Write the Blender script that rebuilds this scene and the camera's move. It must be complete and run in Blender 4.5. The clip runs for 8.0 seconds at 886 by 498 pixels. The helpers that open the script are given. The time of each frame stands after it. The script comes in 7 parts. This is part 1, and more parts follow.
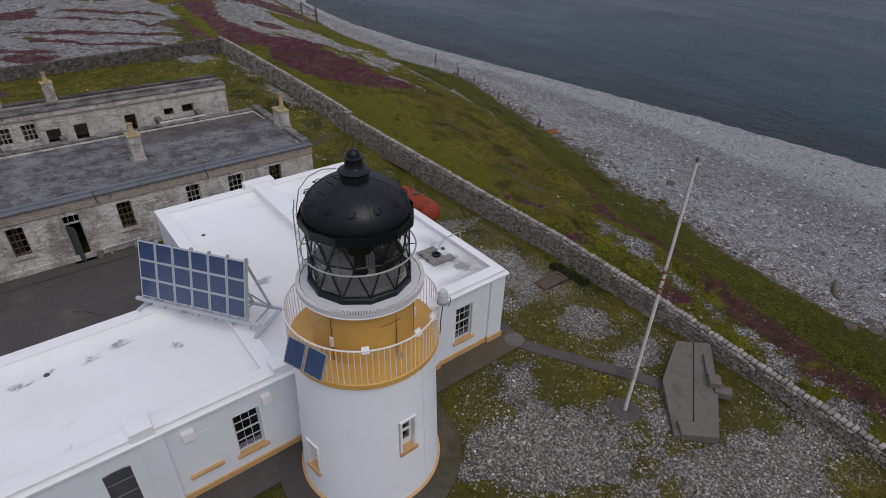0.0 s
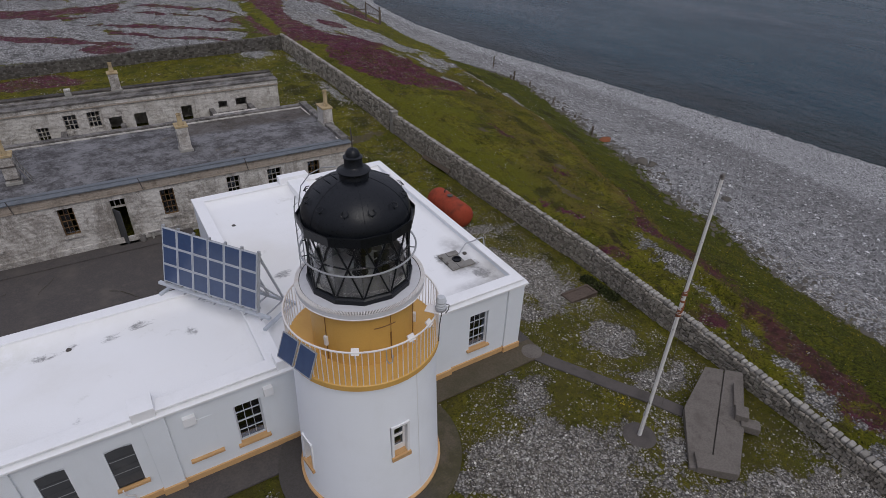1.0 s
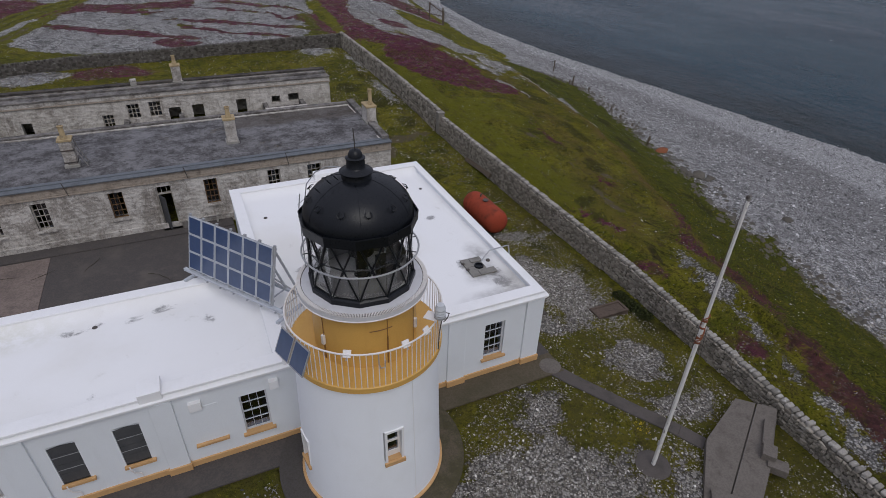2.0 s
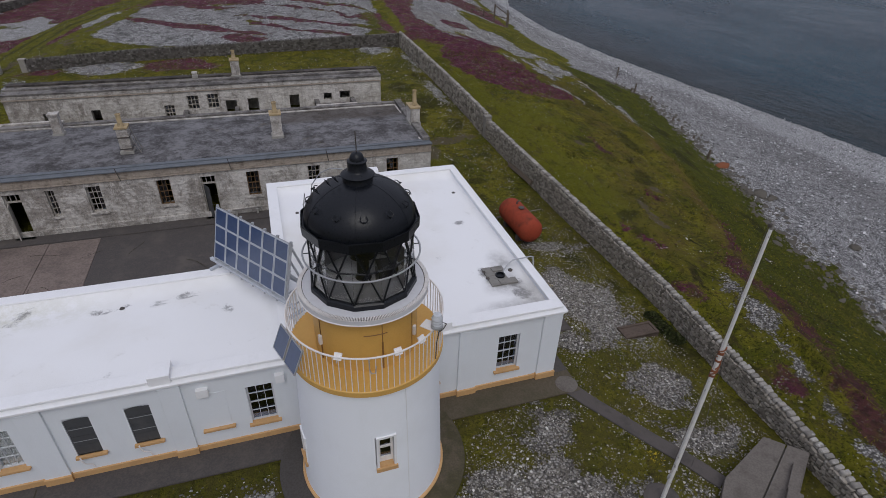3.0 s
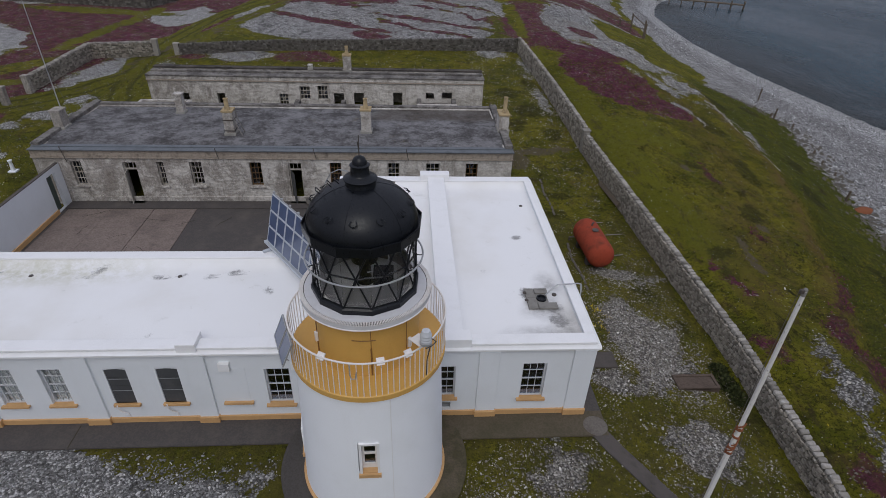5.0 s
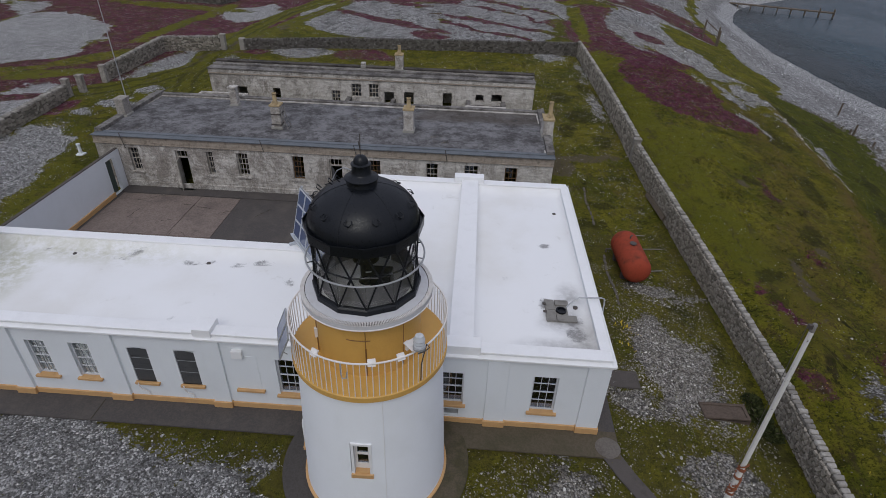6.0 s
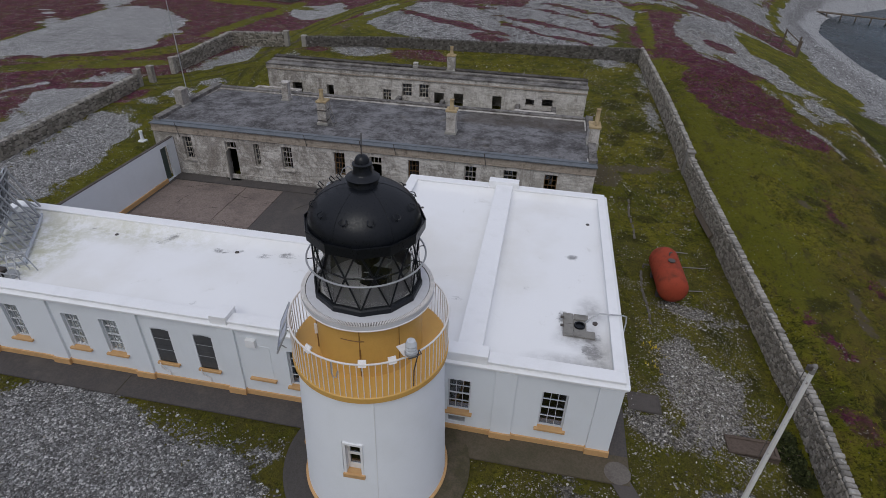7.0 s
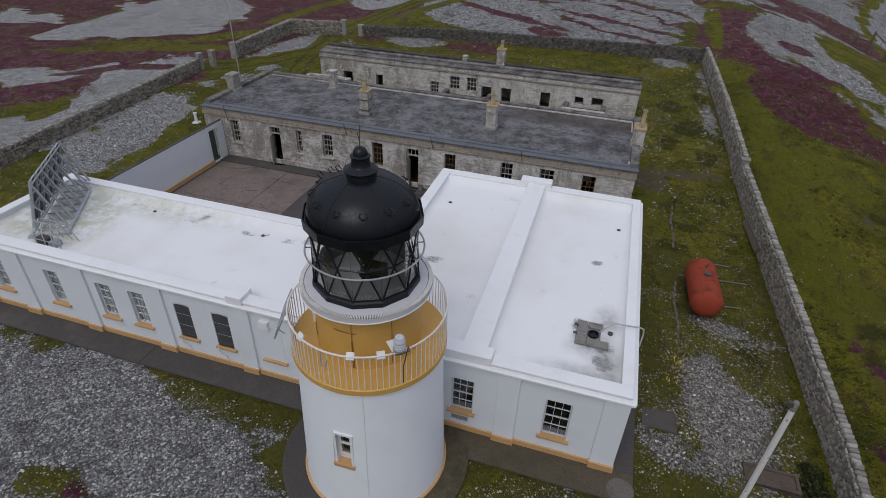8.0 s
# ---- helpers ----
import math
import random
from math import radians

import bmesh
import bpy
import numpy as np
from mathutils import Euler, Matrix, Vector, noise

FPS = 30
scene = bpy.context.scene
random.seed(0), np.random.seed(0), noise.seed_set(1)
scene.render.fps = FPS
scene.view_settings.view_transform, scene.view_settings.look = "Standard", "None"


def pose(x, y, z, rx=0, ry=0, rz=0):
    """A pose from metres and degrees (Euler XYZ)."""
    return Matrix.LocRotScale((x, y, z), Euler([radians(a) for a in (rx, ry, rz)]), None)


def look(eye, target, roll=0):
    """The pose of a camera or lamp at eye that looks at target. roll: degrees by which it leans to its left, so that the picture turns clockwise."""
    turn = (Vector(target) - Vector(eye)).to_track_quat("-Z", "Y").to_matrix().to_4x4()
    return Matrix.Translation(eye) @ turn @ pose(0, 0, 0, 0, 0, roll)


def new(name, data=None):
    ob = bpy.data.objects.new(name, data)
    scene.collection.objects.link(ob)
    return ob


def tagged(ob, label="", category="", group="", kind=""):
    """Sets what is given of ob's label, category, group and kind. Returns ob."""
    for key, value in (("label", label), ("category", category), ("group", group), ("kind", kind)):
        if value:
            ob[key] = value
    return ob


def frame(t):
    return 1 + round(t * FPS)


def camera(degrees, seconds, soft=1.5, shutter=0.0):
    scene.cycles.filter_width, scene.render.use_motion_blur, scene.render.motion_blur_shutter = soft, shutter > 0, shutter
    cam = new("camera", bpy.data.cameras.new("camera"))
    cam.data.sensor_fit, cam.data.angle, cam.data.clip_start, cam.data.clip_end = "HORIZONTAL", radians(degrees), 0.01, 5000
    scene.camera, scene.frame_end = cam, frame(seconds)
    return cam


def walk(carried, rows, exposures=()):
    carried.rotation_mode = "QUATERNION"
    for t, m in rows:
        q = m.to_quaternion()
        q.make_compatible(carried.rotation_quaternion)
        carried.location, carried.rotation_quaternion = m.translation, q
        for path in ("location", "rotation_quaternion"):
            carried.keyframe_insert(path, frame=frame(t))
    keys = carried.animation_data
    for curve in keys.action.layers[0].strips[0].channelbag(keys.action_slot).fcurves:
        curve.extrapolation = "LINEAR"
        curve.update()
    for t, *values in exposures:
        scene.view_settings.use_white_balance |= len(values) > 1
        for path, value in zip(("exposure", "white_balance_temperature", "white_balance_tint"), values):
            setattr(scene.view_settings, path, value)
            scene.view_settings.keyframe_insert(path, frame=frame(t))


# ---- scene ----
cam = camera(77.1, 8.0, soft=0.55)
PATH = [
    (0, (-5.273, -12.732, 15.93), (-4.21, -11.419, 14.86), 1.8),
    (0.5, (-4.607, -13.035, 15.92), (-3.621, -11.664, 14.85), 1.8),
    (1, (-3.9, -13.279, 15.875), (-2.999, -11.85, 14.805), 1.8),
    (1.5, (-3.215, -13.47, 15.851), (-2.401, -11.99, 14.781), 1.8),
    (3, (-1.087, -13.809, 15.93), (-0.552, -12.21, 14.855), 2.0),
    (3.5, (-0.347, -13.847, 15.953), (0.089, -12.217, 14.878), 2.0),
    (4, (0.379, -13.858, 15.987), (0.714, -12.206, 14.911), 2.0),
    (4.5, (1.122, -13.83, 16.005), (1.352, -12.161, 14.927), 2.1),
    (6, (3.246, -13.464, 15.964), (3.167, -11.783, 14.883), 2.0),
    (6.5, (3.934, -13.256, 15.934), (3.751, -11.583, 14.853), 2.0),
    (7, (4.592, -13.013, 15.931), (4.31, -11.355, 14.849), 2.0),
    (7.5, (5.24, -12.736, 15.939), (4.863, -11.1, 14.853), 2.1),
    (8, (5.888, -12.428, 15.937), (5.42, -10.83, 14.829), 2.1),
]
walk(cam, [(t, look(eye, target, roll)) for t, eye, target, roll in PATH],
     ((0, -0.05, 6560, 10), (1.5, -0.055, 6520, 9.5), (4, -0.06, 6490, 8.5), (6.5, -0.07, 6450, 7), (8, -0.09, 6440, 6.5)))

# ---- sky and light: a bright overcast day ----
world = bpy.data.worlds.new("sky")
scene.world = world
world.use_nodes = True
wn = world.node_tree.nodes
wl = world.node_tree.links
wn.clear()
sky = wn.new("ShaderNodeTexSky")
sky.sky_type = "NISHITA"
sky.sun_disc = False
sky.sun_elevation = radians(50)
sky.sun_rotation = radians(186)
sky.dust_density = 4.0
cloud = wn.new("ShaderNodeMix")
cloud.data_type = "RGBA"
cloud.inputs["Factor"].default_value = 0.82
cloud.inputs["B"].default_value = (6.85, 7.05, 8.75, 1)
back = wn.new("ShaderNodeBackground")
back.inputs["Strength"].default_value = 0.103
wout = wn.new("ShaderNodeOutputWorld")
wl.new(sky.outputs["Color"], cloud.inputs["A"])
# an overcast sky is three times as bright overhead as at the horizon
co = wn.new("ShaderNodeTexCoord")
up = wn.new("ShaderNodeSeparateXYZ")
rise = wn.new("ShaderNodeMapRange")
rise.inputs["To Min"].default_value = 0.46
rise.inputs["To Max"].default_value = 1.08
shade = wn.new("ShaderNodeVectorMath")
shade.operation = "SCALE"
wl.new(co.outputs["Generated"], up.inputs["Vector"])
wl.new(up.outputs["Z"], rise.inputs["Value"])
wl.new(cloud.outputs["Result"], shade.inputs[0])
wl.new(rise.outputs["Result"], shade.inputs["Scale"])
wl.new(shade.outputs["Vector"], back.inputs["Color"])
wl.new(back.outputs["Background"], wout.inputs["Surface"])

sun_data = bpy.data.lights.new("sun", "SUN")
sun_data.energy = 0.84
sun_data.angle = radians(35)
sun_data.color = (1.0, 0.99, 0.975)
sun = new("sun", sun_data)
# high, behind the camera
sun.matrix_world = look((-3, -30, 36), (0, 0, 0))


# ---- materials ----
class Nodes:
    """Short hand for building one node material."""

    def __init__(self, name):
        self.m = bpy.data.materials.new(name)
        self.m.use_nodes = True
        self.t = self.m.node_tree
        self.b = self.t.nodes["Principled BSDF"]
        self.co = self.t.nodes.new("ShaderNodeNewGeometry").outputs["Position"]

    def node(self, kind, **inputs):
        n = self.t.nodes.new(kind)
        for k, v in inputs.items():
            self.put(n.inputs[k.replace("_", " ")], v)
        return n

    def put(self, socket, v):
        if isinstance(v, bpy.types.NodeSocket):
            self.t.links.new(v, socket)
        else:
            socket.default_value = v

    def noise(self, scale, detail=4.0, rough=0.55, stretch=None, distort=0.0):
        co = self.co
        if stretch:
            mp = self.node("ShaderNodeMapping", Vector=co, Scale=stretch)
            co = mp.outputs["Vector"]
        return self.node("ShaderNodeTexNoise", Vector=co, Scale=scale, Detail=detail, Roughness=rough, Distortion=distort).outputs["Fac"]

    def cells(self, scale, out="Color", feature="F1", stretch=None):
        co = self.co
        if stretch:
            co = self.node("ShaderNodeMapping", Vector=co, Scale=stretch).outputs["Vector"]
        n = self.node("ShaderNodeTexVoronoi", Vector=co, Scale=scale)
        n.feature = feature
        return n.outputs[out]

    def span(self, v, a, b, lo=0.0, hi=1.0):
        n = self.node("ShaderNodeMapRange", Value=v)
        n.interpolation_type = "SMOOTHSTEP"
        for k, x in (("From Min", a), ("From Max", b), ("To Min", lo), ("To Max", hi)):
            self.put(n.inputs[k], x)
        return n.outputs["Result"]

    def mix(self, f, a, b, blend="MIX"):
        n = self.t.nodes.new("ShaderNodeMix")
        n.data_type = "RGBA"
        n.blend_type = blend
        self.put(n.inputs["Factor"], f)
        self.put(n.inputs["A"], (*a, 1) if isinstance(a, tuple) else a)
        self.put(n.inputs["B"], (*b, 1) if isinstance(b, tuple) else b)
        return n.outputs["Result"]

    def math(self, op, a, b=0.0):
        n = self.t.nodes.new("ShaderNodeMath")
        n.operation = op
        self.put(n.inputs[0], a)
        self.put(n.inputs[1], b)
        return n.outputs[0]

    def attr(self, name):
        n = self.t.nodes.new("ShaderNodeAttribute")
        n.attribute_name = name
        return n.outputs["Fac"]

    def done(self, colour, rough=0.7, bump=None, depth=0.01, metal=0.0, gloss=None):
        self.put(self.b.inputs["Base Color"], (*colour, 1) if isinstance(colour, tuple) else colour)
        self.put(self.b.inputs["Roughness"], rough)
        self.put(self.b.inputs["Metallic"], metal)
        if gloss is not None:
            self.b.inputs["Specular IOR Level"].default_value = gloss
        if bump is not None:
            n = self.node("ShaderNodeBump", Height=bump, Distance=depth)
            n.inputs["Strength"].default_value = 1.0
            self.t.links.new(n.outputs["Normal"], self.b.inputs["Normal"])
        return self.m


def painted(name, colour, dirt, amount=0.35, rough=0.6, scale=1.2, grain=40.0, streak=(1, 1, 0.25), depth=0.004, metal=0.0, speck=0.10):
    """Paint or plaster coat: large stains, streaks that run down, fine grain."""
    n = Nodes(name)
    big = n.span(n.noise(scale, 6, 0.6), 0.46, 0.78)
    run = n.span(n.noise(scale * 2.6, 5, 0.65, streak), 0.5, 0.82)
    both = n.math("MULTIPLY", n.math("MAXIMUM", big, run), amount)
    col = n.mix(both, colour, dirt)
    fine = n.noise(grain, 3, 0.6)
    col = n.mix(n.span(fine, 0.40, 0.62, 0.0, speck), col, dirt)
    return n.done(col, n.span(fine, 0.3, 0.7, rough - 0.08, rough + 0.1), n.math("ADD", fine, n.math("MULTIPLY", big, 0.5)), depth, metal, 0.12 if rough > 0.65 else (0.30 if name.startswith("black") else None))


WHITE = painted("white_masonry_paint", (0.735, 0.765, 0.79), (0.52, 0.53, 0.52), 0.22, 0.55, 0.5)
TOWER_WHITE = painted("white_tower_paint", (0.86, 0.885, 0.915), (0.64, 0.65, 0.63), 0.2, 0.55, 0.6)
PANEL_FRAME = painted("pale_aluminium", (0.46, 0.49, 0.53), (0.30, 0.31, 0.33), 0.3, 0.45, 3.0)
WHITE_TRIM = painted("white_trim_paint", (0.82, 0.82, 0.82), (0.58, 0.58, 0.55), 0.25, 0.5, 0.8)
OCHRE_TRIM = painted("pale_ochre_trim_paint", (0.56, 0.335, 0.145), (0.34, 0.20, 0.10), 0.4, 0.6, 1.4, 30)
YELLOW = painted("ochre_paint", (0.64, 0.375, 0.095), (0.42, 0.24, 0.065), 0.32, 0.5, 0.9, 30)
CAP_GREY = painted("pale_grey_metal_paint", (0.55, 0.55, 0.565), (0.40, 0.38, 0.36), 0.35, 0.45, 3.0)
SASH_PAINT = painted("grey_sash_paint", (0.56, 0.575, 0.60), (0.36, 0.36, 0.37), 0.4, 0.5, 4.0)
WHITE_METAL = painted("white_metal_paint", (0.78, 0.76, 0.74), (0.50, 0.36, 0.26), 0.25, 0.4, 3.0)
BLACK_METAL = painted("black_gloss_paint", (0.0055, 0.0067, 0.0090), (0.011, 0.0125, 0.0155), 0.5, 0.34, 1.5, 25, depth=0.0006)
GREY_METAL = painted("galvanised_steel", (0.42, 0.43, 0.44), (0.22, 0.22, 0.21), 0.4, 0.45, 3.0, metal=0.4)
DARK_METAL = painted("dark_iron", (0.06, 0.055, 0.05), (0.14, 0.08, 0.05), 0.4, 0.6, 4.0)
RUST = painted("rusty_red_tank_paint", (0.30, 0.054, 0.028), (0.085, 0.034, 0.020), 0.75, 0.75, 1.8, 22, depth=0.008)
RUST_JOINT = painted("rust", (0.24, 0.09, 0.045), (0.11, 0.05, 0.03), 0.6, 0.8, 6.0)
BROWN_PIPE = painted("brown_painted_pipe", (0.24, 0.12, 0.035), (0.10, 0.05, 0.02), 0.5, 0.5, 4.0)
BOARD = painted("dark_grey_boards", (0.055, 0.057, 0.06), (0.10, 0.10, 0.10), 0.5, 0.6, 2.0)
TARMAC = painted("dark_tarmac", (0.072, 0.065, 0.063), (0.120, 0.106, 0.092), 0.85, 0.85, 0.7, 16, (1, 1, 1), 0.012, 0.0, 0.4)
PLATFORM = painted("mottled_grey_concrete", (0.158, 0.140, 0.122), (0.070, 0.060, 0.050), 0.85, 0.88, 0.9, 16, (1, 1, 1), 0.015, 0.0, 0.25)
CONCRETE = painted("weathered_concrete", (0.098, 0.086, 0.078), (0.050, 0.045, 0.040), 0.8, 0.85, 0.8, 18, (1, 1, 1), 0.012)
MOSSY = painted("mossy_brown_tarmac", (0.108, 0.089, 0.064), (0.064, 0.058, 0.034), 0.8, 0.88, 0.6, 15, (1, 1, 1), 0.012, 0.0, 0.4)
RUSTY_SLAB = painted("rust_stained_slab", (0.115, 0.088, 0.070), (0.060, 0.045, 0.036), 0.85, 0.88, 1.4, 14, (1, 1, 1), 0.015, 0.0, 0.4)
HATCH_STONE = painted("grey_hatch_slab", (0.235, 0.225, 0.205), (0.10, 0.095, 0.085), 0.7, 0.85, 2.2, 18, (1, 1, 1), 0.01)


def apron_mat():
    """Tarmac that moss has browned on its sheltered east side."""
    n = Nodes("half_mossed_tarmac")
    x = n.node("ShaderNodeSeparateXYZ", Vector=n.co).outputs["X"]
    f = n.span(n.math("ADD", x, n.math("MULTIPLY", n.math("SUBTRACT", n.noise(0.9, 7, 0.7), 0.5), 3.0)), 0.2, 2.2)
    a = n.mix(n.noise(0.8, 8, 0.75), (0.060, 0.055, 0.054), (0.094, 0.085, 0.078))
    b = n.mix(n.span(n.noise(0.7, 8, 0.75), 0.4, 0.6), (0.115, 0.094, 0.066), (0.070, 0.062, 0.034))
    fine = n.noise(15, 4, 0.7)
    col = n.mix(n.span(fine, 0.42, 0.62, 0, 0.4), n.mix(f, a, b), (0.05, 0.045, 0.035))
    return n.done(col, 0.88, fine, 0.012, 0.0, 0.12)


APRON = apron_mat()
CONCRETE_PALE = painted("pale_grey_concrete", (0.33, 0.32, 0.29), (0.17, 0.16, 0.14), 0.6, 0.85, 1.0, 18, (1, 1, 1), 0.01)
YARD = painted("pinkish_yard_concrete", (0.215, 0.172, 0.150), (0.10, 0.082, 0.072), 0.8, 0.88, 0.45, 11, (1, 1, 1), 0.014, 0.0, 0.4)
MOSS = painted("dark_crack_moss", (0.060, 0.052, 0.036), (0.018, 0.016, 0.012), 0.5, 0.9, 4.0, 20, (1, 1, 1))
SHED_GREEN = painted("dark_green_door_paint", (0.035, 0.055, 0.045), (0.07, 0.07, 0.055), 0.5, 0.6, 2.0)
SCRAP = painted("dull_scrap_metal", (0.22, 0.21, 0.195), (0.12, 0.09, 0.07), 0.6, 0.7, 3.0)
TIMBER = painted("weathered_timber", (0.13, 0.105, 0.08), (0.06, 0.05, 0.04), 0.6, 0.85, 2.5)
BROWN_WOOD = painted("brown_window_wood", (0.15, 0.092, 0.045), (0.08, 0.05, 0.03), 0.6, 0.7, 3.0)
GREY_WOOD = painted("flaking_white_window_paint", (0.42, 0.395, 0.35), (0.18, 0.145, 0.11), 0.6, 0.7, 4.0)
BUFF = painted("buff_chimney_clay", (0.42, 0.325, 0.185), (0.17, 0.135, 0.095), 0.85, 0.85, 3.5, 18)
GUTTER = painted("blue_grey_lead", (0.120, 0.134, 0.148), (0.065, 0.070, 0.074), 0.9, 0.65, 1.6, 16, (1, 1, 1))
# even dark tone for the tower floor and the cottage roof deck
DARK_INSIDE = painted("dark_room_plaster", (0.10, 0.09, 0.08), (0.04, 0.04, 0.035), 0.6, 0.9, 1.0)
CURTAIN = painted("grey_lantern_lining", (0.52, 0.52, 0.52), (0.34, 0.34, 0.34), 0.5, 0.6, 3.0)


def roof_white():
    n = Nodes("white_roof_coating")
    big = n.span(n.noise(0.22, 5, 0.55), 0.42, 0.72)
    col = n.mix(n.math("MULTIPLY", big, 0.8), (0.80, 0.80, 0.795), (0.70, 0.685, 0.645))
    pond = n.span(n.noise(0.9, 7, 0.75, None, 0.6), 0.60, 0.74)
    col = n.mix(n.math("MULTIPLY", pond, 0.42), col, (0.48, 0.47, 0.42))
    algae = n.math("MULTIPLY", n.attr("algae"), n.span(n.noise(1.6, 7, 0.75), 0.36, 0.62))
    col = n.mix(n.math("MULTIPLY", algae, 0.6), col, (0.34, 0.33, 0.13))
    mould = n.span(n.math("ADD", n.attr("mould"), n.math("MULTIPLY", n.math("SUBTRACT", n.noise(4.2, 8, 0.82, (0.6, 1, 1), 0.6), 0.5), 2.6)), 0.55, 1.15)
    col = n.mix(n.math("MULTIPLY", mould, 0.8), col, (0.13, 0.128, 0.125))
    soot = n.math("MULTIPLY", n.attr("soot"), n.span(n.noise(2.2, 7, 0.75), 0.30, 0.66, 0.35, 1.0))
    col = n.mix(n.math("MULTIPLY", soot, 0.72), col, (0.20, 0.19, 0.18))
    fine = n.noise(20, 3)
    return n.done(col, 0.62, n.math("ADD", fine, big), 0.006)


ROOF_WHITE = roof_white()


def pole_paint():
    """White paint that has flaked off in small dark chips."""
    n = Nodes("flaking_pole_paint")
    col = n.mix(n.noise(1.5, 5, 0.7), (0.74, 0.73, 0.70), (0.60, 0.58, 0.54))
    chip = n.span(n.noise(9.0, 5, 0.7, (1, 1, 0.45)), 0.61, 0.65)
    col = n.mix(n.math("MULTIPLY", chip, 0.8), col, (0.16, 0.13, 0.11))
    run = n.span(n.noise(14.0, 4, 0.7, (1, 1, 0.08)), 0.58, 0.70, 0, 0.35)
    return n.done(n.mix(run, col, (0.36, 0.27, 0.20)), 0.5, n.math("MULTIPLY", chip, -1.0), 0.004)


POLE_PAINT = pole_paint()


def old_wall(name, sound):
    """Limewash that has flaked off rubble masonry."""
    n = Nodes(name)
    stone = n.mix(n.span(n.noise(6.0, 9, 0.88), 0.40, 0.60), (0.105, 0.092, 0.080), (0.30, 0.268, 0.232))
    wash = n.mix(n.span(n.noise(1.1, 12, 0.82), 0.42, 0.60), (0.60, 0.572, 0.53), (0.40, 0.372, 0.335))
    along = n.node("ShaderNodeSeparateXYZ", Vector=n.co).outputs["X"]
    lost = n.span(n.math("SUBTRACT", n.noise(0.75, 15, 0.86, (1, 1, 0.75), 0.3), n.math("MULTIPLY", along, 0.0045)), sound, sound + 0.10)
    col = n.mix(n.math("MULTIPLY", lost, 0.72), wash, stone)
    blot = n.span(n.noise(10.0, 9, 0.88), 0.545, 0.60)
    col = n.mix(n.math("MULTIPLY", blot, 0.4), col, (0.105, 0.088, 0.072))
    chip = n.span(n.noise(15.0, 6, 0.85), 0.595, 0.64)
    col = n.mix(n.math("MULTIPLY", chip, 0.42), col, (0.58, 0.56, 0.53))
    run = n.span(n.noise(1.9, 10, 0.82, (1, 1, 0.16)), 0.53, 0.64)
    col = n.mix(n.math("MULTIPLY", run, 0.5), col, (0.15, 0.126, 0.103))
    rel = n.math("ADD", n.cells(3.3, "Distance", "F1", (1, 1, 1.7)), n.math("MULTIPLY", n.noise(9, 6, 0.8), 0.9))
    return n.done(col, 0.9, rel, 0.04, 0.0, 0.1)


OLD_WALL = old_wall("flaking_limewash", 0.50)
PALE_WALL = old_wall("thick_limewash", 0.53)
BARE_STONE = painted("bare_brown_freestone", (0.36, 0.31, 0.255), (0.13, 0.105, 0.085), 0.8, 0.9, 3.5, 9, (1, 1, 0.5), 0.03)


def old_roof(name, dark, pale, damp=0.0):
    n = Nodes(name)
    big = n.noise(0.6, 12, 0.82)
    col = n.mix(n.span(big, 0.40, 0.60), dark, pale)
    fine = n.noise(4.0, 10, 0.86)
    col = n.mix(n.span(fine, 0.54, 0.62, 0, 0.5), col, (0.27, 0.268, 0.27))
    col = n.mix(n.span(fine, 0.47, 0.39, 0, 0.5), col, (0.034, 0.032, 0.033))
    moss = n.span(n.noise(0.5, 10, 0.82), 0.60, 0.65)
    col = n.mix(n.math("MULTIPLY", moss, 0.6), col, (0.105, 0.080, 0.042))
    # a brown damp stain at the sheltered end
    at = n.node("ShaderNodeSeparateXYZ", Vector=n.co)
    wet = n.math("MULTIPLY", n.span(n.math("ADD", at.outputs["X"], n.math("MULTIPLY", n.noise(0.3, 5), 6.0)), 1.5, 3.5), n.span(n.math("ADD", at.outputs["Y"], n.math("MULTIPLY", n.noise(0.7, 6, 0.7), 2.0)), 22.0, 23.2))
    col = n.mix(n.math("MULTIPLY", wet, 0.6 * damp), col, (0.085, 0.070, 0.055))
    dark = n.span(n.noise(1.3, 9, 0.84), 0.55, 0.61)
    col = n.mix(n.math("MULTIPLY", dark, 0.55), col, (0.030, 0.028, 0.028))
    return n.done(col, 0.85, n.noise(12, 5, 0.75), 0.03, 0.0, 0.15)


OLD_ROOF = old_roof("grey_roof_felt", (0.062, 0.058, 0.058), (0.20, 0.196, 0.20), 1.0)
REAR_ROOF = old_roof("brown_roof_rubble", (0.080, 0.073, 0.067), (0.235, 0.220, 0.203))
REAR_DARK = old_roof("dark_parapet_stone", (0.038, 0.033, 0.030), (0.10, 0.088, 0.078))


def stone_mat(name, dark, pale, lichen):
    n = Nodes(name)
    rnd = n.node("ShaderNodeObjectInfo").outputs["Random"]
    isl = n.t.nodes.new("ShaderNodeNewGeometry").outputs["Random Per Island"]
    tone = n.math("FRACT", n.math("ADD", rnd, isl))
    col = n.mix(tone, dark, pale)
    col = n.mix(n.span(n.noise(3.5, 7, 0.75), 0.56, 0.66, 0.0, 0.75), col, lichen)
    col = n.mix(n.span(n.noise(28, 3, 0.6), 0.35, 0.75, 0.0, 0.3), col, (0.075, 0.066, 0.055))
    return n.done(col, 0.9, n.noise(16, 5, 0.7), 0.02, 0.0, 0.12)


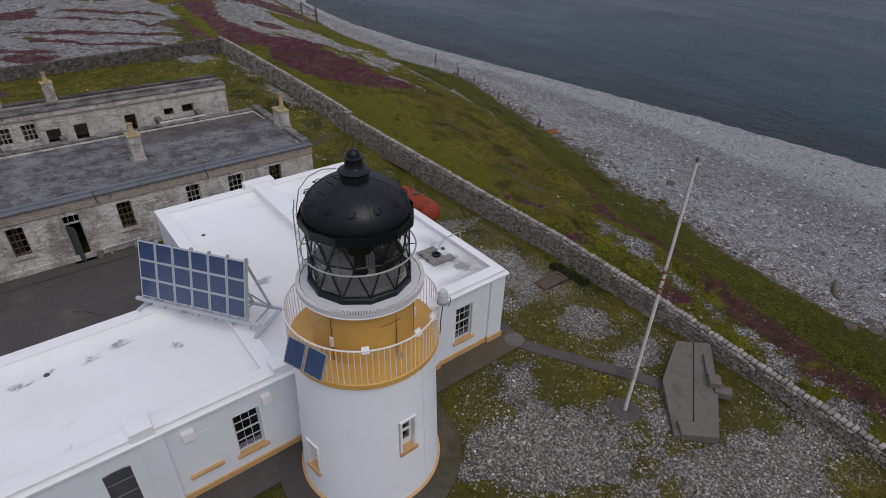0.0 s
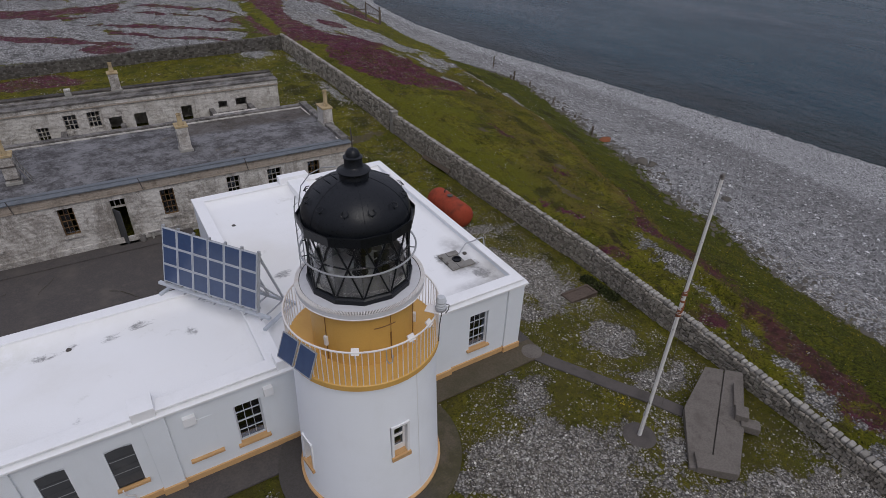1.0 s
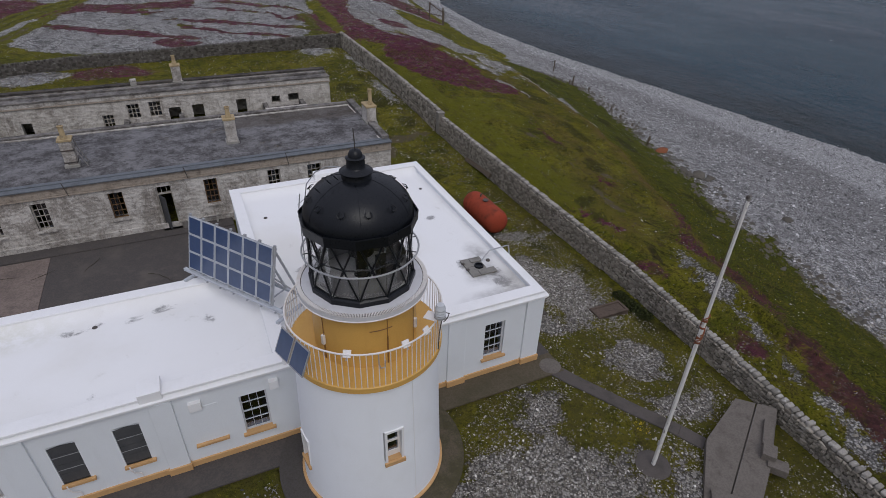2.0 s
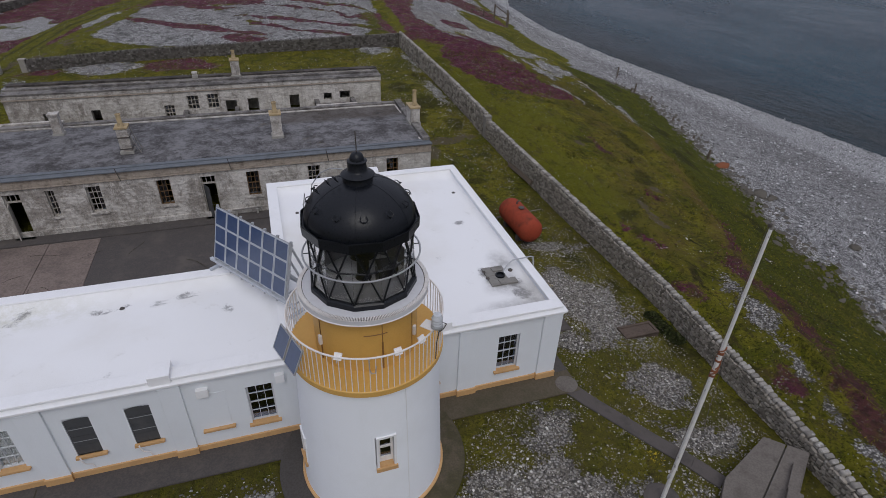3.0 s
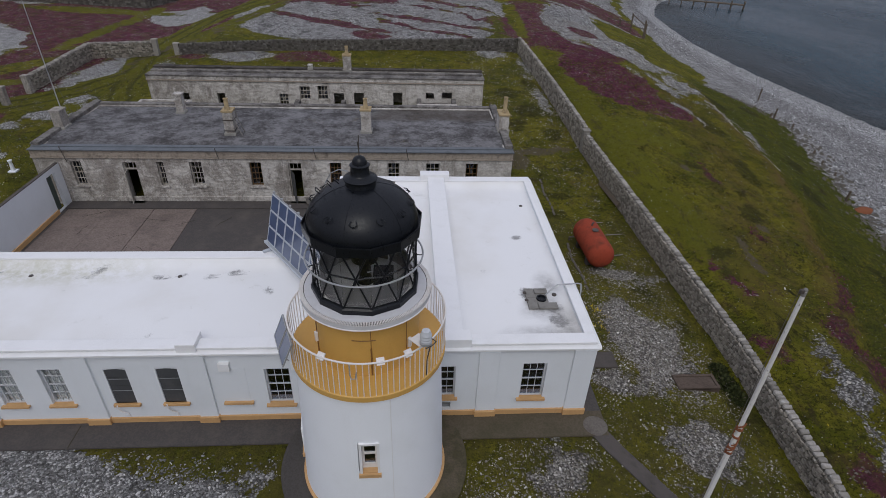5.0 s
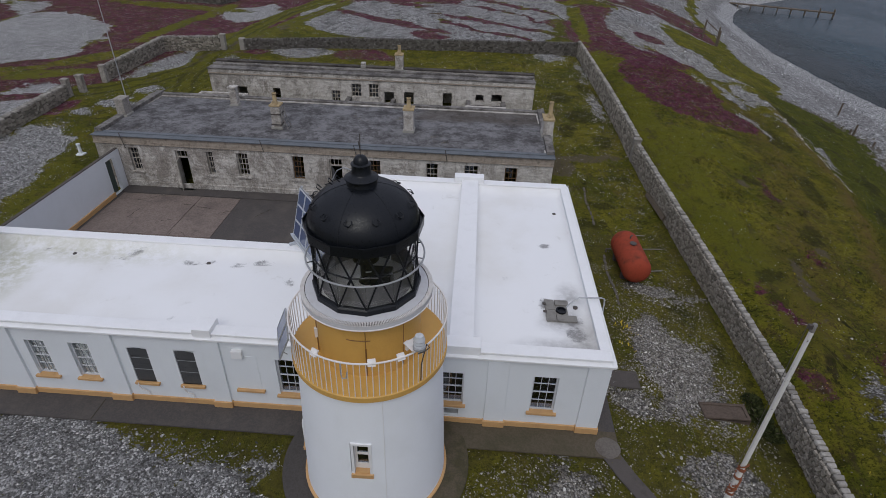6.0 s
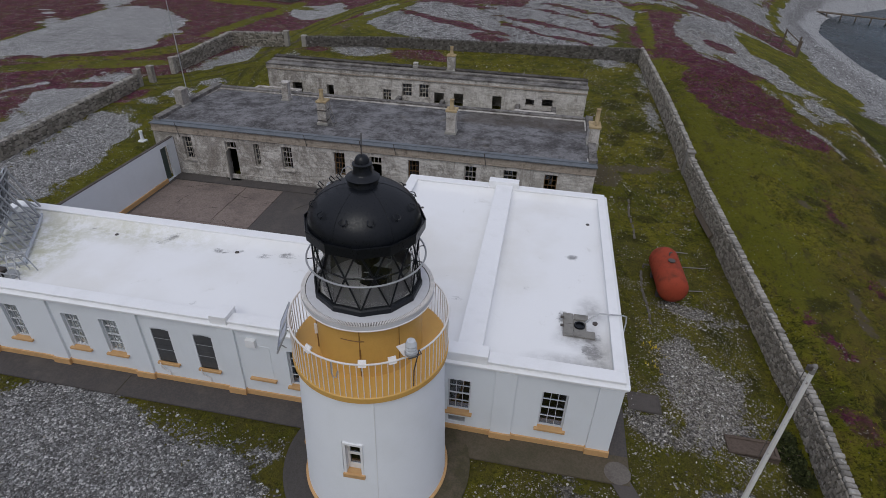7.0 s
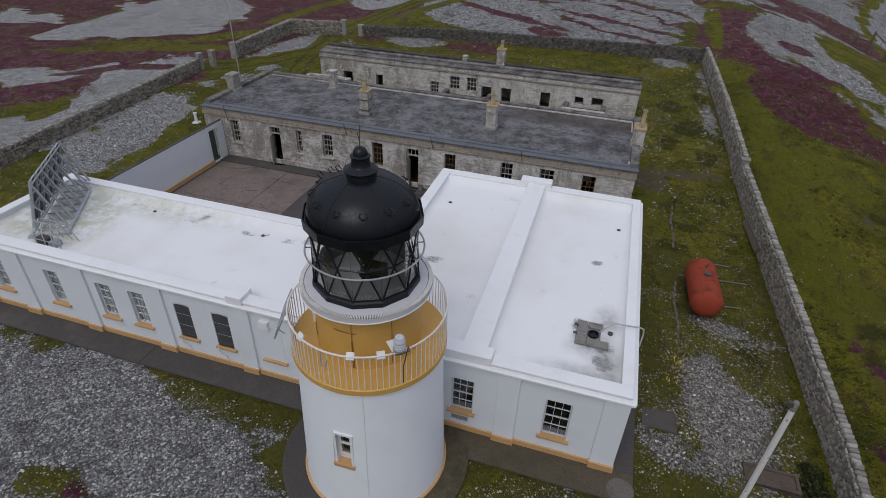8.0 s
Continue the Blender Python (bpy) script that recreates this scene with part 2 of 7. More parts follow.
WALL_STONE = stone_mat("boundary_wall_stone", (0.155, 0.139, 0.114), (0.38, 0.345, 0.288), (0.50, 0.48, 0.43))
DARK_RUBBLE = stone_mat("dark_rubble_stone", (0.060, 0.055, 0.048), (0.175, 0.162, 0.146), (0.44, 0.43, 0.40))
COPING_STONE = stone_mat("coping_stone", (0.20, 0.187, 0.165), (0.40, 0.375, 0.335), (0.52, 0.51, 0.47))
MORTAR = painted("earth_mortar", (0.125, 0.114, 0.096), (0.065, 0.06, 0.05), 0.6, 0.95, 2.0, 20, (1, 1, 1), 0.02)


def pebble_mat(name, tones):
    n = Nodes(name)
    isl = n.t.nodes.new("ShaderNodeNewGeometry").outputs["Random Per Island"]
    ramp = n.node("ShaderNodeValToRGB", Fac=isl)
    e = ramp.color_ramp.elements
    e[0].position, e[0].color = 0.0, (*tones[0], 1)
    e[1].position, e[1].color = 1.0, (*tones[-1], 1)
    for p, c in zip((0.35, 0.68, 0.90), tones[1:-1]):
        x = e.new(p)
        x.color = (*c, 1)
    col = n.mix(n.span(n.noise(14, 3), 0.4, 0.7, 0, 0.3), ramp.outputs["Color"], (0.16, 0.15, 0.13))
    return n.done(col, 0.85, n.noise(40, 2), 0.004, 0.0, 0.2)


PEBBLE = pebble_mat("shingle_stones", ((0.085, 0.074, 0.059), (0.17, 0.155, 0.130), (0.29, 0.270, 0.233), (0.44, 0.42, 0.378), (0.72, 0.70, 0.65)))
GREY_PEBBLE = pebble_mat("grey_shingle_stones", ((0.052, 0.051, 0.050), (0.115, 0.114, 0.112), (0.20, 0.198, 0.195), (0.33, 0.326, 0.320), (0.66, 0.65, 0.64)))
BEACH_PEBBLE = pebble_mat("pale_beach_stones", ((0.050, 0.050, 0.052), (0.14, 0.14, 0.142), (0.32, 0.318, 0.316), (0.56, 0.556, 0.55), (0.84, 0.835, 0.83)))
PALE_PEBBLE = pebble_mat("pale_field_stones", ((0.13, 0.114, 0.092), (0.20, 0.179, 0.148), (0.29, 0.265, 0.225), (0.41, 0.381, 0.333), (0.60, 0.572, 0.517)))


def ground_mat():
    """Rough grass, shingle and heather, by where each of them grows."""
    n = Nodes("coastal_turf_and_shingle")
    # grass: yellow-green sward, dark tussocks, brown thatch
    b = n.noise(1.9, 9, 0.82)
    c = n.noise(8, 7, 0.82)
    grass = n.mix(n.span(n.noise(0.28, 7, 0.68), 0.40, 0.60), (0.080, 0.084, 0.011), (0.165, 0.150, 0.016))
    grass = n.mix(n.span(n.noise(0.8, 8, 0.76), 0.50, 0.60, 0, 0.75), grass, (0.108, 0.112, 0.007))
    dry = n.span(n.noise(0.5, 10, 0.82), 0.54, 0.61)
    grass = n.mix(n.math("MULTIPLY", dry, 0.6), grass, (0.125, 0.086, 0.026))
    grass = n.mix(n.span(n.noise(3.4, 7, 0.82), 0.55, 0.63, 0, 0.7), grass, (0.215, 0.190, 0.030))
    grass = n.mix(n.span(b, 0.50, 0.60, 0, 0.75), grass, (0.022, 0.026, 0.006))
    # fine near-black mottles paint the small shadows between blades into the colour
    grass = n.mix(n.span(c, 0.51, 0.59, 0, 0.74), grass, (0.009, 0.011, 0.004))
    grass = n.mix(n.math("MULTIPLY", n.span(n.math("ADD", n.attr("lush"), n.math("MULTIPLY", n.math("SUBTRACT", n.noise(1.2, 7, 0.75), 0.5), 1.2)), 0.35, 0.8), n.span(c, 0.62, 0.48, 0.45, 0.85)), grass, (0.112, 0.112, 0.013))
    thatch = n.span(n.noise(0.7, 10, 0.82, (2.2, 0.8, 1)), 0.53, 0.59, 0.0, 0.62)
    grass = n.mix(thatch, grass, (0.060, 0.044, 0.022))
    grass = n.mix(n.math("MULTIPLY", n.attr("dun"), n.span(n.noise(1.1, 8, 0.8), 0.38, 0.62, 0.15, 0.85)), grass, (0.082, 0.073, 0.020))
    low = n.math("MULTIPLY", n.attr("lower"), n.span(n.noise(0.6, 8, 0.78), 0.34, 0.56, 0.35, 0.9))
    grass = n.mix(low, grass, n.mix(n.span(c, 0.40, 0.58), (0.085, 0.092, 0.010), (0.020, 0.026, 0.006)))
    brow = n.math("MULTIPLY", n.attr("brow"), n.span(n.noise(0.9, 8, 0.78), 0.36, 0.58, 0.2, 0.85))
    grass = n.mix(brow, grass, (0.120, 0.076, 0.030))
    mat = n.span(n.math("ADD", n.attr("mat"), n.math("MULTIPLY", n.math("SUBTRACT", n.noise(1.3, 9, 0.82), 0.5), 2.6)), 0.40, 0.85)
    grass = n.mix(n.math("MULTIPLY", mat, 0.72), grass, n.mix(n.span(c, 0.42, 0.58), (0.042, 0.040, 0.012), (0.014, 0.017, 0.006)))
    tussock = n.span(n.noise(0.42, 6, 0.72, (1.6, 0.8, 1), 0.6), 0.60, 0.68, 0.0, 0.8)
    grass = n.mix(n.math("MULTIPLY", tussock, n.attr("rank")), grass, n.mix(n.span(b, 0.42, 0.58), (0.040, 0.030, 0.016), (0.014, 0.017, 0.006)))
    # shingle: each stone has a tone of its own and a dark gap round it
    near = n.node("ShaderNodeSeparateColor", Color=n.cells(11.0))
    dist = n.cells(11.0, "Distance")
    far = n.node("ShaderNodeSeparateColor", Color=n.cells(2.3))
    earthy = n.attr("earthy")
    stones = n.mix(n.span(near.outputs["Red"], 0.1, 1.0), (0.195, 0.187, 0.180), (0.78, 0.765, 0.74))
    stones = n.mix(n.math("MULTIPLY", n.span(far.outputs["Green"], 0.62, 0.95, 0, 0.6), n.math("SUBTRACT", 1.0, earthy)), stones, (0.50, 0.50, 0.50))
    stones = n.mix(n.math("MULTIPLY", n.span(far.outputs["Green"], 0.42, 0.05, 0, 0.6), n.math("SUBTRACT", 1.0, n.math("MULTIPLY", earthy, 0.7))), stones, (0.065, 0.064, 0.066))
    stones = n.mix(n.span(n.noise(0.35, 9, 0.75, (1, 0.5, 1)), 0.48, 0.60, 0, 0.35), stones, (0.13, 0.128, 0.128))
    stones = n.mix(n.math("MULTIPLY", earthy, 0.55), stones, (0.150, 0.126, 0.094))
    lie = n.math("ADD", n.attr("wash"), n.math("MULTIPLY", n.math("SUBTRACT", n.noise(0.09, 7, 0.62, (1, 0.35, 1)), 0.5), 0.7))
    band = n.math("MULTIPLY", n.span(lie, 0.22, 0.36), n.span(lie, 0.66, 0.52))
    stones = n.mix(n.math("MULTIPLY", band, 0.42), stones, (0.125, 0.118, 0.115))
    stones = n.mix(n.span(n.attr("wash"), 0.0, 0.03, 0.0, 0.25), stones, n.mix(near.outputs["Green"], (0.22, 0.22, 0.23), (0.80, 0.80, 0.80)))
    stones = n.mix(n.span(lie, 0.50, 0.72, 0, 0.7), stones, n.mix(near.outputs["Blue"], (0.40, 0.40, 0.40), (0.86, 0.86, 0.86)))
    stones = n.mix(n.math("MULTIPLY", n.attr("bleached"), 0.45), stones, n.mix(near.outputs["Blue"], (0.36, 0.355, 0.35), (0.86, 0.85, 0.83)))
    stones = n.mix(n.span(dist, 0.36, 0.66, 0, 0.75), stones, (0.045, 0.042, 0.038))
    # heather, browner where it is out of flower
    heather = n.mix(n.span(n.noise(1.4, 8, 0.78), 0.42, 0.60), (0.056, 0.016, 0.027), (0.150, 0.038, 0.078))
    heather = n.mix(n.span(n.noise(0.5, 11, 0.84), 0.50, 0.57, 0, 0.75), heather, (0.078, 0.058, 0.024))
    heather = n.mix(n.span(c, 0.50, 0.62, 0, 0.5), heather, (0.022, 0.010, 0.012))
    heather = n.mix(n.math("MULTIPLY", n.span(near.outputs["Green"], 0.80, 0.90), n.span(n.noise(0.6, 8, 0.75), 0.44, 0.58, 0.0, 0.8)), heather, (0.36, 0.34, 0.30))
    russet = n.mix(n.span(b, 0.42, 0.60), (0.095, 0.040, 0.036), (0.042, 0.024, 0.019))
    heather = n.mix(n.math("MULTIPLY", n.attr("russet"), 0.85), heather, russet)
    # edges broken up
    fray = n.math("MULTIPLY", n.math("SUBTRACT", n.noise(0.9, 9, 0.74, None, 0.5), 0.5), 1.5)
    fray = n.math("ADD", fray, n.math("MULTIPLY", n.math("SUBTRACT", n.noise(0.23, 6, 0.62, None, 0.8), 0.5), 1.7))
    fray = n.math("ADD", fray, n.math("MULTIPLY", n.math("SUBTRACT", n.noise(6.5, 4, 0.7), 0.5), 0.5))
    thick = n.span(n.math("ADD", n.attr("shingle"), fray), 0.34, 0.74)
    keep = n.math("ADD", n.math("MULTIPLY", near.outputs["Blue"], 0.55), n.math("MULTIPLY", far.outputs["Blue"], 0.33))
    fs = n.math("GREATER_THAN", thick, n.math("ADD", keep, 0.06))
    gaps = n.span(n.noise(1.3, 9, 0.82), 0.53, 0.60, 0.0, 0.85)
    fh = n.math("MULTIPLY", n.span(n.math("ADD", n.attr("heather"), fray), 0.38, 0.64), n.math("SUBTRACT", 1.0, n.math("MULTIPLY", gaps, n.math("SUBTRACT", 1.0, n.math("MULTIPLY", n.attr("russet"), 0.7)))))
    speck = n.math("GREATER_THAN", n.math("MULTIPLY", n.attr("specks"), n.span(n.noise(0.7, 5, 0.7), 0.40, 0.66, 0.05, 0.34)), n.math("ADD", near.outputs["Blue"], n.math("MULTIPLY", n.span(dist, 0.28, 0.34), 2.0)))
    col = n.mix(fh, grass, heather)
    col = n.mix(n.math("MULTIPLY", n.span(n.attr("rut"), 0.25, 0.8), 0.7), col, (0.042, 0.040, 0.014))
    bare = n.span(n.math("ADD", n.attr("bare"), fray), 0.46, 0.66, 0.0, 0.8)
    col = n.mix(bare, col, (0.098, 0.079, 0.058))
    soil = n.math("MULTIPLY", n.math("MULTIPLY", thick, earthy), 0.8)
    col = n.mix(n.math("MULTIPLY", soil, n.span(n.noise(2.5, 6, 0.75), 0.40, 0.58)), col, (0.072, 0.058, 0.045))
    col = n.mix(n.math("MAXIMUM", fs, speck), col, stones)
    rel = n.math("ADD", n.math("MULTIPLY", b, 1.4), n.math("MULTIPLY", c, 0.9))
    pit = n.math("MULTIPLY", n.math("MULTIPLY", dist, -1.2), fs)
    return n.done(col, 0.94, n.math("ADD", rel, pit), 0.09, 0.0, 0.08)


GROUND = ground_mat()


def water_mat():
    n = Nodes("grey_sea_water")
    wave = n.math("ADD", n.noise(1.1, 6, 0.65, (1, 0.4, 1), 0.4), n.math("MULTIPLY", n.noise(0.15, 4, 0.6, (1, 0.5, 1)), 2.2))
    col = n.mix(n.span(n.noise(0.02, 4, 0.6), 0.35, 0.65), (0.004, 0.024, 0.037), (0.007, 0.033, 0.047))
    col = n.mix(n.math("MULTIPLY", n.attr("inshore"), n.span(n.noise(0.12, 6, 0.7, (1, 0.4, 1)), 0.30, 0.6, 0.55, 1.0)), col, (0.006, 0.011, 0.010))
    n.b.inputs["IOR"].default_value = 1.33
    n.b.inputs["Specular IOR Level"].default_value = 0.165
    return n.done(col, n.span(n.noise(0.03, 4, 0.6, (1, 0.4, 1)), 0.35, 0.65, 0.12, 0.28), wave, 0.22)


WATER = water_mat()


def glass_mat(name, tint, rough=0.02, ior=1.45):
    n = Nodes(name)
    n.b.inputs["Transmission Weight"].default_value = 1.0
    n.b.inputs["IOR"].default_value = ior
    return n.done(tint, rough)


# the dark blue tint stands in for unlit rooms and reflected sky
GLASS = glass_mat("window_glass", (0.26, 0.31, 0.42), 0.02, 1.8)
CLEAR_GLASS = glass_mat("clear_window_glass", (0.86, 0.89, 0.91))
MESH_GREY = painted("grey_mesh_blind", (0.14, 0.14, 0.145), (0.08, 0.08, 0.08), 0.5, 0.6, 5.0, 60)
LANTERN_GLASS = glass_mat("lantern_glass", (1.0, 1.0, 1.0))


def cell_mat():
    n = Nodes("blue_solar_cell")
    # the paler noise paints a broken sky reflection into the cell colour
    c = n.mix(n.noise(5, 3), (0.018, 0.040, 0.110), (0.040, 0.075, 0.165))
    n.b.inputs["Coat Weight"].default_value = 0.6
    n.b.inputs["Coat Roughness"].default_value = 0.1
    return n.done(c, 0.3, n.noise(9, 2), 0.001)


CELL = cell_mat()


def leaf_mat(name, a, b):
    n = Nodes(name)
    isl = n.t.nodes.new("ShaderNodeNewGeometry").outputs["Random Per Island"]
    return n.done(n.mix(isl, a, b), 0.8, None, 0.01, 0.0, 0.1)


TUFT = leaf_mat("grass_blades", (0.020, 0.024, 0.005), (0.165, 0.145, 0.017))
HEATH = leaf_mat("heather_sprigs", (0.052, 0.017, 0.027), (0.185, 0.046, 0.098))
FLOWER = leaf_mat("yellow_ragwort_flowers", (0.45, 0.33, 0.02), (0.62, 0.48, 0.05))
RUSH = leaf_mat("rush_tussocks", (0.034, 0.038, 0.008), (0.120, 0.105, 0.026))
SHRUB = leaf_mat("dark_shrub_leaves", (0.018, 0.024, 0.009), (0.055, 0.062, 0.022))


# ---- mesh helpers ----
def finish(bm, mat, smooth=False):
    me = bpy.data.meshes.new("mesh")
    bmesh.ops.recalc_face_normals(bm, faces=bm.faces)
    bm.to_mesh(me)
    bm.free()
    if smooth:
        me.shade_smooth()
        me.set_sharp_from_angle(angle=radians(38))
    me.materials.append(mat)
    return me


def part(name, bm, mat, parent=None, label="", smooth=False):
    """One mesh object out of bm, in its parent's own coordinates."""
    ob = new(name, finish(bm, mat, smooth) if isinstance(bm, bmesh.types.BMesh) else bm)
    ob.data.name = name
    ob.parent = parent
    if label:
        ob["label"] = label
    return ob


def thing(name, m, label, category, group="", kind=""):
    ob = new(name)
    ob.empty_display_size = 0.2
    ob.matrix_basis = m
    return tagged(ob, label, category, group, kind)


def box(bm, x0, x1, y0, y1, z0, z1, m=None):
    vs = [bm.verts.new((x, y, z)) for x in (x0, x1) for y in (y0, y1) for z in (z0, z1)]
    for f in ((0, 1, 3, 2), (4, 6, 7, 5), (0, 4, 5, 1), (2, 3, 7, 6), (0, 2, 6, 4), (1, 5, 7, 3)):
        bm.faces.new([vs[i] for i in f])
    if m is not None:
        bmesh.ops.transform(bm, matrix=m, verts=vs)
    return vs


def boxed(x0, x1, y0, y1, z0, z1, bevel=0.0, m=None):
    bm = bmesh.new()
    box(bm, x0, x1, y0, y1, z0, z1, m)
    if bevel:
        bmesh.ops.bevel(bm, geom=bm.edges[:], offset=bevel, segments=2, affect="EDGES", profile=0.6)
    return bm


def prism(points, z0, z1, bevel=0.0):
    """An upright solid on a plan outline (counter-clockwise)."""
    bm = bmesh.new()
    lo = [bm.verts.new((x, y, z0)) for x, y in points]
    hi = [bm.verts.new((x, y, z1)) for x, y in points]
    k = len(points)
    bm.faces.new(hi)
    bm.faces.new(lo[::-1])
    for i in range(k):
        j = (i + 1) % k
        bm.faces.new((lo[i], lo[j], hi[j], hi[i]))
    if bevel:
        bmesh.ops.bevel(bm, geom=[e for e in bm.edges], offset=bevel, segments=2, affect="EDGES", profile=0.6)
    return bm


def lathe(bm, profile, seg=48, turn=0.0, close=False):
    """A turned shape from (radius, height) pairs."""
    rings = []
    for r, z in profile:
        if r < 1e-5:
            rings.append([bm.verts.new((0, 0, z))])
        else:
            rings.append([bm.verts.new((r * math.cos(turn + 2 * math.pi * i / seg), r * math.sin(turn + 2 * math.pi * i / seg), z)) for i in range(seg)])
    pairs = list(zip(rings, rings[1:]))
    if close:
        pairs.append((rings[-1], rings[0]))
    for a, b in pairs:
        for i in range(seg):
            j = (i + 1) % seg
            q = [a[i % len(a)], a[j % len(a)], b[j % len(b)], b[i % len(b)]]
            q = list(dict.fromkeys(q))
            if len(q) > 2:
                bm.faces.new(q)
    return bm


def tube(bm, pts, r, seg=8, r_end=None):
    """A round bar through the points."""
    pts = [Vector(p) for p in pts]
    rings = []
    up = None
    for i, p in enumerate(pts):
        d = (pts[min(i + 1, len(pts) - 1)] - pts[max(i - 1, 0)]).normalized()
        if up is None:
            up = d.orthogonal().normalized()
        up = (up - d * up.dot(d)).normalized()
        side = d.cross(up)
        k = r if r_end is None else r + (r_end - r) * i / (len(pts) - 1)
        rings.append([bm.verts.new(p + k * (math.cos(2 * math.pi * s / seg) * up + math.sin(2 * math.pi * s / seg) * side)) for s in range(seg)])
    for a, b in zip(rings, rings[1:]):
        for s in range(seg):
            bm.faces.new((a[s], a[(s + 1) % seg], b[(s + 1) % seg], b[s]))
    bm.faces.new(rings[0][::-1])
    bm.faces.new(rings[-1])
    return bm


def ring_pts(r, z, n=72):
    return [(r * math.cos(2 * math.pi * i / n), r * math.sin(2 * math.pi * i / n), z) for i in range(n + 1)]


def opened(x0, x1, y0, y1, z0, z1, holes):
    """A wall along x with openings (x0, x1, z0, z1) cut through it."""
    xs = sorted({x0, x1, *(v for h in holes for v in h[:2])})
    zs = sorted({z0, z1, *(v for h in holes for v in h[2:4])})
    bm = bmesh.new()
    made = {}

    def v(x, y, z):
        k = (round(x, 4), round(y, 4), round(z, 4))
        if k not in made:
            made[k] = bm.verts.new(k)
        return made[k]

    def full(i, j):
        if not (0 <= i < len(xs) - 1 and 0 <= j < len(zs) - 1):
            return False
        cx, cz = (xs[i] + xs[i + 1]) / 2, (zs[j] + zs[j + 1]) / 2
        return not any(h[0] < cx < h[1] and h[2] < cz < h[3] for h in holes)

    for i in range(len(xs) - 1):
        for j in range(len(zs) - 1):
            if not full(i, j):
                continue
            a, b, c, d = xs[i], xs[i + 1], zs[j], zs[j + 1]
            bm.faces.new((v(a, y0, c), v(b, y0, c), v(b, y0, d), v(a, y0, d)))
            bm.faces.new((v(a, y1, c), v(a, y1, d), v(b, y1, d), v(b, y1, c)))
            for ok, q in ((full(i - 1, j), ((a, y0, c), (a, y0, d), (a, y1, d), (a, y1, c))), (full(i + 1, j), ((b, y0, c), (b, y1, c), (b, y1, d), (b, y0, d))),
                          (full(i, j - 1), ((a, y0, c), (a, y1, c), (b, y1, c), (b, y0, c))), (full(i, j + 1), ((a, y0, d), (b, y0, d), (b, y1, d), (a, y1, d)))):
                if not ok:
                    bm.faces.new([v(*p) for p in q])
    return bm


def opened_y(y0, y1, x0, x1, z0, z1, holes):
    """The same for a wall along y."""
    bm = opened(y0, y1, x0, x1, z0, z1, holes)
    for q in bm.verts:
        q.co = (q.co.y, q.co.x, q.co.z)
    return bm


def smoothstep(a, b, v):
    t = np.clip((v - a) / (b - a), 0, 1)
    return t * t * (3 - 2 * t)


# ---- the lie of the land ----
EDGE_Y = (-60, -10, -4, 1.4, 6, 11, 15, 20, 26, 33, 40, 46, 52, 58, 70, 86, 108, 130, 200)
EDGE_X = (27, 28, 28.6, 30, 31.5, 33.2, 35, 36.8, 39, 41.5, 44, 45.2, 44.5, 42.5, 44.5, 45.5, 48.5, 53, 80)
SHORE_Y = (-60, 2, 19, 35, 48, 62, 80, 105, 118, 136, 150, 160, 200)
SHORE_X = (72, 71, 70, 68, 66.5, 64.5, 62.3, 61.5, 63, 65.5, 71, 77, 120)
SEA = -9.0
# the lip of a low terrace that runs down the bank
LIP_Y = (-60, -12, -9, -5, -2, 1.2, 4, 10.6, 14.5, 20, 26, 30, 35, 40, 48, 60, 200)
LIP_X = (15.5, 17.3, 17.8, 18.9, 19.9, 20.7, 22, 25.5, 27, 29.6, 31.4, 31.9, 32.2, 32.8, 34, 36, 60)


def height(x, y):
    """Level foreland that rises inland and drops over a grass bank to the beach."""
    x, y = np.asarray(x, float), np.asarray(y, float)
    inland = np.minimum(0.032 * np.maximum(0, np.sqrt((y - 14) ** 2 + 16) * 0.5 + (y - 14) * 0.5 - 0.5), 2.2)
    inland = inland + 0.5 * smoothstep(21, 33, y) * (1 - smoothstep(13.2, 15.4, x)) * smoothstep(-25, -20, x)
    level = inland - 0.09 * np.clip(x - 9, 0, 6.5) * (1 - smoothstep(8, 30, y))
    ex, sx = np.interp(y, EDGE_Y, EDGE_X), np.interp(y, SHORE_Y, SHORE_X)
    ez = -3.6 - 1.6 * smoothstep(-10, 40, y)
    z0 = level + 0.35 * smoothstep(15.6, 18, x)
    bank = z0 + (ez - z0) * np.clip((x - 19.5) / (ex - 19.5), 0, 1) ** 1.35
    lip = np.interp(y, LIP_Y, LIP_X)
    bank = bank + 0.4 * (smoothstep(lip - 3.0, lip - 0.4, x) - smoothstep(lip - 0.3, lip + 0.9, x)) * (1 - smoothstep(48, 60, y))
    beach = ez + (SEA - ez) * np.clip((x - ex) / (sx - ex), 0, 4)
    return np.where(x < ex, np.where(x > 19.5, bank, z0), np.maximum(beach, -14))


def blobs(x, y, rows, soft=1.6):
    """0.5 on the rim of the ellipses (centre, half axes, turn), more inside, less outside."""
    best = np.full(x.shape, -0.5)
    for cx, cy, rx, ry, turn in rows:
        c, s = math.cos(radians(turn)), math.sin(radians(turn))
        u, v = (x - cx) * c + (y - cy) * s, -(x - cx) * s + (y - cy) * c
        d = np.sqrt((u / rx) ** 2 + (v / ry) ** 2)
        best = np.maximum(best, np.clip((1 - d) * min(rx, ry) / soft, -0.5, 0.5))
    return best + 0.5


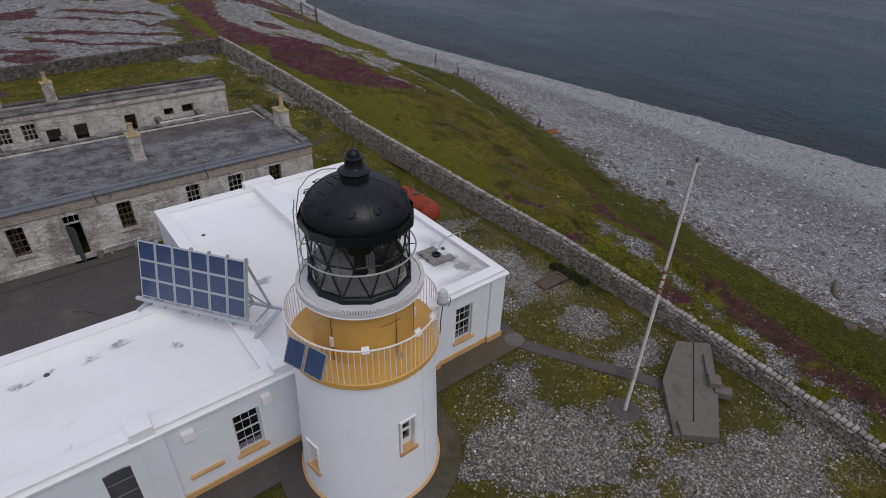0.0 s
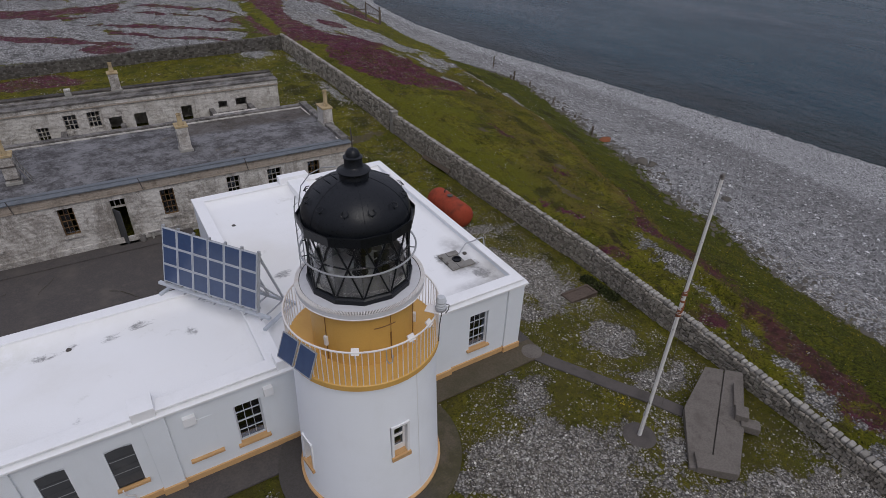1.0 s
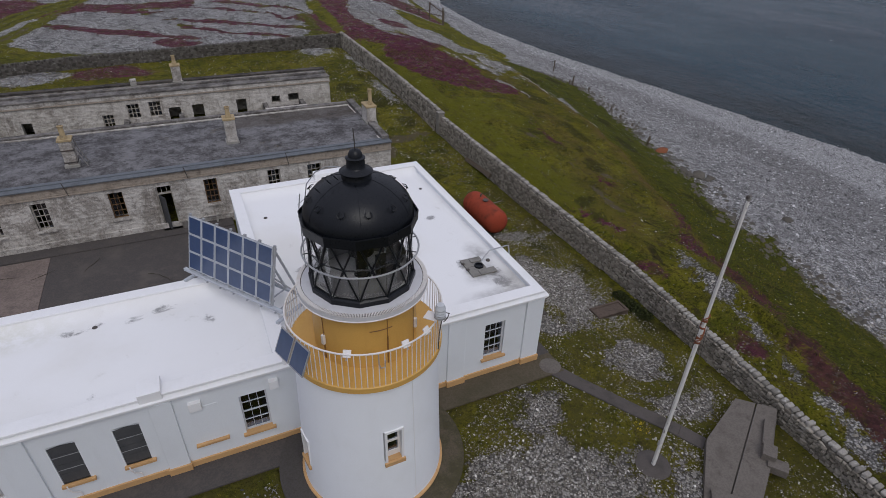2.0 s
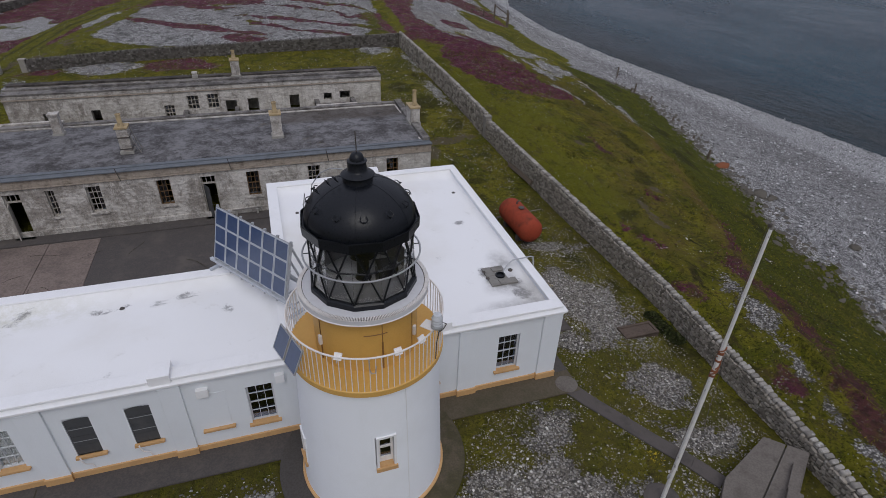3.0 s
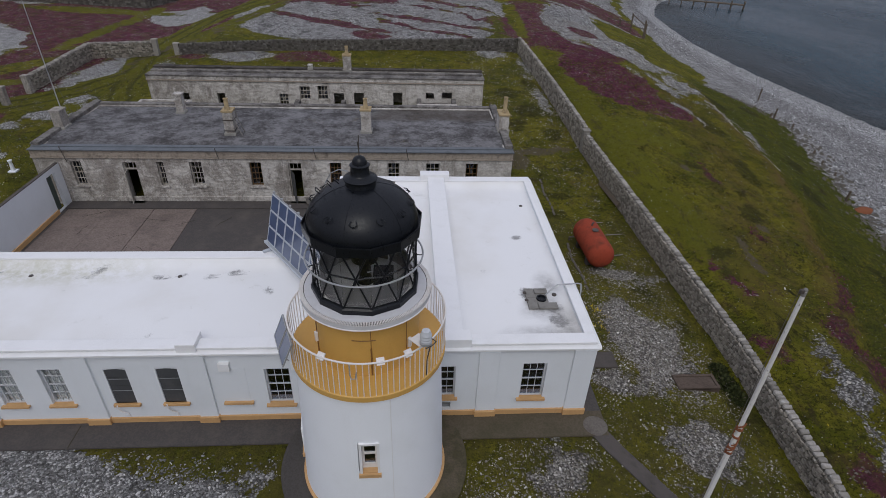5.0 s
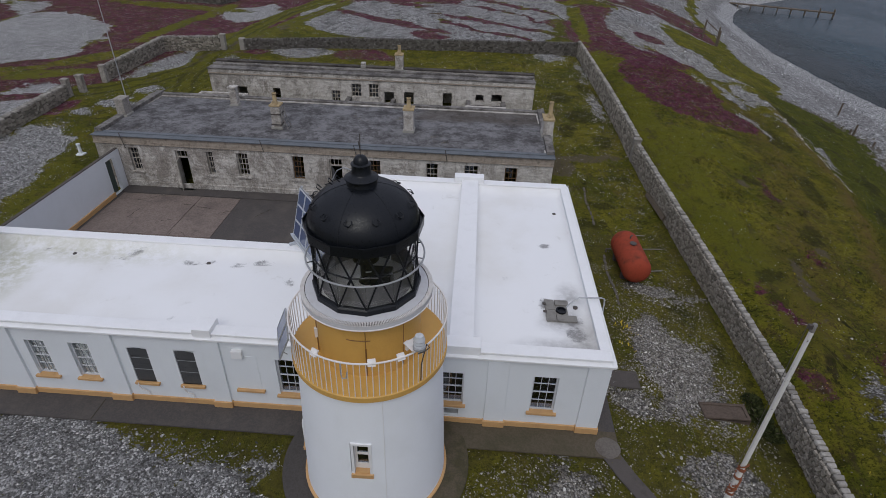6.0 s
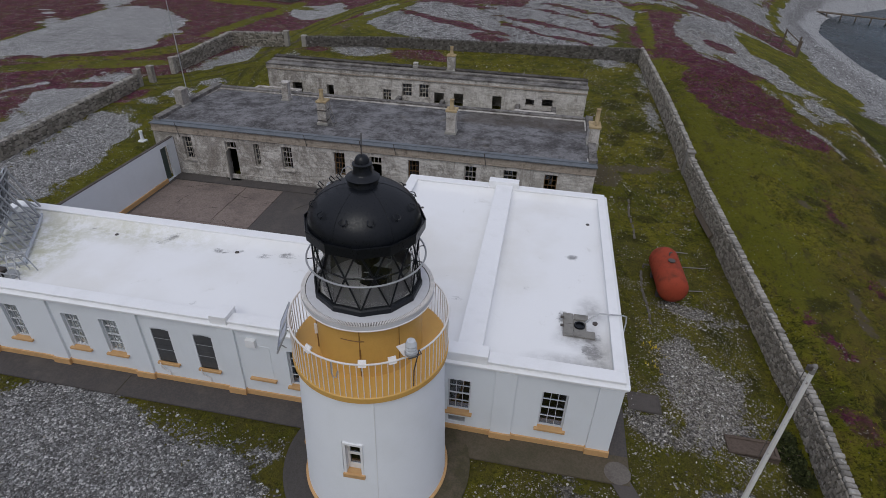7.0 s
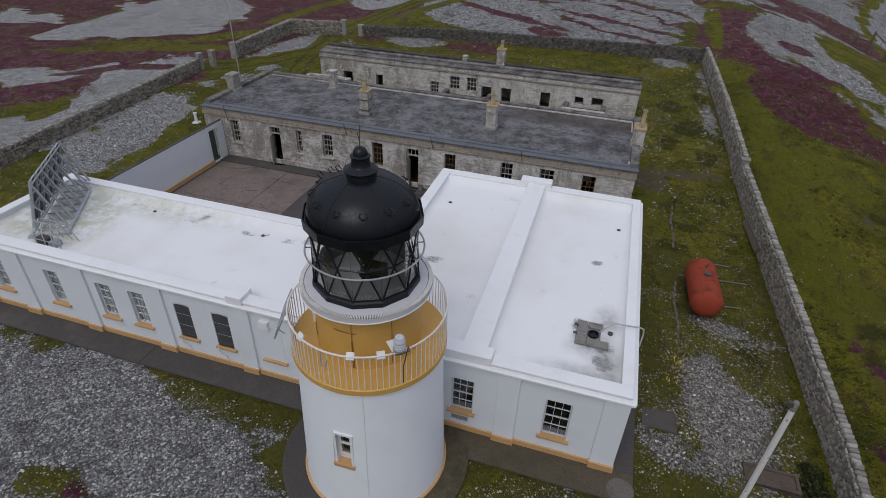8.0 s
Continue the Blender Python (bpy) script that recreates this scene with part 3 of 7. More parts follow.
SHINGLE_IN = ((-11.2, -6.7, 10.4, 5.6, 0), (-3.3, -2.05, 0.8, 0.32, 5), (-5.0, -3.5, 1.2, 0.6, -30), (-20, -5, 6, 4.2, 0), (5.7, -5.6, 2.9, 2.1, -28), (6.6, -2.6, 1.2, 0.7, 20), (12.2, -10.6, 3.6, 1.5, -10), (7.2, -9.8, 3.5, 1.6, 0), (12.0, -1.2, 1.4, 1.0, -10),
              (12.4, -4.2, 1.2, 0.65, -25), (9.6, -6.9, 0.5, 1.4, -30), (12.3, 4.0, 1.9, 2.9, 4), (12.5, 8.9, 1.7, 0.7, 15), (10.0, 1.9, 1.2, 0.8, 0), (15.0, -10.4, 1.0, 1.4, 0), (-26.6, 17.0, 2.7, 8.0, 12), (-27.4, 40.8, 1.5, 4.6, -14), (-22.3, 40.6, 0.6, 2.8, -10), (-27.8, 27.6, 1.0, 0.9, 0))
SHINGLE_YARD = ((-14.9, 45.2, 3.4, 2.0, 4), (13.3, 43, 0.7, 3.0, 0), (10.6, 47.6, 1.7, 1.6, 0), (-27, 31, 2, 1.2, 0), (13.5, 33, 0.4, 2.6, 0), (-5, 27.5, 12, 1.4, 0))
SHINGLE_OUT = ((-58, 52, 14, 8, 20), (29, 56.5, 4.2, 3.2, 0), (31.4, 45.5, 1.3, 3.6, -10), (31.2, 35, 0.7, 3.2, 0), (27.2, 60.5, 3, 3, 0), (25.4, 42.5, 0.35, 4.5, -12), (-33.2, 18, 3.3, 14.5, 2), (-42.5, 25.5, 5.0, 2.8, 20), (-52, 46.5, 15.5, 13.5, 28), (-26, 63, 4.4, 5.6, 20), (-4, 62, 17, 11, -12), (9, 74, 9, 9, 0), (25.5, 69, 4.6, 14, -10),
               (29.5, 62, 2.5, 9, 12), (30.5, 55, 2.4, 7, 4), (28.6, 44, 0.8, 4, 6), (28, 36, 0.5, 2.2, 12), (25.2, 66, 4.5, 10, -12), (-8, 83, 12, 6, 0), (-58, 75, 14, 8, 10), (-36, 72, 3.4, 2, 0), (18.9, -0.2, 0.26, 2.6, -14), (18.0, -4.4, 0.28, 2.4, -6), (17.3, -8.2, 0.26, 2.4, -8), (16.8, -3.2, 0.24, 0.9, -15), (19.7, 3.0, 0.18, 1.6, -14), (-62, 25, 12, 5, 0))
HEATHER = ((-2.3, 55.0, 2.9, 1.6, -25), (0.6, 60.6, 4.4, 0.75, -49), (6.0, 56.3, 4.2, 0.8, -28), (3.4, 71.4, 7.0, 0.7, -36), (10.8, 65.2, 4.4, 0.7, -48), (-6.5, -5.9, 0.7, 0.5, 0), (22.0, 41.5, 4.4, 9.8, 0), (25.0, 34.4, 2.6, 3.0, 0), (17.5, 65, 1.35, 12, -4), (25.8, 62.8, 2.4, 1.8, 40), (28, 88, 5.5, 3.0, 25), (17.7, 3.6, 0.5, 0.8, 0), (18.6, 9.9, 0.6, 0.9, 30), (19.0, 8.6, 0.7, 0.45, -30), (16.9, -2.0, 0.6, 1.0, 0), (20.0, -2.0, 0.85, 3.0, -14), (18.9, -6.5, 0.8, 3.0, -12), (17.8, -10.8, 0.7, 2.2, -8), (21.6, 3.4, 0.7, 3.4, -20), (24.4, 8.6, 0.5, 2.6, -28), (22.6, 13.5, 0.7, 0.9, 0), (23.5, 20.5, 0.5, 1.6, -10), (-46, 32, 13, 2.6, 14), (-36.5, 59.5, 8, 4.5, 14), (-8, 61.6, 11, 1.25, -32), (4.6, 62.3, 10.5, 1.0, -30), (8, 73.3, 9, 1.0, -36),
           (-8.4, 45.5, 3.1, 2.1, 9), (-19.6, 44.4, 2.0, 1.2, 0), (-30, 53, 6, 3, 20), (-12, 74, 10, 1.4, -25), (-37, 28, 6, 1.2, 25), (0, 91, 25, 2.5, -8), (-40, 85, 14, 5, 10))
HEATH_BASE = ((-52, 55, 26, 42, 0), (-42, 29, 13, 9, 10), (-24, 70, 8, 20, -10), (-4, 66, 17, 14, -10), (22, 63, 8, 15, 0))
GREEN = ((-28.6, 32.4, 3.0, 2.6, 0), (-33.8, 53, 1.3, 8, -8), (-31.6, 64, 1.5, 6, -6), (-38, 66.3, 12, 1.8, -8), (-22.9, 45, 1.2, 3.5, 10), (-34, 43, 9, 1.7, 48), (-42, 34.0, 9, 1.6, 30), (-36, 36, 7, 1.2, 28), (-25.5, 52, 1.3, 9, -18), (-20, 68, 1.0, 12, -16), (16.2, 68, 0.7, 16, -2), (-8.7, -6.1, 1.3, 0.7, 10), (13.0, -9.4, 0.7, 0.9, 30), (4.4, -2.6, 1.0, 0.8, 0), (8.3, -2.9, 1.2, 0.8, 20), (7.4, -8.9, 0.8, 0.5, 0), (-18.6, 61, 1.2, 18, -17), (-23.8, 38.5, 1.3, 8, 14), (16.4, 62, 0.9, 16, -4), (-30, 50, 8, 1.0, 24), (-42, 36.5, 8, 0.9, 22), (8.6, -4.4, 1.4, 0.8, 0), (-3.5, -2.75, 0.85, 0.3, -25))


MATS = ((13.9, 8.2, 0.5, 1.3, 6), (14.4, 5.3, 0.4, 1.0, 0), (12.9, 4.4, 0.3, 0.5, 0), (11.6, 17.2, 1.3, 0.6, 10), (12.9, 21.0, 1.0, 0.5, 0), (10.6, 15.2, 0.7, 0.8, 0), (12.2, 30.6, 1.3, 1.6, 20), (12.9, 26.6, 1.0, 1.1, 0), (10.6, 28.0, 0.8, 1.3, 0), (13.2, 37.5, 0.7, 2.2, 0), (10.8, 35.0, 1.0, 1.4, 0),
        (14.9, 0.6, 0.5, 1.8, 4), (22.3, 22.6, 1.1, 0.7, -10), (19.2, 10.9, 0.9, 1.0, 0), (18.8, 9.0, 0.8, 0.7, 0), (24.0, 16.5, 0.9, 1.6, -20), (27.5, 24.0, 1.0, 2.4, -10), (29.0, 33.0, 1.2, 2.6, 0), (33.6, 23.3, 0.9, 2.6, -15), (36.4, 30.5, 0.8, 2.6, -15), (31.0, 12.0, 0.8, 2.4, -20), (34.5, 43.0, 1.4, 2.4, 0), (40.0, 44.5, 1.0, 1.6, 0))
LUSH = ((17.6, 20, 1.6, 9, 3), (18.6, 14.5, 1.5, 3.5, 8), (19.5, 27.5, 2.6, 3.0, 0), (-34.0, 52, 0.9, 8, -8), (-31.6, 64, 1.0, 6, -6), (-36, 66.5, 10, 1.2, -8), (-24.5, 41, 1.7, 6, 10), (-26.6, 34, 1.9, 4, 30), (-22, 48.5, 1.0, 5, -20), (-19, 60, 1.1, 16, -17), (17.4, 30, 1.1, 16, 0), (16.9, 58, 0.9, 14, -2), (18.6, 14, 1.3, 10, 4), (-22.6, 15, 1.0, 6, 14), (9.6, 20, 0.8, 5, 0), (-36, 36, 9, 1.4, 28), (22, 27, 1.4, 3.5, 0), (24.5, -3, 1.1, 5, -10))


TRACKS = (((-21.3, 31.5), (-23.3, 37), (-24.2, 44.5), (-24.3, 50), (-23.8, 55), (-22, 63.5), (-18.5, 72), (-14, 80)), ((-31.5, 31), (-28.8, 33), (-26.5, 35.5), (-24.0, 40)))


def off_track(x, y):
    """How far a place lies from the middle of the nearest cart track."""
    best = np.full(x.shape, 99.0)
    for pts in TRACKS:
        for (ax, ay), (bx, by) in zip(pts, pts[1:]):
            k = np.clip(((x - ax) * (bx - ax) + (y - ay) * (by - ay)) / ((bx - ax) ** 2 + (by - ay) ** 2), 0, 1)
            best = np.minimum(best, np.hypot(x - ax - k * (bx - ax), y - ay - k * (by - ay)))
    return best


def axis_steps(lo, hi, fine_lo, fine_hi, fine, grow):
    """Grid lines: even where it is near, ever wider further out."""
    out = list(np.arange(fine_lo, fine_hi + 1e-6, fine))
    step, v = fine, fine_hi
    while v < hi:
        step *= grow
        v += step
        out.append(v)
    step, v = fine, fine_lo
    while v > lo:
        step *= grow
        v -= step
        out.insert(0, v)
    return np.array(out)


def rolls(x, y, scale, depth):
    return np.array([noise.fractal((a * scale, b * scale, 3.7), 0.9, 2.0, depth) for a, b in zip(x.ravel(), y.ravel())]).reshape(x.shape)


def make_ground():
    gx = axis_steps(-900, 190, -32, 30, 0.32, 1.045)
    gy = axis_steps(-160, 1500, -17, 56, 0.32, 1.045)
    X, Y = np.meshgrid(gx, gy)
    Z = height(X, Y)
    lump = rolls(X, Y, 0.35, 3)
    fine = rolls(X, Y, 1.7, 2)
    # trodden flat beside the buildings and in the yard
    near = (1 - smoothstep(0.5, 3.0, np.maximum(np.maximum(-20.5 - X, X - 9.5), np.maximum(-2.5 - Y, Y - 17))))
    rough = 1 - near
    outside = smoothstep(15.5, 18, X)
    beach = smoothstep(-1, 3, X - np.interp(Y, EDGE_Y, EDGE_X))
    Z = Z + rough * (lump * (0.07 + 0.10 * outside * (1 - beach)) + fine * (0.035 + 0.035 * outside)) - 0.035 * near
    Z = np.where(X > 120, np.minimum(Z, -13), Z)
    Z = Z - 0.3 * ((X > -19.0) & (X < 8.6) & (Y > -0.8) & (Y < 16.4))
    edge = np.interp(Y, EDGE_Y, EDGE_X) + 1.6 * rolls(Y * 0 + 5, Y, 0.16, 4) + 0.8 * fine
    # no patch has an even outline
    wx, wy = rolls(X, Y, 0.45, 4), rolls(X + 40, Y - 25, 0.45, 4)
    vx, vy = rolls(X, Y, 0.11, 5), rolls(X + 90, Y + 60, 0.11, 5)
    sh = blobs(X + 1.0 * wx, Y + 1.0 * wy, SHINGLE_IN, 1.6)
    for rows in (SHINGLE_YARD, SHINGLE_OUT):
        k = 3.2 * (np.abs(X - 5) > 25) + 0.8
        sh = np.maximum(sh, blobs(X + k * vx + 0.4 * wx, Y + k * vy + 0.4 * wy, rows))
    he = blobs(X + 1.3 * vx + 0.5 * wx, Y + 1.3 * vy + 0.5 * wy, HEATHER, 1.3)
    # beyond the mapped patches the same mosaic goes on
    far = np.maximum(smoothstep(76, 88, Y), smoothstep(-48, -66, X)) * (1 - smoothstep(-6, 0, X - np.interp(Y, EDGE_Y, EDGE_X)))
    U, V = X * 0.84 - Y * 0.54, X * 0.54 + Y * 0.84
    mosaic = rolls(U * 0.35, V, 0.075, 3)
    sh = np.where(far > 0.3, np.maximum(sh, np.clip(0.5 + mosaic * 1.6, 0, 1)), sh)
    he = np.where(far > 0.3, np.maximum(he, np.clip(0.62 - mosaic * 1.6, 0, 1) * (np.abs(mosaic) < 0.55)), he)
    gr = blobs(X, Y, GREEN, 1.0)
    sh = np.where((he > 0.5) & (X < 32), np.minimum(sh, 1 - he), sh)
    he = np.maximum(he, np.minimum(blobs(X, Y, HEATH_BASE, 2.5), 1.15 - sh))
    sh = np.minimum(sh, 1.25 - gr)
    he = np.minimum(he, 1.25 - gr)
    track = off_track(X + 0.25 * wx, Y + 0.25 * wy)
    verge = 1 - smoothstep(1.3, 2.1, track)
    sh = np.minimum(sh, 1 - verge)
    he = np.minimum(he, 1 - verge)
    sh = np.maximum(sh, np.clip(0.5 + (X - edge) * 0.5, 0, 1))
    sh = np.where(X > edge + 1, 1.6, sh)
    ny, nx = X.shape
    co = np.stack([X, Y, Z], -1).reshape(-1, 3)
    i = np.arange(ny * nx).reshape(ny, nx)
    quads = np.stack([i[:-1, :-1], i[:-1, 1:], i[1:, 1:], i[1:, :-1]], -1).reshape(-1, 4)
    me = bpy.data.meshes.new("ground")
    me.from_pydata(co.tolist(), [], quads.tolist())
    inside = (X < 15) & (Y < 16) & (X > -30)
    specks = np.where(inside, 1.0, np.where(X < 15, 0.6, 0.3)) * np.clip(rough + 0.3, 0, 1)
    bare = blobs(X, Y, ((11.6, 23.8, 3.6, 0.62, 10), (9.3, 22.4, 1.2, 1.5, 0), (21.0, 12, 0.25, 4, -10), (21.5, 21.6, 0.7, 0.5, 0), (23.5, 14.5, 0.5, 0.7, 0), (-24, 47, 0.4, 4, -20), (-18.6, 61, 0.3, 18, -17), (-21.5, 50, 0.25, 5, -20)), 1.0)
    wash = np.clip((X - edge) / (np.interp(Y, SHORE_Y, SHORE_X) - edge), 0, 1)
    russet = np.maximum(1 - smoothstep(2.5, 4, Y), smoothstep(20.5, 22, X) * (1 - smoothstep(22, 25, Y))) * smoothstep(17.0, 18.0, X) + 0.3 * smoothstep(25, 35, Y) + 0.25 * (X < -30)
    lip = np.interp(Y, LIP_Y, LIP_X)
    lower = smoothstep(lip + 0.2, lip + 1.4, X) * (X > 16) * (1 - smoothstep(50, 60, Y))
    brow = np.clip(1 - np.abs(X - lip + 0.2) / 1.3, 0, 1) * smoothstep(3, 8, Y) * (1 - smoothstep(40, 50, Y)) + 0.55 * np.clip(1 - np.abs(X - lip + 4.5) / 3.5, 0, 1) * (X > 18) * smoothstep(2, 8, Y) * (1 - smoothstep(40, 50, Y))
    mats = blobs(X + 0.5 * wx, Y + 0.5 * wy, MATS, 0.9)
    mats = np.maximum(mats, np.where((X < 15.2) & (X > -30), np.where(Y > 13, 0.42, 0.30), 0.12))
    for name, v in (("bleached", 1 - smoothstep(-26, -18, X)), ("lower", lower), ("brow", np.clip(brow, 0, 1)), ("mat", mats), ("russet", russet), ("lush", np.maximum(blobs(X, Y, LUSH, 1.2), verge)), ("rut", np.exp(-((track - 0.8) / 0.26) ** 2)), ("dun", np.where((X < 15.3) & (X > -20) & (Y < 15), 1.0, 0.25 * (X < 15))), ("rank", np.maximum(smoothstep(16.5, 19, X), 0.75 * smoothstep(13, 16, Y) * (X > 8) * (X < 15) * (Y < 50))), ("earthy", np.where((X < 15.3) & (X > 2) & (Y < 14), 1.0, np.where((X > -4) & (X <= 2) & (Y < 5), (X + 4) / 6, 0.55 * ((X > 15.3) & (X < 21) & (Y < 14))))), ("wash", wash), ("shingle", sh), ("heather", he), ("specks", specks), ("bare", bare)):
        a = me.attributes.new(name, "FLOAT", "POINT")
        a.data.foreach_set("value", np.ascontiguousarray(v.ravel(), dtype=np.float32))
    me.shade_smooth()
    me.materials.append(GROUND)
    ob = new("ground", me)
    tagged(ob, "rough coastal turf with grey shingle and purple heather", "ground", kind="structure")
    return X, Y, Z, sh, he


GX, GY, GZ, SH, HE = make_ground()


def sample(field, x, y):
    """The ground grid's value at a place."""
    i = np.clip(np.searchsorted(GY[:, 0], y) - 1, 0, GY.shape[0] - 2)
    j = np.clip(np.searchsorted(GX[0], x) - 1, 0, GX.shape[1] - 2)
    u = (x - GX[0, j]) / (GX[0, j + 1] - GX[0, j])
    v = (y - GY[i, 0]) / (GY[i + 1, 0] - GY[i, 0])
    return (field[i, j] * (1 - u) + field[i, j + 1] * u) * (1 - v) + (field[i + 1, j] * (1 - u) + field[i + 1, j + 1] * u) * v


def ground_z(x, y):
    return float(sample(GZ, x, y))


def make_sea():
    xs = np.concatenate([np.arange(30, 130, 2.5), (140, 170, 220, 300, 400, 700, 1200, 3200)])
    ys = np.concatenate([(-1500, -500, -200, -100), np.arange(-60, 190, 5.0), (210, 260, 340, 500, 800, 1500, 3200)])
    X, Y = np.meshgrid(xs, ys)
    i = np.arange(X.size).reshape(X.shape)
    quads = np.stack([i[:-1, :-1], i[:-1, 1:], i[1:, 1:], i[1:, :-1]], -1).reshape(-1, 4)
    me = bpy.data.meshes.new("water")
    me.from_pydata(np.stack([X, Y, np.full(X.shape, SEA)], -1).reshape(-1, 3).tolist(), [], quads.tolist())
    off = X - np.interp(Y, SHORE_Y, SHORE_X)
    # 1 at the shore, fading out to sea: the water's colour darkens with it
    inshore = 1 - smoothstep(2, 22, off)
    a = me.attributes.new("inshore", "FLOAT", "POINT")
    a.data.foreach_set("value", np.ascontiguousarray(inshore.ravel(), dtype=np.float32))
    me.materials.append(WATER)
    tagged(new("water", me), "calm grey-blue sea, darker along the shingle beach", "sea", kind="structure")


make_sea()

# ---- the white keepers' house ----
house = thing("keepers_house", Matrix.Identity(4), "white flat-roofed keepers' house with ochre plinth and sills", "house")
ROOF_Z, TOP = 3.12, 3.44

SASH = ((-17.2, -16.5, 0.95, 2.55), (-14.3, -13.6, 0.95, 2.57), (-11.75, -11.05, 0.95, 2.57), (-10.2, -9.5, 0.95, 2.57), (-2.98, -2.14, 0.78, 2.44), (2.7, 3.48, 0.92, 2.40), (5.8, 6.64, 0.82, 2.48))
SHUTTERED = ((-8.13, -7.43, 0.95, 2.54), (-6.48, -5.78, 0.95, 2.54))
VENT = (2.75, 3.35, 0.36, 0.66)
part("front_wall", opened(-18.4, 8.2, 0, 0.4, 0, TOP, SASH + SHUTTERED + (VENT,)), WHITE, house)
part("east_wall", boxed(7.92, 8.2, 0.4, 12.8, 0, TOP), WHITE, house)
part("back_wall", boxed(-1.6, 7.92, 12.4, 12.8, 0, TOP), WHITE, house)
part("yard_wall", opened_y(5.65, 12.4, -1.6, -1.2, 0, TOP, ((8.2, 9.0, 0.9, 2.4),)), WHITE, house)
part("wing_back_wall", boxed(-18.4, -1.2, 5.25, 5.65, 0, TOP), WHITE, house)
part("west_wall", boxed(-18.4, -18.0, 0.4, 5.25, 0, TOP), WHITE, house)
part("partition", boxed(-1.72, -1.2, 0.4, 5.25, 0, TOP + 0.02, 0.03), WHITE_TRIM, house)


MOULD = ((-10.15, 4.85, 0.3, 0.16, 30), (-7.7, 4.35, 0.4, 0.18, 0), (-6.9, 4.5, 0.2, 0.14, 40), (-5.8, 4.35, 0.35, 0.14, 10), (-13.0, 4.6, 0.3, 0.09, 0), (-4.9, 4.6, 0.4, 0.2, 0), (-6.9, 1.0, 0.12, 0.14, 0), (-2.6, 4.9, 0.3, 0.12, -40),
         (-10.6, 4.4, 0.5, 0.12, 0), (-13.8, 4.7, 0.3, 0.1, 30), (0.3, 5.2, 0.4, 0.25, 20), (2.3, 3.4, 0.25, 0.12, 0), (6.7, 7.2, 0.25, 0.2, 0), (7.3, 2.2, 0.35, 0.3, 20), (7.3, 1.5, 0.35, 0.4, 0),
         (6.4, 3.1, 0.3, 0.4, 0), (4.9, 4.6, 0.12, 0.12, 0), (-3.4, 3.4, 0.35, 0.16, -50))
SOOT_MARKS = ((6.95, 2.3, 0.55, 0.55, 0), (7.5, 1.2, 0.32, 0.9, 8), (6.9, 0.78, 0.9, 0.26, 0), (7.3, 3.6, 0.3, 0.5, 0), (6.6, 2.2, 0.3, 0.2, 30))
ALGAE = ((-15.0, 2.6, 1.3, 2.6, 0), (-16.4, 3.0, 1.6, 2.0, 0), (-12.6, 4.7, 1.6, 0.3, 0))


def roof_sheet(x0, x1, y0, y1):
    """Flat roof laid to a slight fall, with a fillet up to the parapet."""
    f, g = 0.16, 0.2
    xs = np.array([x0, *np.linspace(x0 + f, x1 - f, int((x1 - x0) / g)), x1])
    ys = np.array([y0, *np.linspace(y0 + f, y1 - f, int((y1 - y0) / g)), y1])
    X, Y = np.meshgrid(xs, ys)
    Z = ROOF_Z + 0.02 * rolls(X, Y, 0.5, 2)
    Z[0], Z[-1], Z[:, 0], Z[:, -1] = (ROOF_Z + 0.10,) * 4
    # the coating is dished up to the back parapet
    Z += 0.17 * smoothstep(y1 - 0.62, y1 - 0.05, Y) ** 1.5
    i = np.arange(X.size).reshape(X.shape)
    quads = np.stack([i[:-1, :-1], i[:-1, 1:], i[1:, 1:], i[1:, :-1]], -1).reshape(-1, 4)
    me = bpy.data.meshes.new("roof")
    me.from_pydata(np.stack([X, Y, Z], -1).reshape(-1, 3).tolist(), [], quads.tolist())
    for name, rows, soft in (("mould", MOULD, 0.35), ("algae", ALGAE, 1.6), ("soot", SOOT_MARKS, 0.7)):
        a = me.attributes.new(name, "FLOAT", "POINT")
        a.data.foreach_set("value", np.ascontiguousarray(np.clip(blobs(X, Y, rows, soft) * 1.3, 0, 1).ravel(), dtype=np.float32))
    me.shade_smooth()
    me.materials.append(ROOF_WHITE)
    return me


for a in ((-18.0, -1.72, 0.4, 5.25), (-1.2, 2.9, 0.4, 12.4), (3.7, 7.92, 0.4, 12.4)):
    part("ceiling", boxed(*a, ROOF_Z - 0.35, ROOF_Z - 0.12), WHITE, house)
part("wing_roof", roof_sheet(-18.0, -1.72, 0.4, 5.25), ROOF_WHITE, house, "white-coated flat roof with grey damp stains")
part("middle_roof", roof_sheet(-1.2, 2.9, 0.4, 12.4), ROOF_WHITE, house, "white-coated flat roof")
part("east_roof", roof_sheet(3.7, 7.92, 0.4, 12.4), ROOF_WHITE, house, "white-coated flat roof")
part("roof_ridge", boxed(2.88, 3.72, 0.35, 12.6, ROOF_Z - 0.3, 3.62, 0.04), WHITE_TRIM, house, "raised white party wall across the roof")
part("ridge_end", boxed(2.5, 4.0, 12.38, 12.86, 3.3, 3.78, 0.03), WHITE_TRIM, house)
part("raised_parapet", boxed(-1.5, 3.95, -0.07, 0.46, 3.3, 3.66, 0.025), WHITE_TRIM, house, "raised white parapet behind the tower")
part("parapet_block", boxed(-5.58, -4.96, -0.11, 0.58, 3.2, 3.64, 0.02), WHITE_TRIM, house)
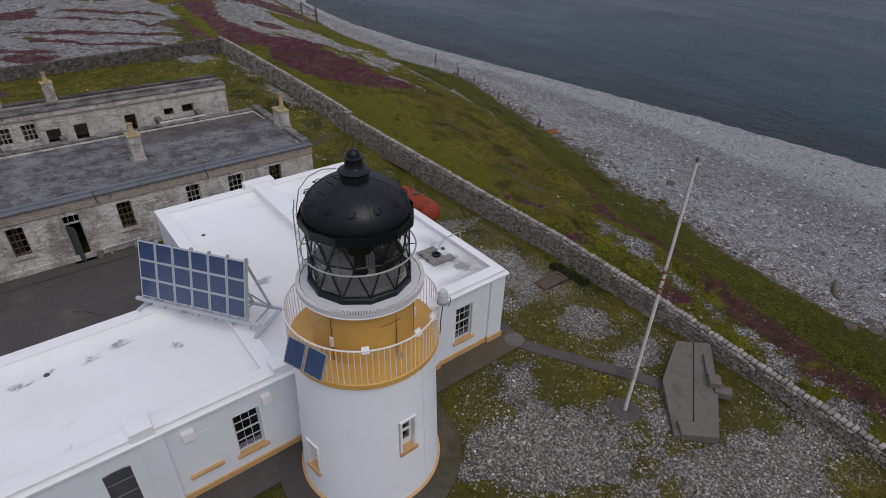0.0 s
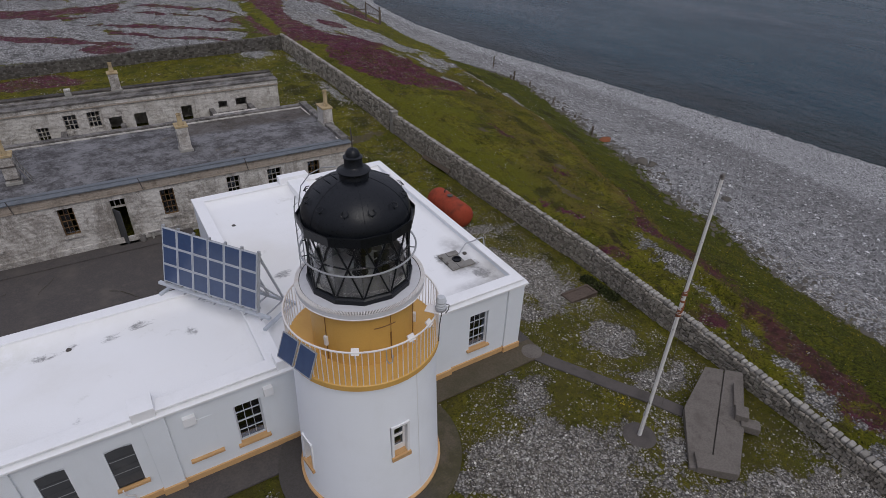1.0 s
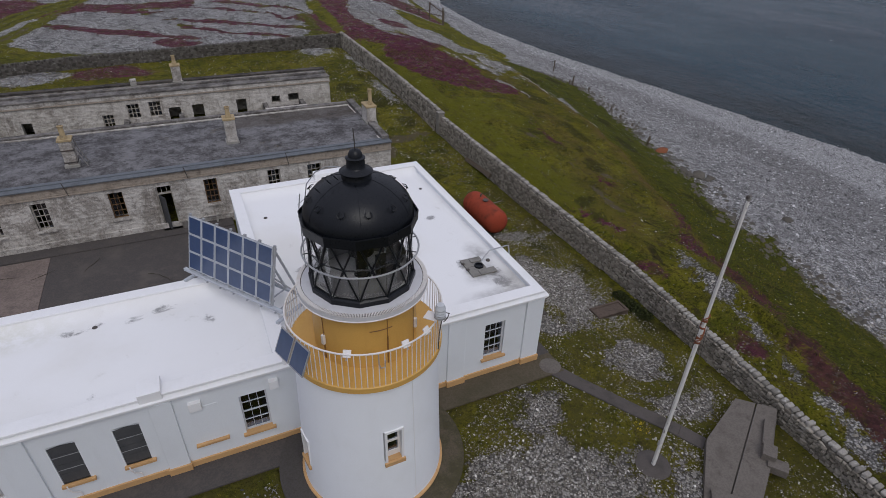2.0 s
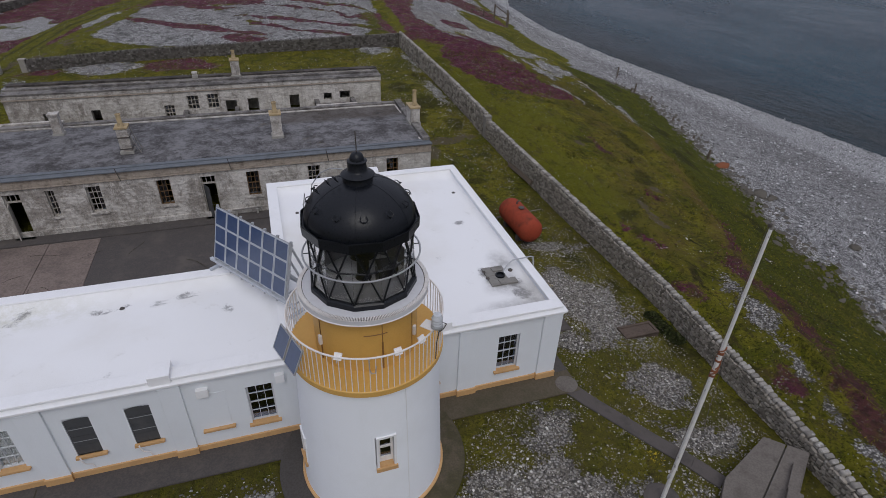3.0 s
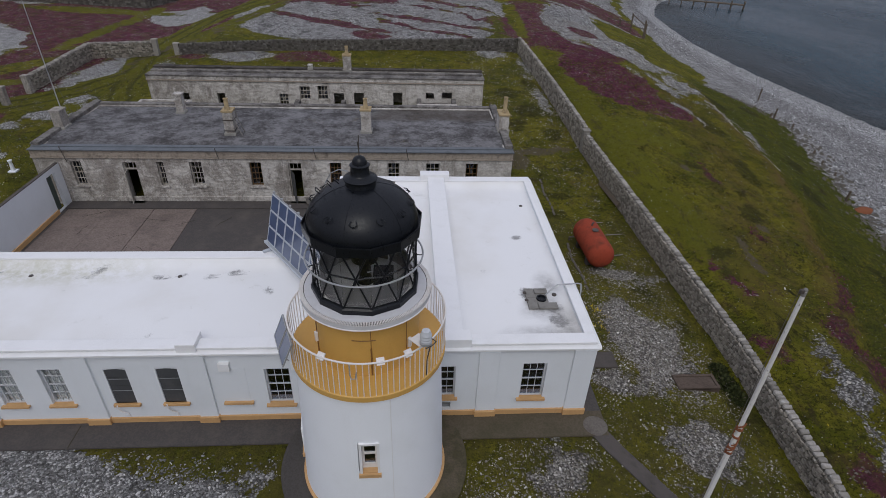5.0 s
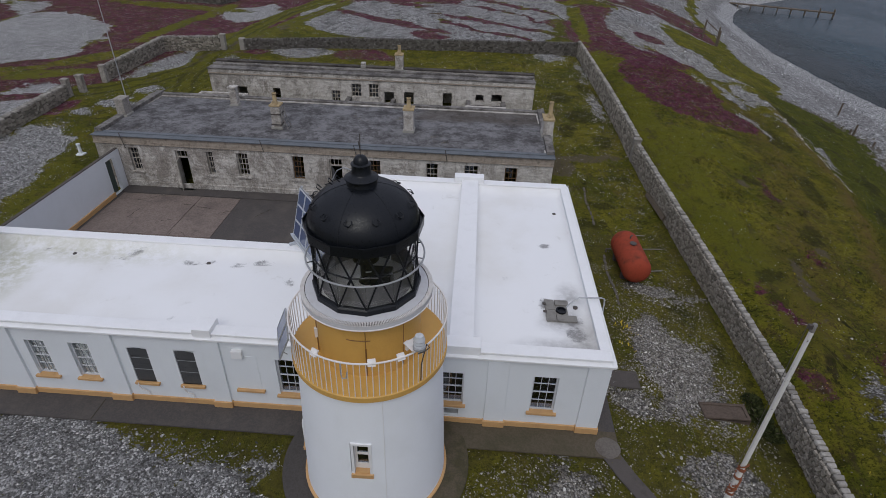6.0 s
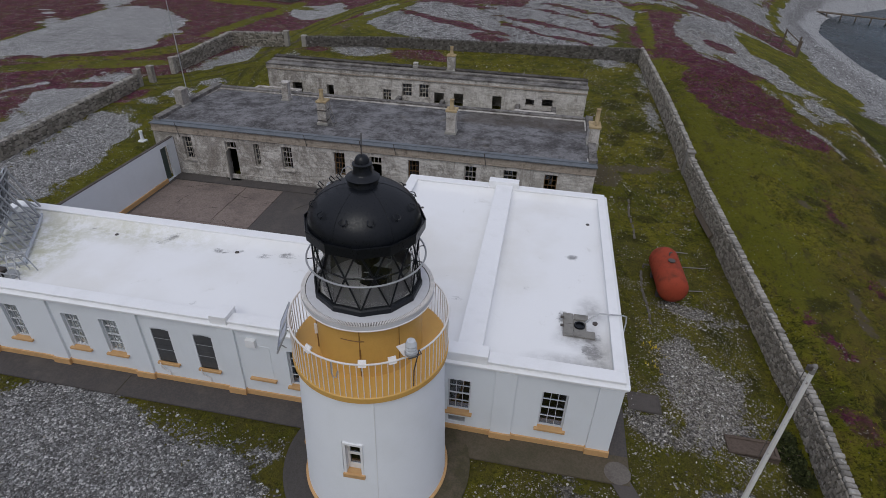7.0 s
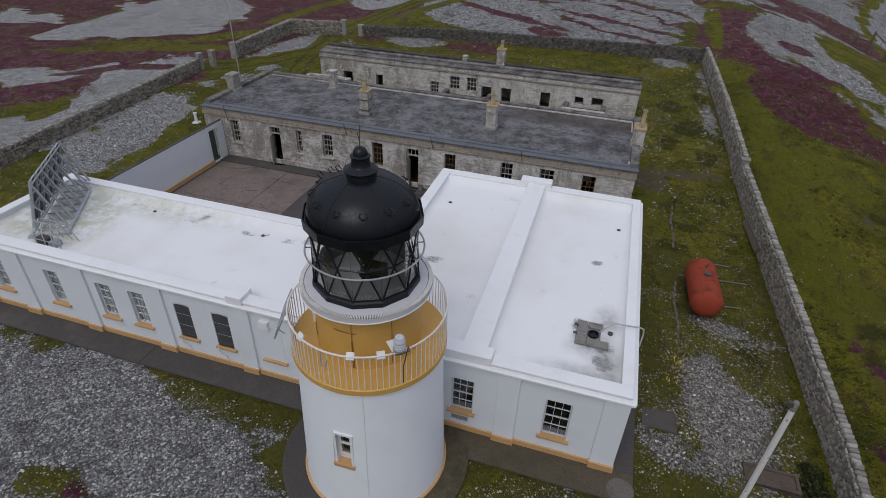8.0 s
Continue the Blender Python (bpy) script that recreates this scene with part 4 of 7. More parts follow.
for nm, a in (("coping", (-18.43, -1.5, -0.06, 0.44, 3.39, 3.465)), ("coping", (3.95, 8.23, -0.06, 0.44, 3.39, 3.465)), ("coping", (7.88, 8.24, 0.44, 12.35, 3.39, 3.465)), ("coping", (-1.64, 8.24, 12.35, 12.84, 3.385, 3.46)),
              ("coping", (-1.64, -1.16, 5.69, 12.35, 3.39, 3.465)), ("coping", (-18.43, -1.16, 5.22, 5.69, 3.385, 3.46)), ("coping", (-18.43, -17.97, 0.44, 5.22, 3.39, 3.465))):
    part(nm, boxed(*a, 0.02), WHITE_TRIM, house)


def cornice(x0, x1, y, z):
    """A moulded string course along the front."""
    bm = bmesh.new()
    prof = ((0.0, 0.0), (-0.08, 0.03), (-0.10, 0.09), (-0.18, 0.14), (-0.18, 0.20), (0.0, 0.25))
    a = [bm.verts.new((x0, y + p, z + q)) for p, q in prof]
    b = [bm.verts.new((x1, y + p, z + q)) for p, q in prof]
    k = len(prof)
    for i in range(k):
        bm.faces.new((a[i], b[i], b[(i + 1) % k], a[(i + 1) % k]))
    bm.faces.new(a)
    bm.faces.new(b[::-1])
    return bm


part("cornice", cornice(-18.5, 8.35, 0.002, 3.09), WHITE_TRIM, house)
bm = cornice(-0.1, 12.9, 0.002, 3.09)
for q in bm.verts:
    q.co = (8.2 - q.co.y, q.co.x, q.co.z)
part("cornice", bm, WHITE_TRIM, house)
for x0, x1 in ((-18.45, -17.7), (-16.0, -15.3), (-12.78, -12.12), (-9.2, -8.5), (-5.42, -4.8), (4.25, 4.95), (7.5, 8.25)):
    part("pilaster", boxed(x0, x1, -0.095, 0.1, 0.2, 3.12, 0.014), WHITE, house)
    part("plinth_block", boxed(x0 - 0.03, x1 + 0.03, -0.16, 0.05, 0, 0.29, 0.012), OCHRE_TRIM, house, "ochre-painted plinth block")
part("plinth", boxed(-18.42, 8.22, -0.06, 0.05, 0, 0.245, 0.012), OCHRE_TRIM, house, "ochre-painted plinth")
part("plinth", boxed(8.15, 8.26, 0.06, 12.8, 0, 0.245, 0.012), OCHRE_TRIM, house, "ochre-painted plinth")
part("plinth", boxed(-18.4, -1.7, 5.6, 5.71, 0, 0.25, 0.012), OCHRE_TRIM, house, "ochre-painted plinth")
part("blank_panel", boxed(-4.42, -3.6, -0.012, 0.02, 0.95, 2.5, 0.004), WHITE, house)
part("blank_sill", boxed(-4.5, -3.5, -0.12, 0.05, 0.86, 0.95, 0.012), OCHRE_TRIM, house, "ochre sill under a blocked window")
part("wall_box", boxed(-4.40, -4.04, -0.14, 0.02, 2.47, 2.80, 0.015), WHITE_TRIM, house, "white vent box")
part("wall_box", boxed(-2.03, -1.74, -0.16, 0.02, 2.5, 2.83, 0.015), WHITE_TRIM, house, "white vent box")
bm = bmesh.new()
for k in range(6):
    box(bm, VENT[0], VENT[1], 0.06, 0.12, VENT[2] + 0.05 * k + 0.005, VENT[2] + 0.05 * k + 0.03)
part("vent_grille", bm, GREY_METAL, house)


def sash_window(parent, x0, x1, z0, z1, y, cols, rows, frame_mat, sill_mat, wall=0.4, sill=True, gone=(), bar=0.015, deep=0.16, label="", glass=GLASS):
    """A sliding sash: box frame, glazing bars, panes, sill."""
    w, h = x1 - x0, z1 - z0
    fw = 0.052
    bm = opened(x0, x1, y + deep - 0.05, y + deep + 0.05, z0, z1, ((x0 + fw, x1 - fw, z0 + fw, z1 - fw * 0.8),))
    win = part("window", bm, frame_mat, parent, label)
    gx0, gx1, gz0, gz1 = x0 + fw, x1 - fw, z0 + fw, z1 - fw * 0.8
    for i in range(1, cols):
        x = gx0 + (gx1 - gx0) * i / cols
        part("glazing_bar", boxed(x - bar / 2, x + bar / 2, y + deep - 0.025, y + deep + 0.02, gz0, gz1), frame_mat, win)
    for j in range(1, rows):
        z = gz0 + (gz1 - gz0) * j / rows
        t = 0.042 if j * 2 == rows else bar
        part("meeting_rail" if j * 2 == rows else "glazing_bar", boxed(gx0, gx1, y + deep - 0.03, y + deep + 0.024, z - t / 2, z + t / 2), frame_mat, win)
    for i in range(cols):
        for j in range(rows):
            if (i, j) in gone:
                continue
            a, b = gx0 + (gx1 - gx0) * i / cols, gx0 + (gx1 - gx0) * (i + 1) / cols
            c, d = gz0 + (gz1 - gz0) * j / rows, gz0 + (gz1 - gz0) * (j + 1) / rows
            pane = part("pane", boxed(a + 0.004, b - 0.004, y + deep - 0.004, y + deep + 0.002, c + 0.004, d - 0.004), glass, win)
            pane.visible_shadow = False
    if sill:
        part("sill", boxed(x0 - 0.10, x1 + 0.10, y - 0.11, y + deep, z0 - 0.085, z0 + 0.004, 0.012), sill_mat, win, "ochre-painted sill" if sill_mat is OCHRE_TRIM else "")
    return win


for a in SASH:
    win = sash_window(house, *a, 0.0, 3, 4, SASH_PAINT, OCHRE_TRIM, glass=CLEAR_GLASS if a[0] < -9 else GLASS)
    if a[0] < -9:
        bm = bmesh.new()
        n = 28
        lo = [bm.verts.new((a[0] + 0.04 + (a[1] - a[0] - 0.08) * i / n, 0.25 + 0.012 * math.sin(i * 1.9), a[2] + 0.04)) for i in range(n + 1)]
        hi = [bm.verts.new(v.co + Vector((0, 0, a[3] - a[2] - 0.08))) for v in lo]
        for i in range(n):
            bm.faces.new((lo[i], lo[i + 1], hi[i + 1], hi[i]))
        part("curtain", bm, CURTAIN, win, "pale grey curtain behind the glass")
for x0, x1, z0, z1 in SHUTTERED:
    win = part("shuttered_window", boxed(x0, x1, 0.06, 0.10, z0, z1 - 0.02), BOARD, house, "window boarded with dark grey planks")
    k = 4
    for i in range(k):
        c, d = z0 + (z1 - z0) * i / k, z0 + (z1 - z0) * (i + 1) / k
        part("board", boxed(x0 + 0.01, x1 - 0.01, 0.025, 0.065, c + 0.008, d - 0.008, 0.006), BOARD, win)
    # added pale strips that stand in for the light gaps between boards
    for z in (z0 + (z1 - z0) * 0.36, z0 + (z1 - z0) * 0.70):
        part("gap_strip", boxed(x0 + 0.01, x1 - 0.01, 0.016, 0.03, z - 0.009, z + 0.009), GREY_METAL, win)
    # flat segmental head
    bm = bmesh.new()
    n = 8
    for i in range(n):
        u0, u1 = i / n, (i + 1) / n
        for u, v in ((u0, u1),):
            ya = lambda q: z1 - 0.03 * (2 * q - 1) ** 2
            zt = min(ya(u), ya(v))
            box(bm, x0 + (x1 - x0) * u, x0 + (x1 - x0) * v, 0.0, 0.3, zt, z1 + 0.02)
    part("arched_head", bm, WHITE, win)
    part("sill", boxed(x0 - 0.06, x1 + 0.12, -0.11, 0.1, z0 - 0.10, z0, 0.012), OCHRE_TRIM, win, "ochre-painted sill")
    bm = bmesh.new()
    tube(bm, ((x0 + 0.08, -0.13, z0 + 0.02), (x0 + 0.1, -0.16, z0 - 0.12), (x0 + 0.16, -0.12, z0 - 0.3), (x0 + 0.3, -0.05, z0 - 0.45), (x0 + 0.32, -0.04, z0 - 0.65)), 0.022, 6)
    part("waste_pipe", bm, WHITE_METAL, win)

# ---- roof fittings ----
hatch = thing("roof_hatch", Matrix.Translation((6.9, 2.75, ROOF_Z)), "grey concrete slabs round a dark roof opening", "roof hatch")
for a in ((-0.58, -0.22, -0.62, 0.0), (-0.58, -0.22, 0.02, 0.6), (-0.20, 0.30, 0.30, 0.6), (-0.20, 0.52, -0.62, -0.28)):
    part("slab", boxed(*a[:2], *a[2:], 0.0, 0.07, 0.012), HATCH_STONE, hatch)
part("bed", boxed(-0.21, 0.24, -0.27, 0.29, -0.02, 0.022), HATCH_STONE, hatch)
# shallow dish, painted black for the darkness down the opening
part("dark_hole_dish", lathe(bmesh.new(), ((0, 0.026), (0.14, 0.026), (0.15, 0.085), (0.19, 0.085), (0.20, 0.0)), 24), BLACK_METAL, hatch, "shallow black dish that stands in for the dark hole", True)
for dx, dy in ((-0.6, -0.2), (-0.6, 0.25)):
    part("weight", boxed(dx - 0.08, dx + 0.05, dy - 0.05, dy + 0.05, 0.11, 0.15, 0.006), CONCRETE, hatch)
vent_pipe = thing("vent_pipe", Matrix.Translation((7.45, 3.0, ROOF_Z)), "white bent pipe that reaches over the roof's edge", "pipe")
bm = bmesh.new()
tube(bm, ((-0.35, -0.05, 0.05), (-0.2, 0.0, 0.22), (0.1, 0.1, 0.42), (0.9, 0.12, 0.46), (1.02, 0.12, 0.42), (1.05, 0.10, 0.2), (1.02, 0.0, 0.05), (0.98, -0.2, -0.1)), 0.028, 8)
part("pipe", bm, GREY_METAL, vent_pipe, "", True)
part("base_collar", lathe(bmesh.new(), ((0.0, 0.0), (0.09, 0.0), (0.09, 0.05), (0.04, 0.07), (0, 0.07)), 16), DARK_METAL, vent_pipe)
for x, y in ((7.4, 10.2), (-0.4, 10.0), (-7.0, 4.4), (-12.6, 4.5)):
    o = thing("roof_outlet", Matrix.Translation((x, y, ROOF_Z)), "small dark drain in the white roof", "drain", "roof drains")
    part("grate", lathe(bmesh.new(), ((0, 0.03), (0.07, 0.028), (0.09, 0.0), (0.0, -0.02)), 14), DARK_METAL, o)


def solar_array(m, lift=0.62, reach=1.35):
    """Six by three panels on a leaning steel rack."""
    s = thing("solar_panel_array", m, "large blue solar array on a galvanised rack on the white roof", "solar panel", "roof solar arrays")
    W, H = 4.05, 2.02
    lean = Matrix.Translation((0, 0, lift)) @ Matrix.Rotation(radians(-14), 4, "X")
    cw, ch = W / 6, H / 3
    for i in range(6):
        for j in range(3):
            x0, z0 = -W / 2 + i * cw, j * ch
            panel = part("panel", boxed(x0 + 0.035, x0 + cw - 0.035, -0.035, -0.02, z0 + 0.03, z0 + ch - 0.03, 0, lean), CELL, s, "blue solar cells")
            bm = opened(x0 + 0.012, x0 + cw - 0.012, -0.045, 0.0, z0 + 0.012, z0 + ch - 0.012, ((x0 + 0.045, x0 + cw - 0.045, z0 + 0.04, z0 + ch - 0.04),))
            bm.transform(lean)
            part("panel_frame", bm, PANEL_FRAME, panel)
            part("backing", boxed(x0 + 0.03, x0 + cw - 0.03, -0.018, -0.006, z0 + 0.03, z0 + ch - 0.03, 0, lean), BOARD, panel)
    for i in range(7):
        x = -W / 2 + i * cw
        part("post", boxed(x - 0.04, x + 0.04, 0.0, 0.08, -0.1, H + 0.07, 0.008, lean), GREY_METAL, s)
        bm = bmesh.new()
        top = lean @ Vector((x, 0.07, H * 0.92))
        tube(bm, (top, (x, reach, 0.14)), 0.045, 6)
        mid = lean @ Vector((x, 0.07, H * 0.45))
        tube(bm, (mid, (x, reach - 0.05, 0.16)), 0.034, 6)
        tube(bm, ((x, 0.08, 0.14), (x, reach, 0.14)), 0.035, 6)
        part("strut", bm, GREY_METAL, s)
    for z in (0.06, 1.0, 1.95):
        part("rail", boxed(-W / 2 - 0.05, W / 2 + 0.05, 0.07, 0.11, z - 0.03, z + 0.03, 0.006, lean), GREY_METAL, s)
    part("base_beam", boxed(-W / 2 - 0.3, W / 2 + 0.5, -0.07, 0.06, lift - 0.22, lift - 0.12, 0.012), PANEL_FRAME, s, "pale steel beam under the panels")
    part("rear_beam", boxed(-W / 2 - 0.3, W / 2 + 0.5, reach - 0.04, reach + 0.06, 0.04, 0.16, 0.012), PANEL_FRAME, s)
    for x in (-W / 2 - 0.2, W / 2 + 0.35):
        part("foot", boxed(x - 0.06, x + 0.06, -0.2, reach + 0.12, 0.0, 0.10, 0.012), PANEL_FRAME, s)
    return s


solar_array(Matrix.Translation((-2.55, 3.85, TOP + 0.02)) @ Matrix.Rotation(radians(-54.3), 4, "Z"))
solar_array(Matrix.Translation((-16.9, 3.05, ROOF_Z + 0.02)) @ Matrix.Rotation(radians(-57), 4, "Z"), 0.36, 1.25)

# a small tubular frame at the foot of the second array
fr = thing("tubular_frame", Matrix.Translation((-14.4, 1.0, ROOF_Z)), "small grey tubular frame with a dark box on the roof", "frame")
for x in (-0.55, -0.1, 0.35, 0.7):
    part("hoop", tube(bmesh.new(), ((x, -0.35, 0.03), (x - 0.12, -0.25, 0.55), (x - 0.25, 0.0, 0.95), (x - 0.2, 0.3, 0.9), (x, 0.45, 0.03)), 0.024, 6), GREY_METAL, fr)
for y, zz in ((-0.3, 0.3), (-0.22, 0.62), (0.0, 0.95), (0.3, 0.9)):
    part("rail", tube(bmesh.new(), ((-0.75, y, zz), (0.65, y, zz)), 0.02, 6), GREY_METAL, fr)
part("battery_box", boxed(-0.75, -0.2, -0.25, 0.1, 0.0, 0.28, 0.02), DARK_METAL, fr, "dark box")
part("battery_box", boxed(-0.1, 0.25, -0.25, 0.1, 0.0, 0.22, 0.02), GREY_METAL, fr)


# ---- the lighthouse ----
light = thing("lighthouse", Matrix.Translation((0.742, -1.809, 0)), "white round lighthouse tower with ochre gallery and black lantern dome", "lighthouse")


def tower_shell():
    """Round tapered wall with window recesses cut through."""
    bm = bmesh.new()
    seg, zs = 96, [0.0, 0.3, 0.9, 1.0, 1.35, 2.24, 3.48, 4.2, 5.09]
    out, inn = [], []
    for z in zs:
        r = 2.235 - 0.036 * z
        out.append([bm.verts.new((r * math.cos(2 * math.pi * i / seg), r * math.sin(2 * math.pi * i / seg), z)) for i in range(seg)])
        inn.append([bm.verts.new(((r - 0.45) * math.cos(2 * math.pi * i / seg), (r - 0.45) * math.sin(2 * math.pi * i / seg), z)) for i in range(seg)])

    def hole(i, j):
        a = (i + 0.5) * 360 / seg
        front = 264 <= a <= 278 and j == 5
        side = 181 <= a <= 195 and j == 4 or 181 <= a <= 195 and j == 3
        return front or side

    for j in range(len(zs) - 1):
        for i in range(seg):
            k = (i + 1) % seg
            if hole(i, j):
                continue
            bm.faces.new((out[j][i], out[j][k], out[j + 1][k], out[j + 1][i]))
            bm.faces.new((inn[j][k], inn[j][i], inn[j + 1][i], inn[j + 1][k]))
            for (p, q), near in (((i, k), hole(i, j + 1) if j + 1 < len(zs) - 1 else True),):
                if near:
                    bm.faces.new((out[j + 1][p], out[j + 1][q], inn[j + 1][q], inn[j + 1][p]))
            if j > 0 and hole(i, j - 1):
                bm.faces.new((out[j][k], out[j][i], inn[j][i], inn[j][k]))
            if hole(k, j):
                bm.faces.new((out[j][k], inn[j][k], inn[j + 1][k], out[j + 1][k]))
            if hole((i - 1) % seg, j):
                bm.faces.new((inn[j][i], out[j][i], out[j + 1][i], inn[j + 1][i]))
    return bm


part("tower", tower_shell(), TOWER_WHITE, light, "white-painted round tower", True)
part("base_course", lathe(bmesh.new(), ((2.2, 0.0), (2.31, 0.0), (2.31, 0.09), (2.27, 0.13), (2.2, 0.14)), 96), OCHRE_TRIM, light, "ochre base course", True)
part("tower_floor", lathe(bmesh.new(), ((0, 2.0), (1.7, 2.0), (1.7, 1.9), (0, 1.9)), 32), DARK_INSIDE, light)


def tower_window(deg, z0, z1, w, r):
    """A small sash set deep in the tower wall, over an ochre sill."""
    m = Matrix.Rotation(radians(deg + 90), 4, "Z")
    y, d = -r, 0.17
    win = part("window", opened(-w / 2 - 0.1, w / 2 + 0.1, y + d, y + d + 0.07, z0 - 0.05, z1 + 0.05, ((-w / 2 + 0.06, w / 2 - 0.06, z0 + 0.27, z1 - 0.04),)), WHITE_METAL, light)
    win.data.transform(m)
    zm = (z0 + 0.27 + z1 - 0.10) / 2
    part("meeting_rail", boxed(-w / 2 + 0.05, w / 2 - 0.05, y + d - 0.01, y + d + 0.05, zm - 0.03, zm + 0.03, 0, m), WHITE_METAL, win)
    part("pane", boxed(-w / 2 + 0.05, w / 2 - 0.05, y + d + 0.03, y + d + 0.036, z0 + 0.25, z1 - 0.03, 0, m), GLASS, win).visible_shadow = False
    bm = bmesh.new()
    a = w / 2 + 0.07
    for x0, x1, c, e in ((-a, -w / 2, z0 - 0.02, z1 + 0.07), (w / 2, a, z0 - 0.02, z1 + 0.07), (-w / 2, w / 2, z1, z1 + 0.07)):
        box(bm, x0, x1, y - 0.012, y + d, c, e, m)
    part("surround", bm, WHITE_TRIM, win)
    bm = bmesh.new()
    box(bm, -a - 0.03, a + 0.03, y - 0.07, y + 0.002, z0 - 0.08, z0 + 0.05)
    box(bm, -w / 2 + 0.004, w / 2 - 0.004, y + 0.004, y + d - 0.004, z0 + 0.004, z0 + 0.075)
    bmesh.ops.transform(bm, matrix=m, verts=bm.verts[:])
    part("sill", bm, OCHRE_TRIM, win, "ochre-painted sill")


tower_window(271.0, 2.2, 3.42, 0.42, 2.135)
tower_window(188, 1.12, 2.2, 0.44, 2.175)
bm = bmesh.new()
m = Matrix.Rotation(radians(288), 4, "Z")
tube(bm, [m @ Vector((2.245 - 0.036 * z, 0, z)) for z in (0.25, 1.2, 2.4, 3.6, 5.05)], 0.012, 6)
part("conductor", bm, WHITE_TRIM, light)

# gallery
part("gallery_deck", lathe(bmesh.new(), ((1.3, 5.31), (2.14, 5.31), (2.165, 5.29), (2.165, 5.13), (2.10, 5.08), (1.9, 5.04), (1.3, 5.04)), 96, 0, True), YELLOW, light, "ochre-painted gallery deck", True)
rail = part("railing", tube(bmesh.new(), ring_pts(2.13, 6.43), 0.026, 8), WHITE_METAL, light, "white gallery railing", True)
me = finish(tube(bmesh.new(), ((0, 0, 5.31), (0, 0, 6.42)), 0.0125, 6), WHITE_METAL)
for i in range(88):
    a = 2 * math.pi * i / 88
    b = part("baluster", me, WHITE_METAL, rail)
    b.location = (2.13 * math.cos(a), 2.13 * math.sin(a), 0)
part("drum", lathe(bmesh.new(), ((1.42, 5.3), (1.42, 7.08), (1.46, 7.10)), 72), YELLOW, light, "ochre-painted lantern drum", True)
part("drum_lining", lathe(bmesh.new(), ((1.36, 5.3), (1.36, 7.2)), 48), CURTAIN, light)
part("drum_cap", lathe(bmesh.new(), ((1.28, 7.30), (1.66, 7.27), (1.71, 7.24), (1.72, 7.12), (1.66, 7.06), (1.40, 7.03), (1.28, 7.03)), 96, 0, True), CAP_GREY, light, "pale grey drum cornice", True)
grille = part("vent_band", lathe(bmesh.new(), ((1.735, 7.10), (1.75, 7.11), (1.75, 7.13), (1.735, 7.14)), 96, 0, True), WHITE_METAL, light)
part("vent_slot", lathe(bmesh.new(), ((1.60, 7.276), (1.61, 7.284), (1.695, 7.268), (1.70, 7.255)), 96), DARK_METAL, light)
me = finish(boxed(1.615, 1.722, -0.010, 0.010, 7.245, 7.292), WHITE_METAL)
for i in range(280):
    s = part("slat", me, WHITE_METAL, grille)
    s.rotation_euler.z = 2 * math.pi * i / 280
for deg, low, top, rad in ((277, 5.35, 6.25, 0.022), (277, 6.25, 7.03, 0.009), (205, 5.9, 7.03, 0.012), (205, 5.35, 5.9, 0.02), (318, 5.4, 7.03, 0.009)):
    m = Matrix.Rotation(radians(deg), 4, "Z")
    part("drum_pipe", tube(bmesh.new(), [m @ Vector((1.435, 0, z)) for z in (low, top)], rad, 6), BROWN_PIPE, light, "brown cable pipe")
for deg in (205, 322):
    part("junction_box", boxed(1.42, 1.50, -0.05, 0.05, 5.85, 6.15, 0.012, Matrix.Rotation(radians(deg), 4, "Z")), WHITE_METAL, light, "white junction box on the drum")
part("drum_hinge", tube(bmesh.new(), [Matrix.Rotation(radians(a), 4, "Z") @ Vector((1.46, 0, 6.55)) for a in range(258, 286, 4)], 0.012, 6), BROWN_PIPE, light)

# lantern glazing: twelve sides, bars in two zigzag tiers
N, T0 = 12, radians(10)


def node_at(i, r, z):
    return Vector((r * math.cos(T0 + 2 * math.pi * i / N), r * math.sin(T0 + 2 * math.pi * i / N), z))


R, ZB, ZM, ZT = 1.36, 7.42, 8.32, 9.14
RM = R * math.cos(math.pi / N)
part("lantern_sill", lathe(bmesh.new(), ((1.29, 7.29), (1.41, 7.29), (1.41, 7.42), (1.37, 7.46), (1.29, 7.46)), N, T0, True), BLACK_METAL, light, "black lantern sill")
frame_part = part("lantern_frame", lathe(bmesh.new(), ((1.30, 9.06), (1.38, 9.06), (1.38, 9.14), (1.30, 9.14)), N, T0, True), BLACK_METAL, light, "black lattice lantern frame")
for i in range(N):
    lo, hi, mid, nxt = node_at(i, R, ZB), node_at(i, R, ZT), node_at(i + 0.5, RM, ZM), node_at(i + 1.5, RM, ZM)
    for a, b in ((lo, mid), (node_at(i + 1, R, ZB), mid), (mid, hi), (mid, node_at(i + 1, R, ZT)), (mid, nxt)):
        part("lattice_bar", tube(bmesh.new(), (a, b), 0.024, 6), BLACK_METAL, frame_part)
    c, d = node_at(i, R - 0.03, ZB), node_at(i + 1, R - 0.03, ZB)
    bm = bmesh.new()
    k = [bm.verts.new(p) for p in (c, d, d + Vector((0, 0, ZT - ZB)), c + Vector((0, 0, ZT - ZB)))]
    f = bm.faces.new(k)
    ext = bmesh.ops.extrude_face_region(bm, geom=[f])
    inward = -Vector(((c + d).x, (c + d).y, 0)).normalized() * 0.008
    bmesh.ops.translate(bm, verts=[v for v in ext["geom"] if isinstance(v, bmesh.types.BMVert)], vec=inward)
    part("lantern_pane", bm, LANTERN_GLASS, light).visible_shadow = False
part("lantern_floor", lathe(bmesh.new(), ((0, 7.36), (1.3, 7.36), (1.3, 7.30), (0, 7.30)), 36), CURTAIN, light)
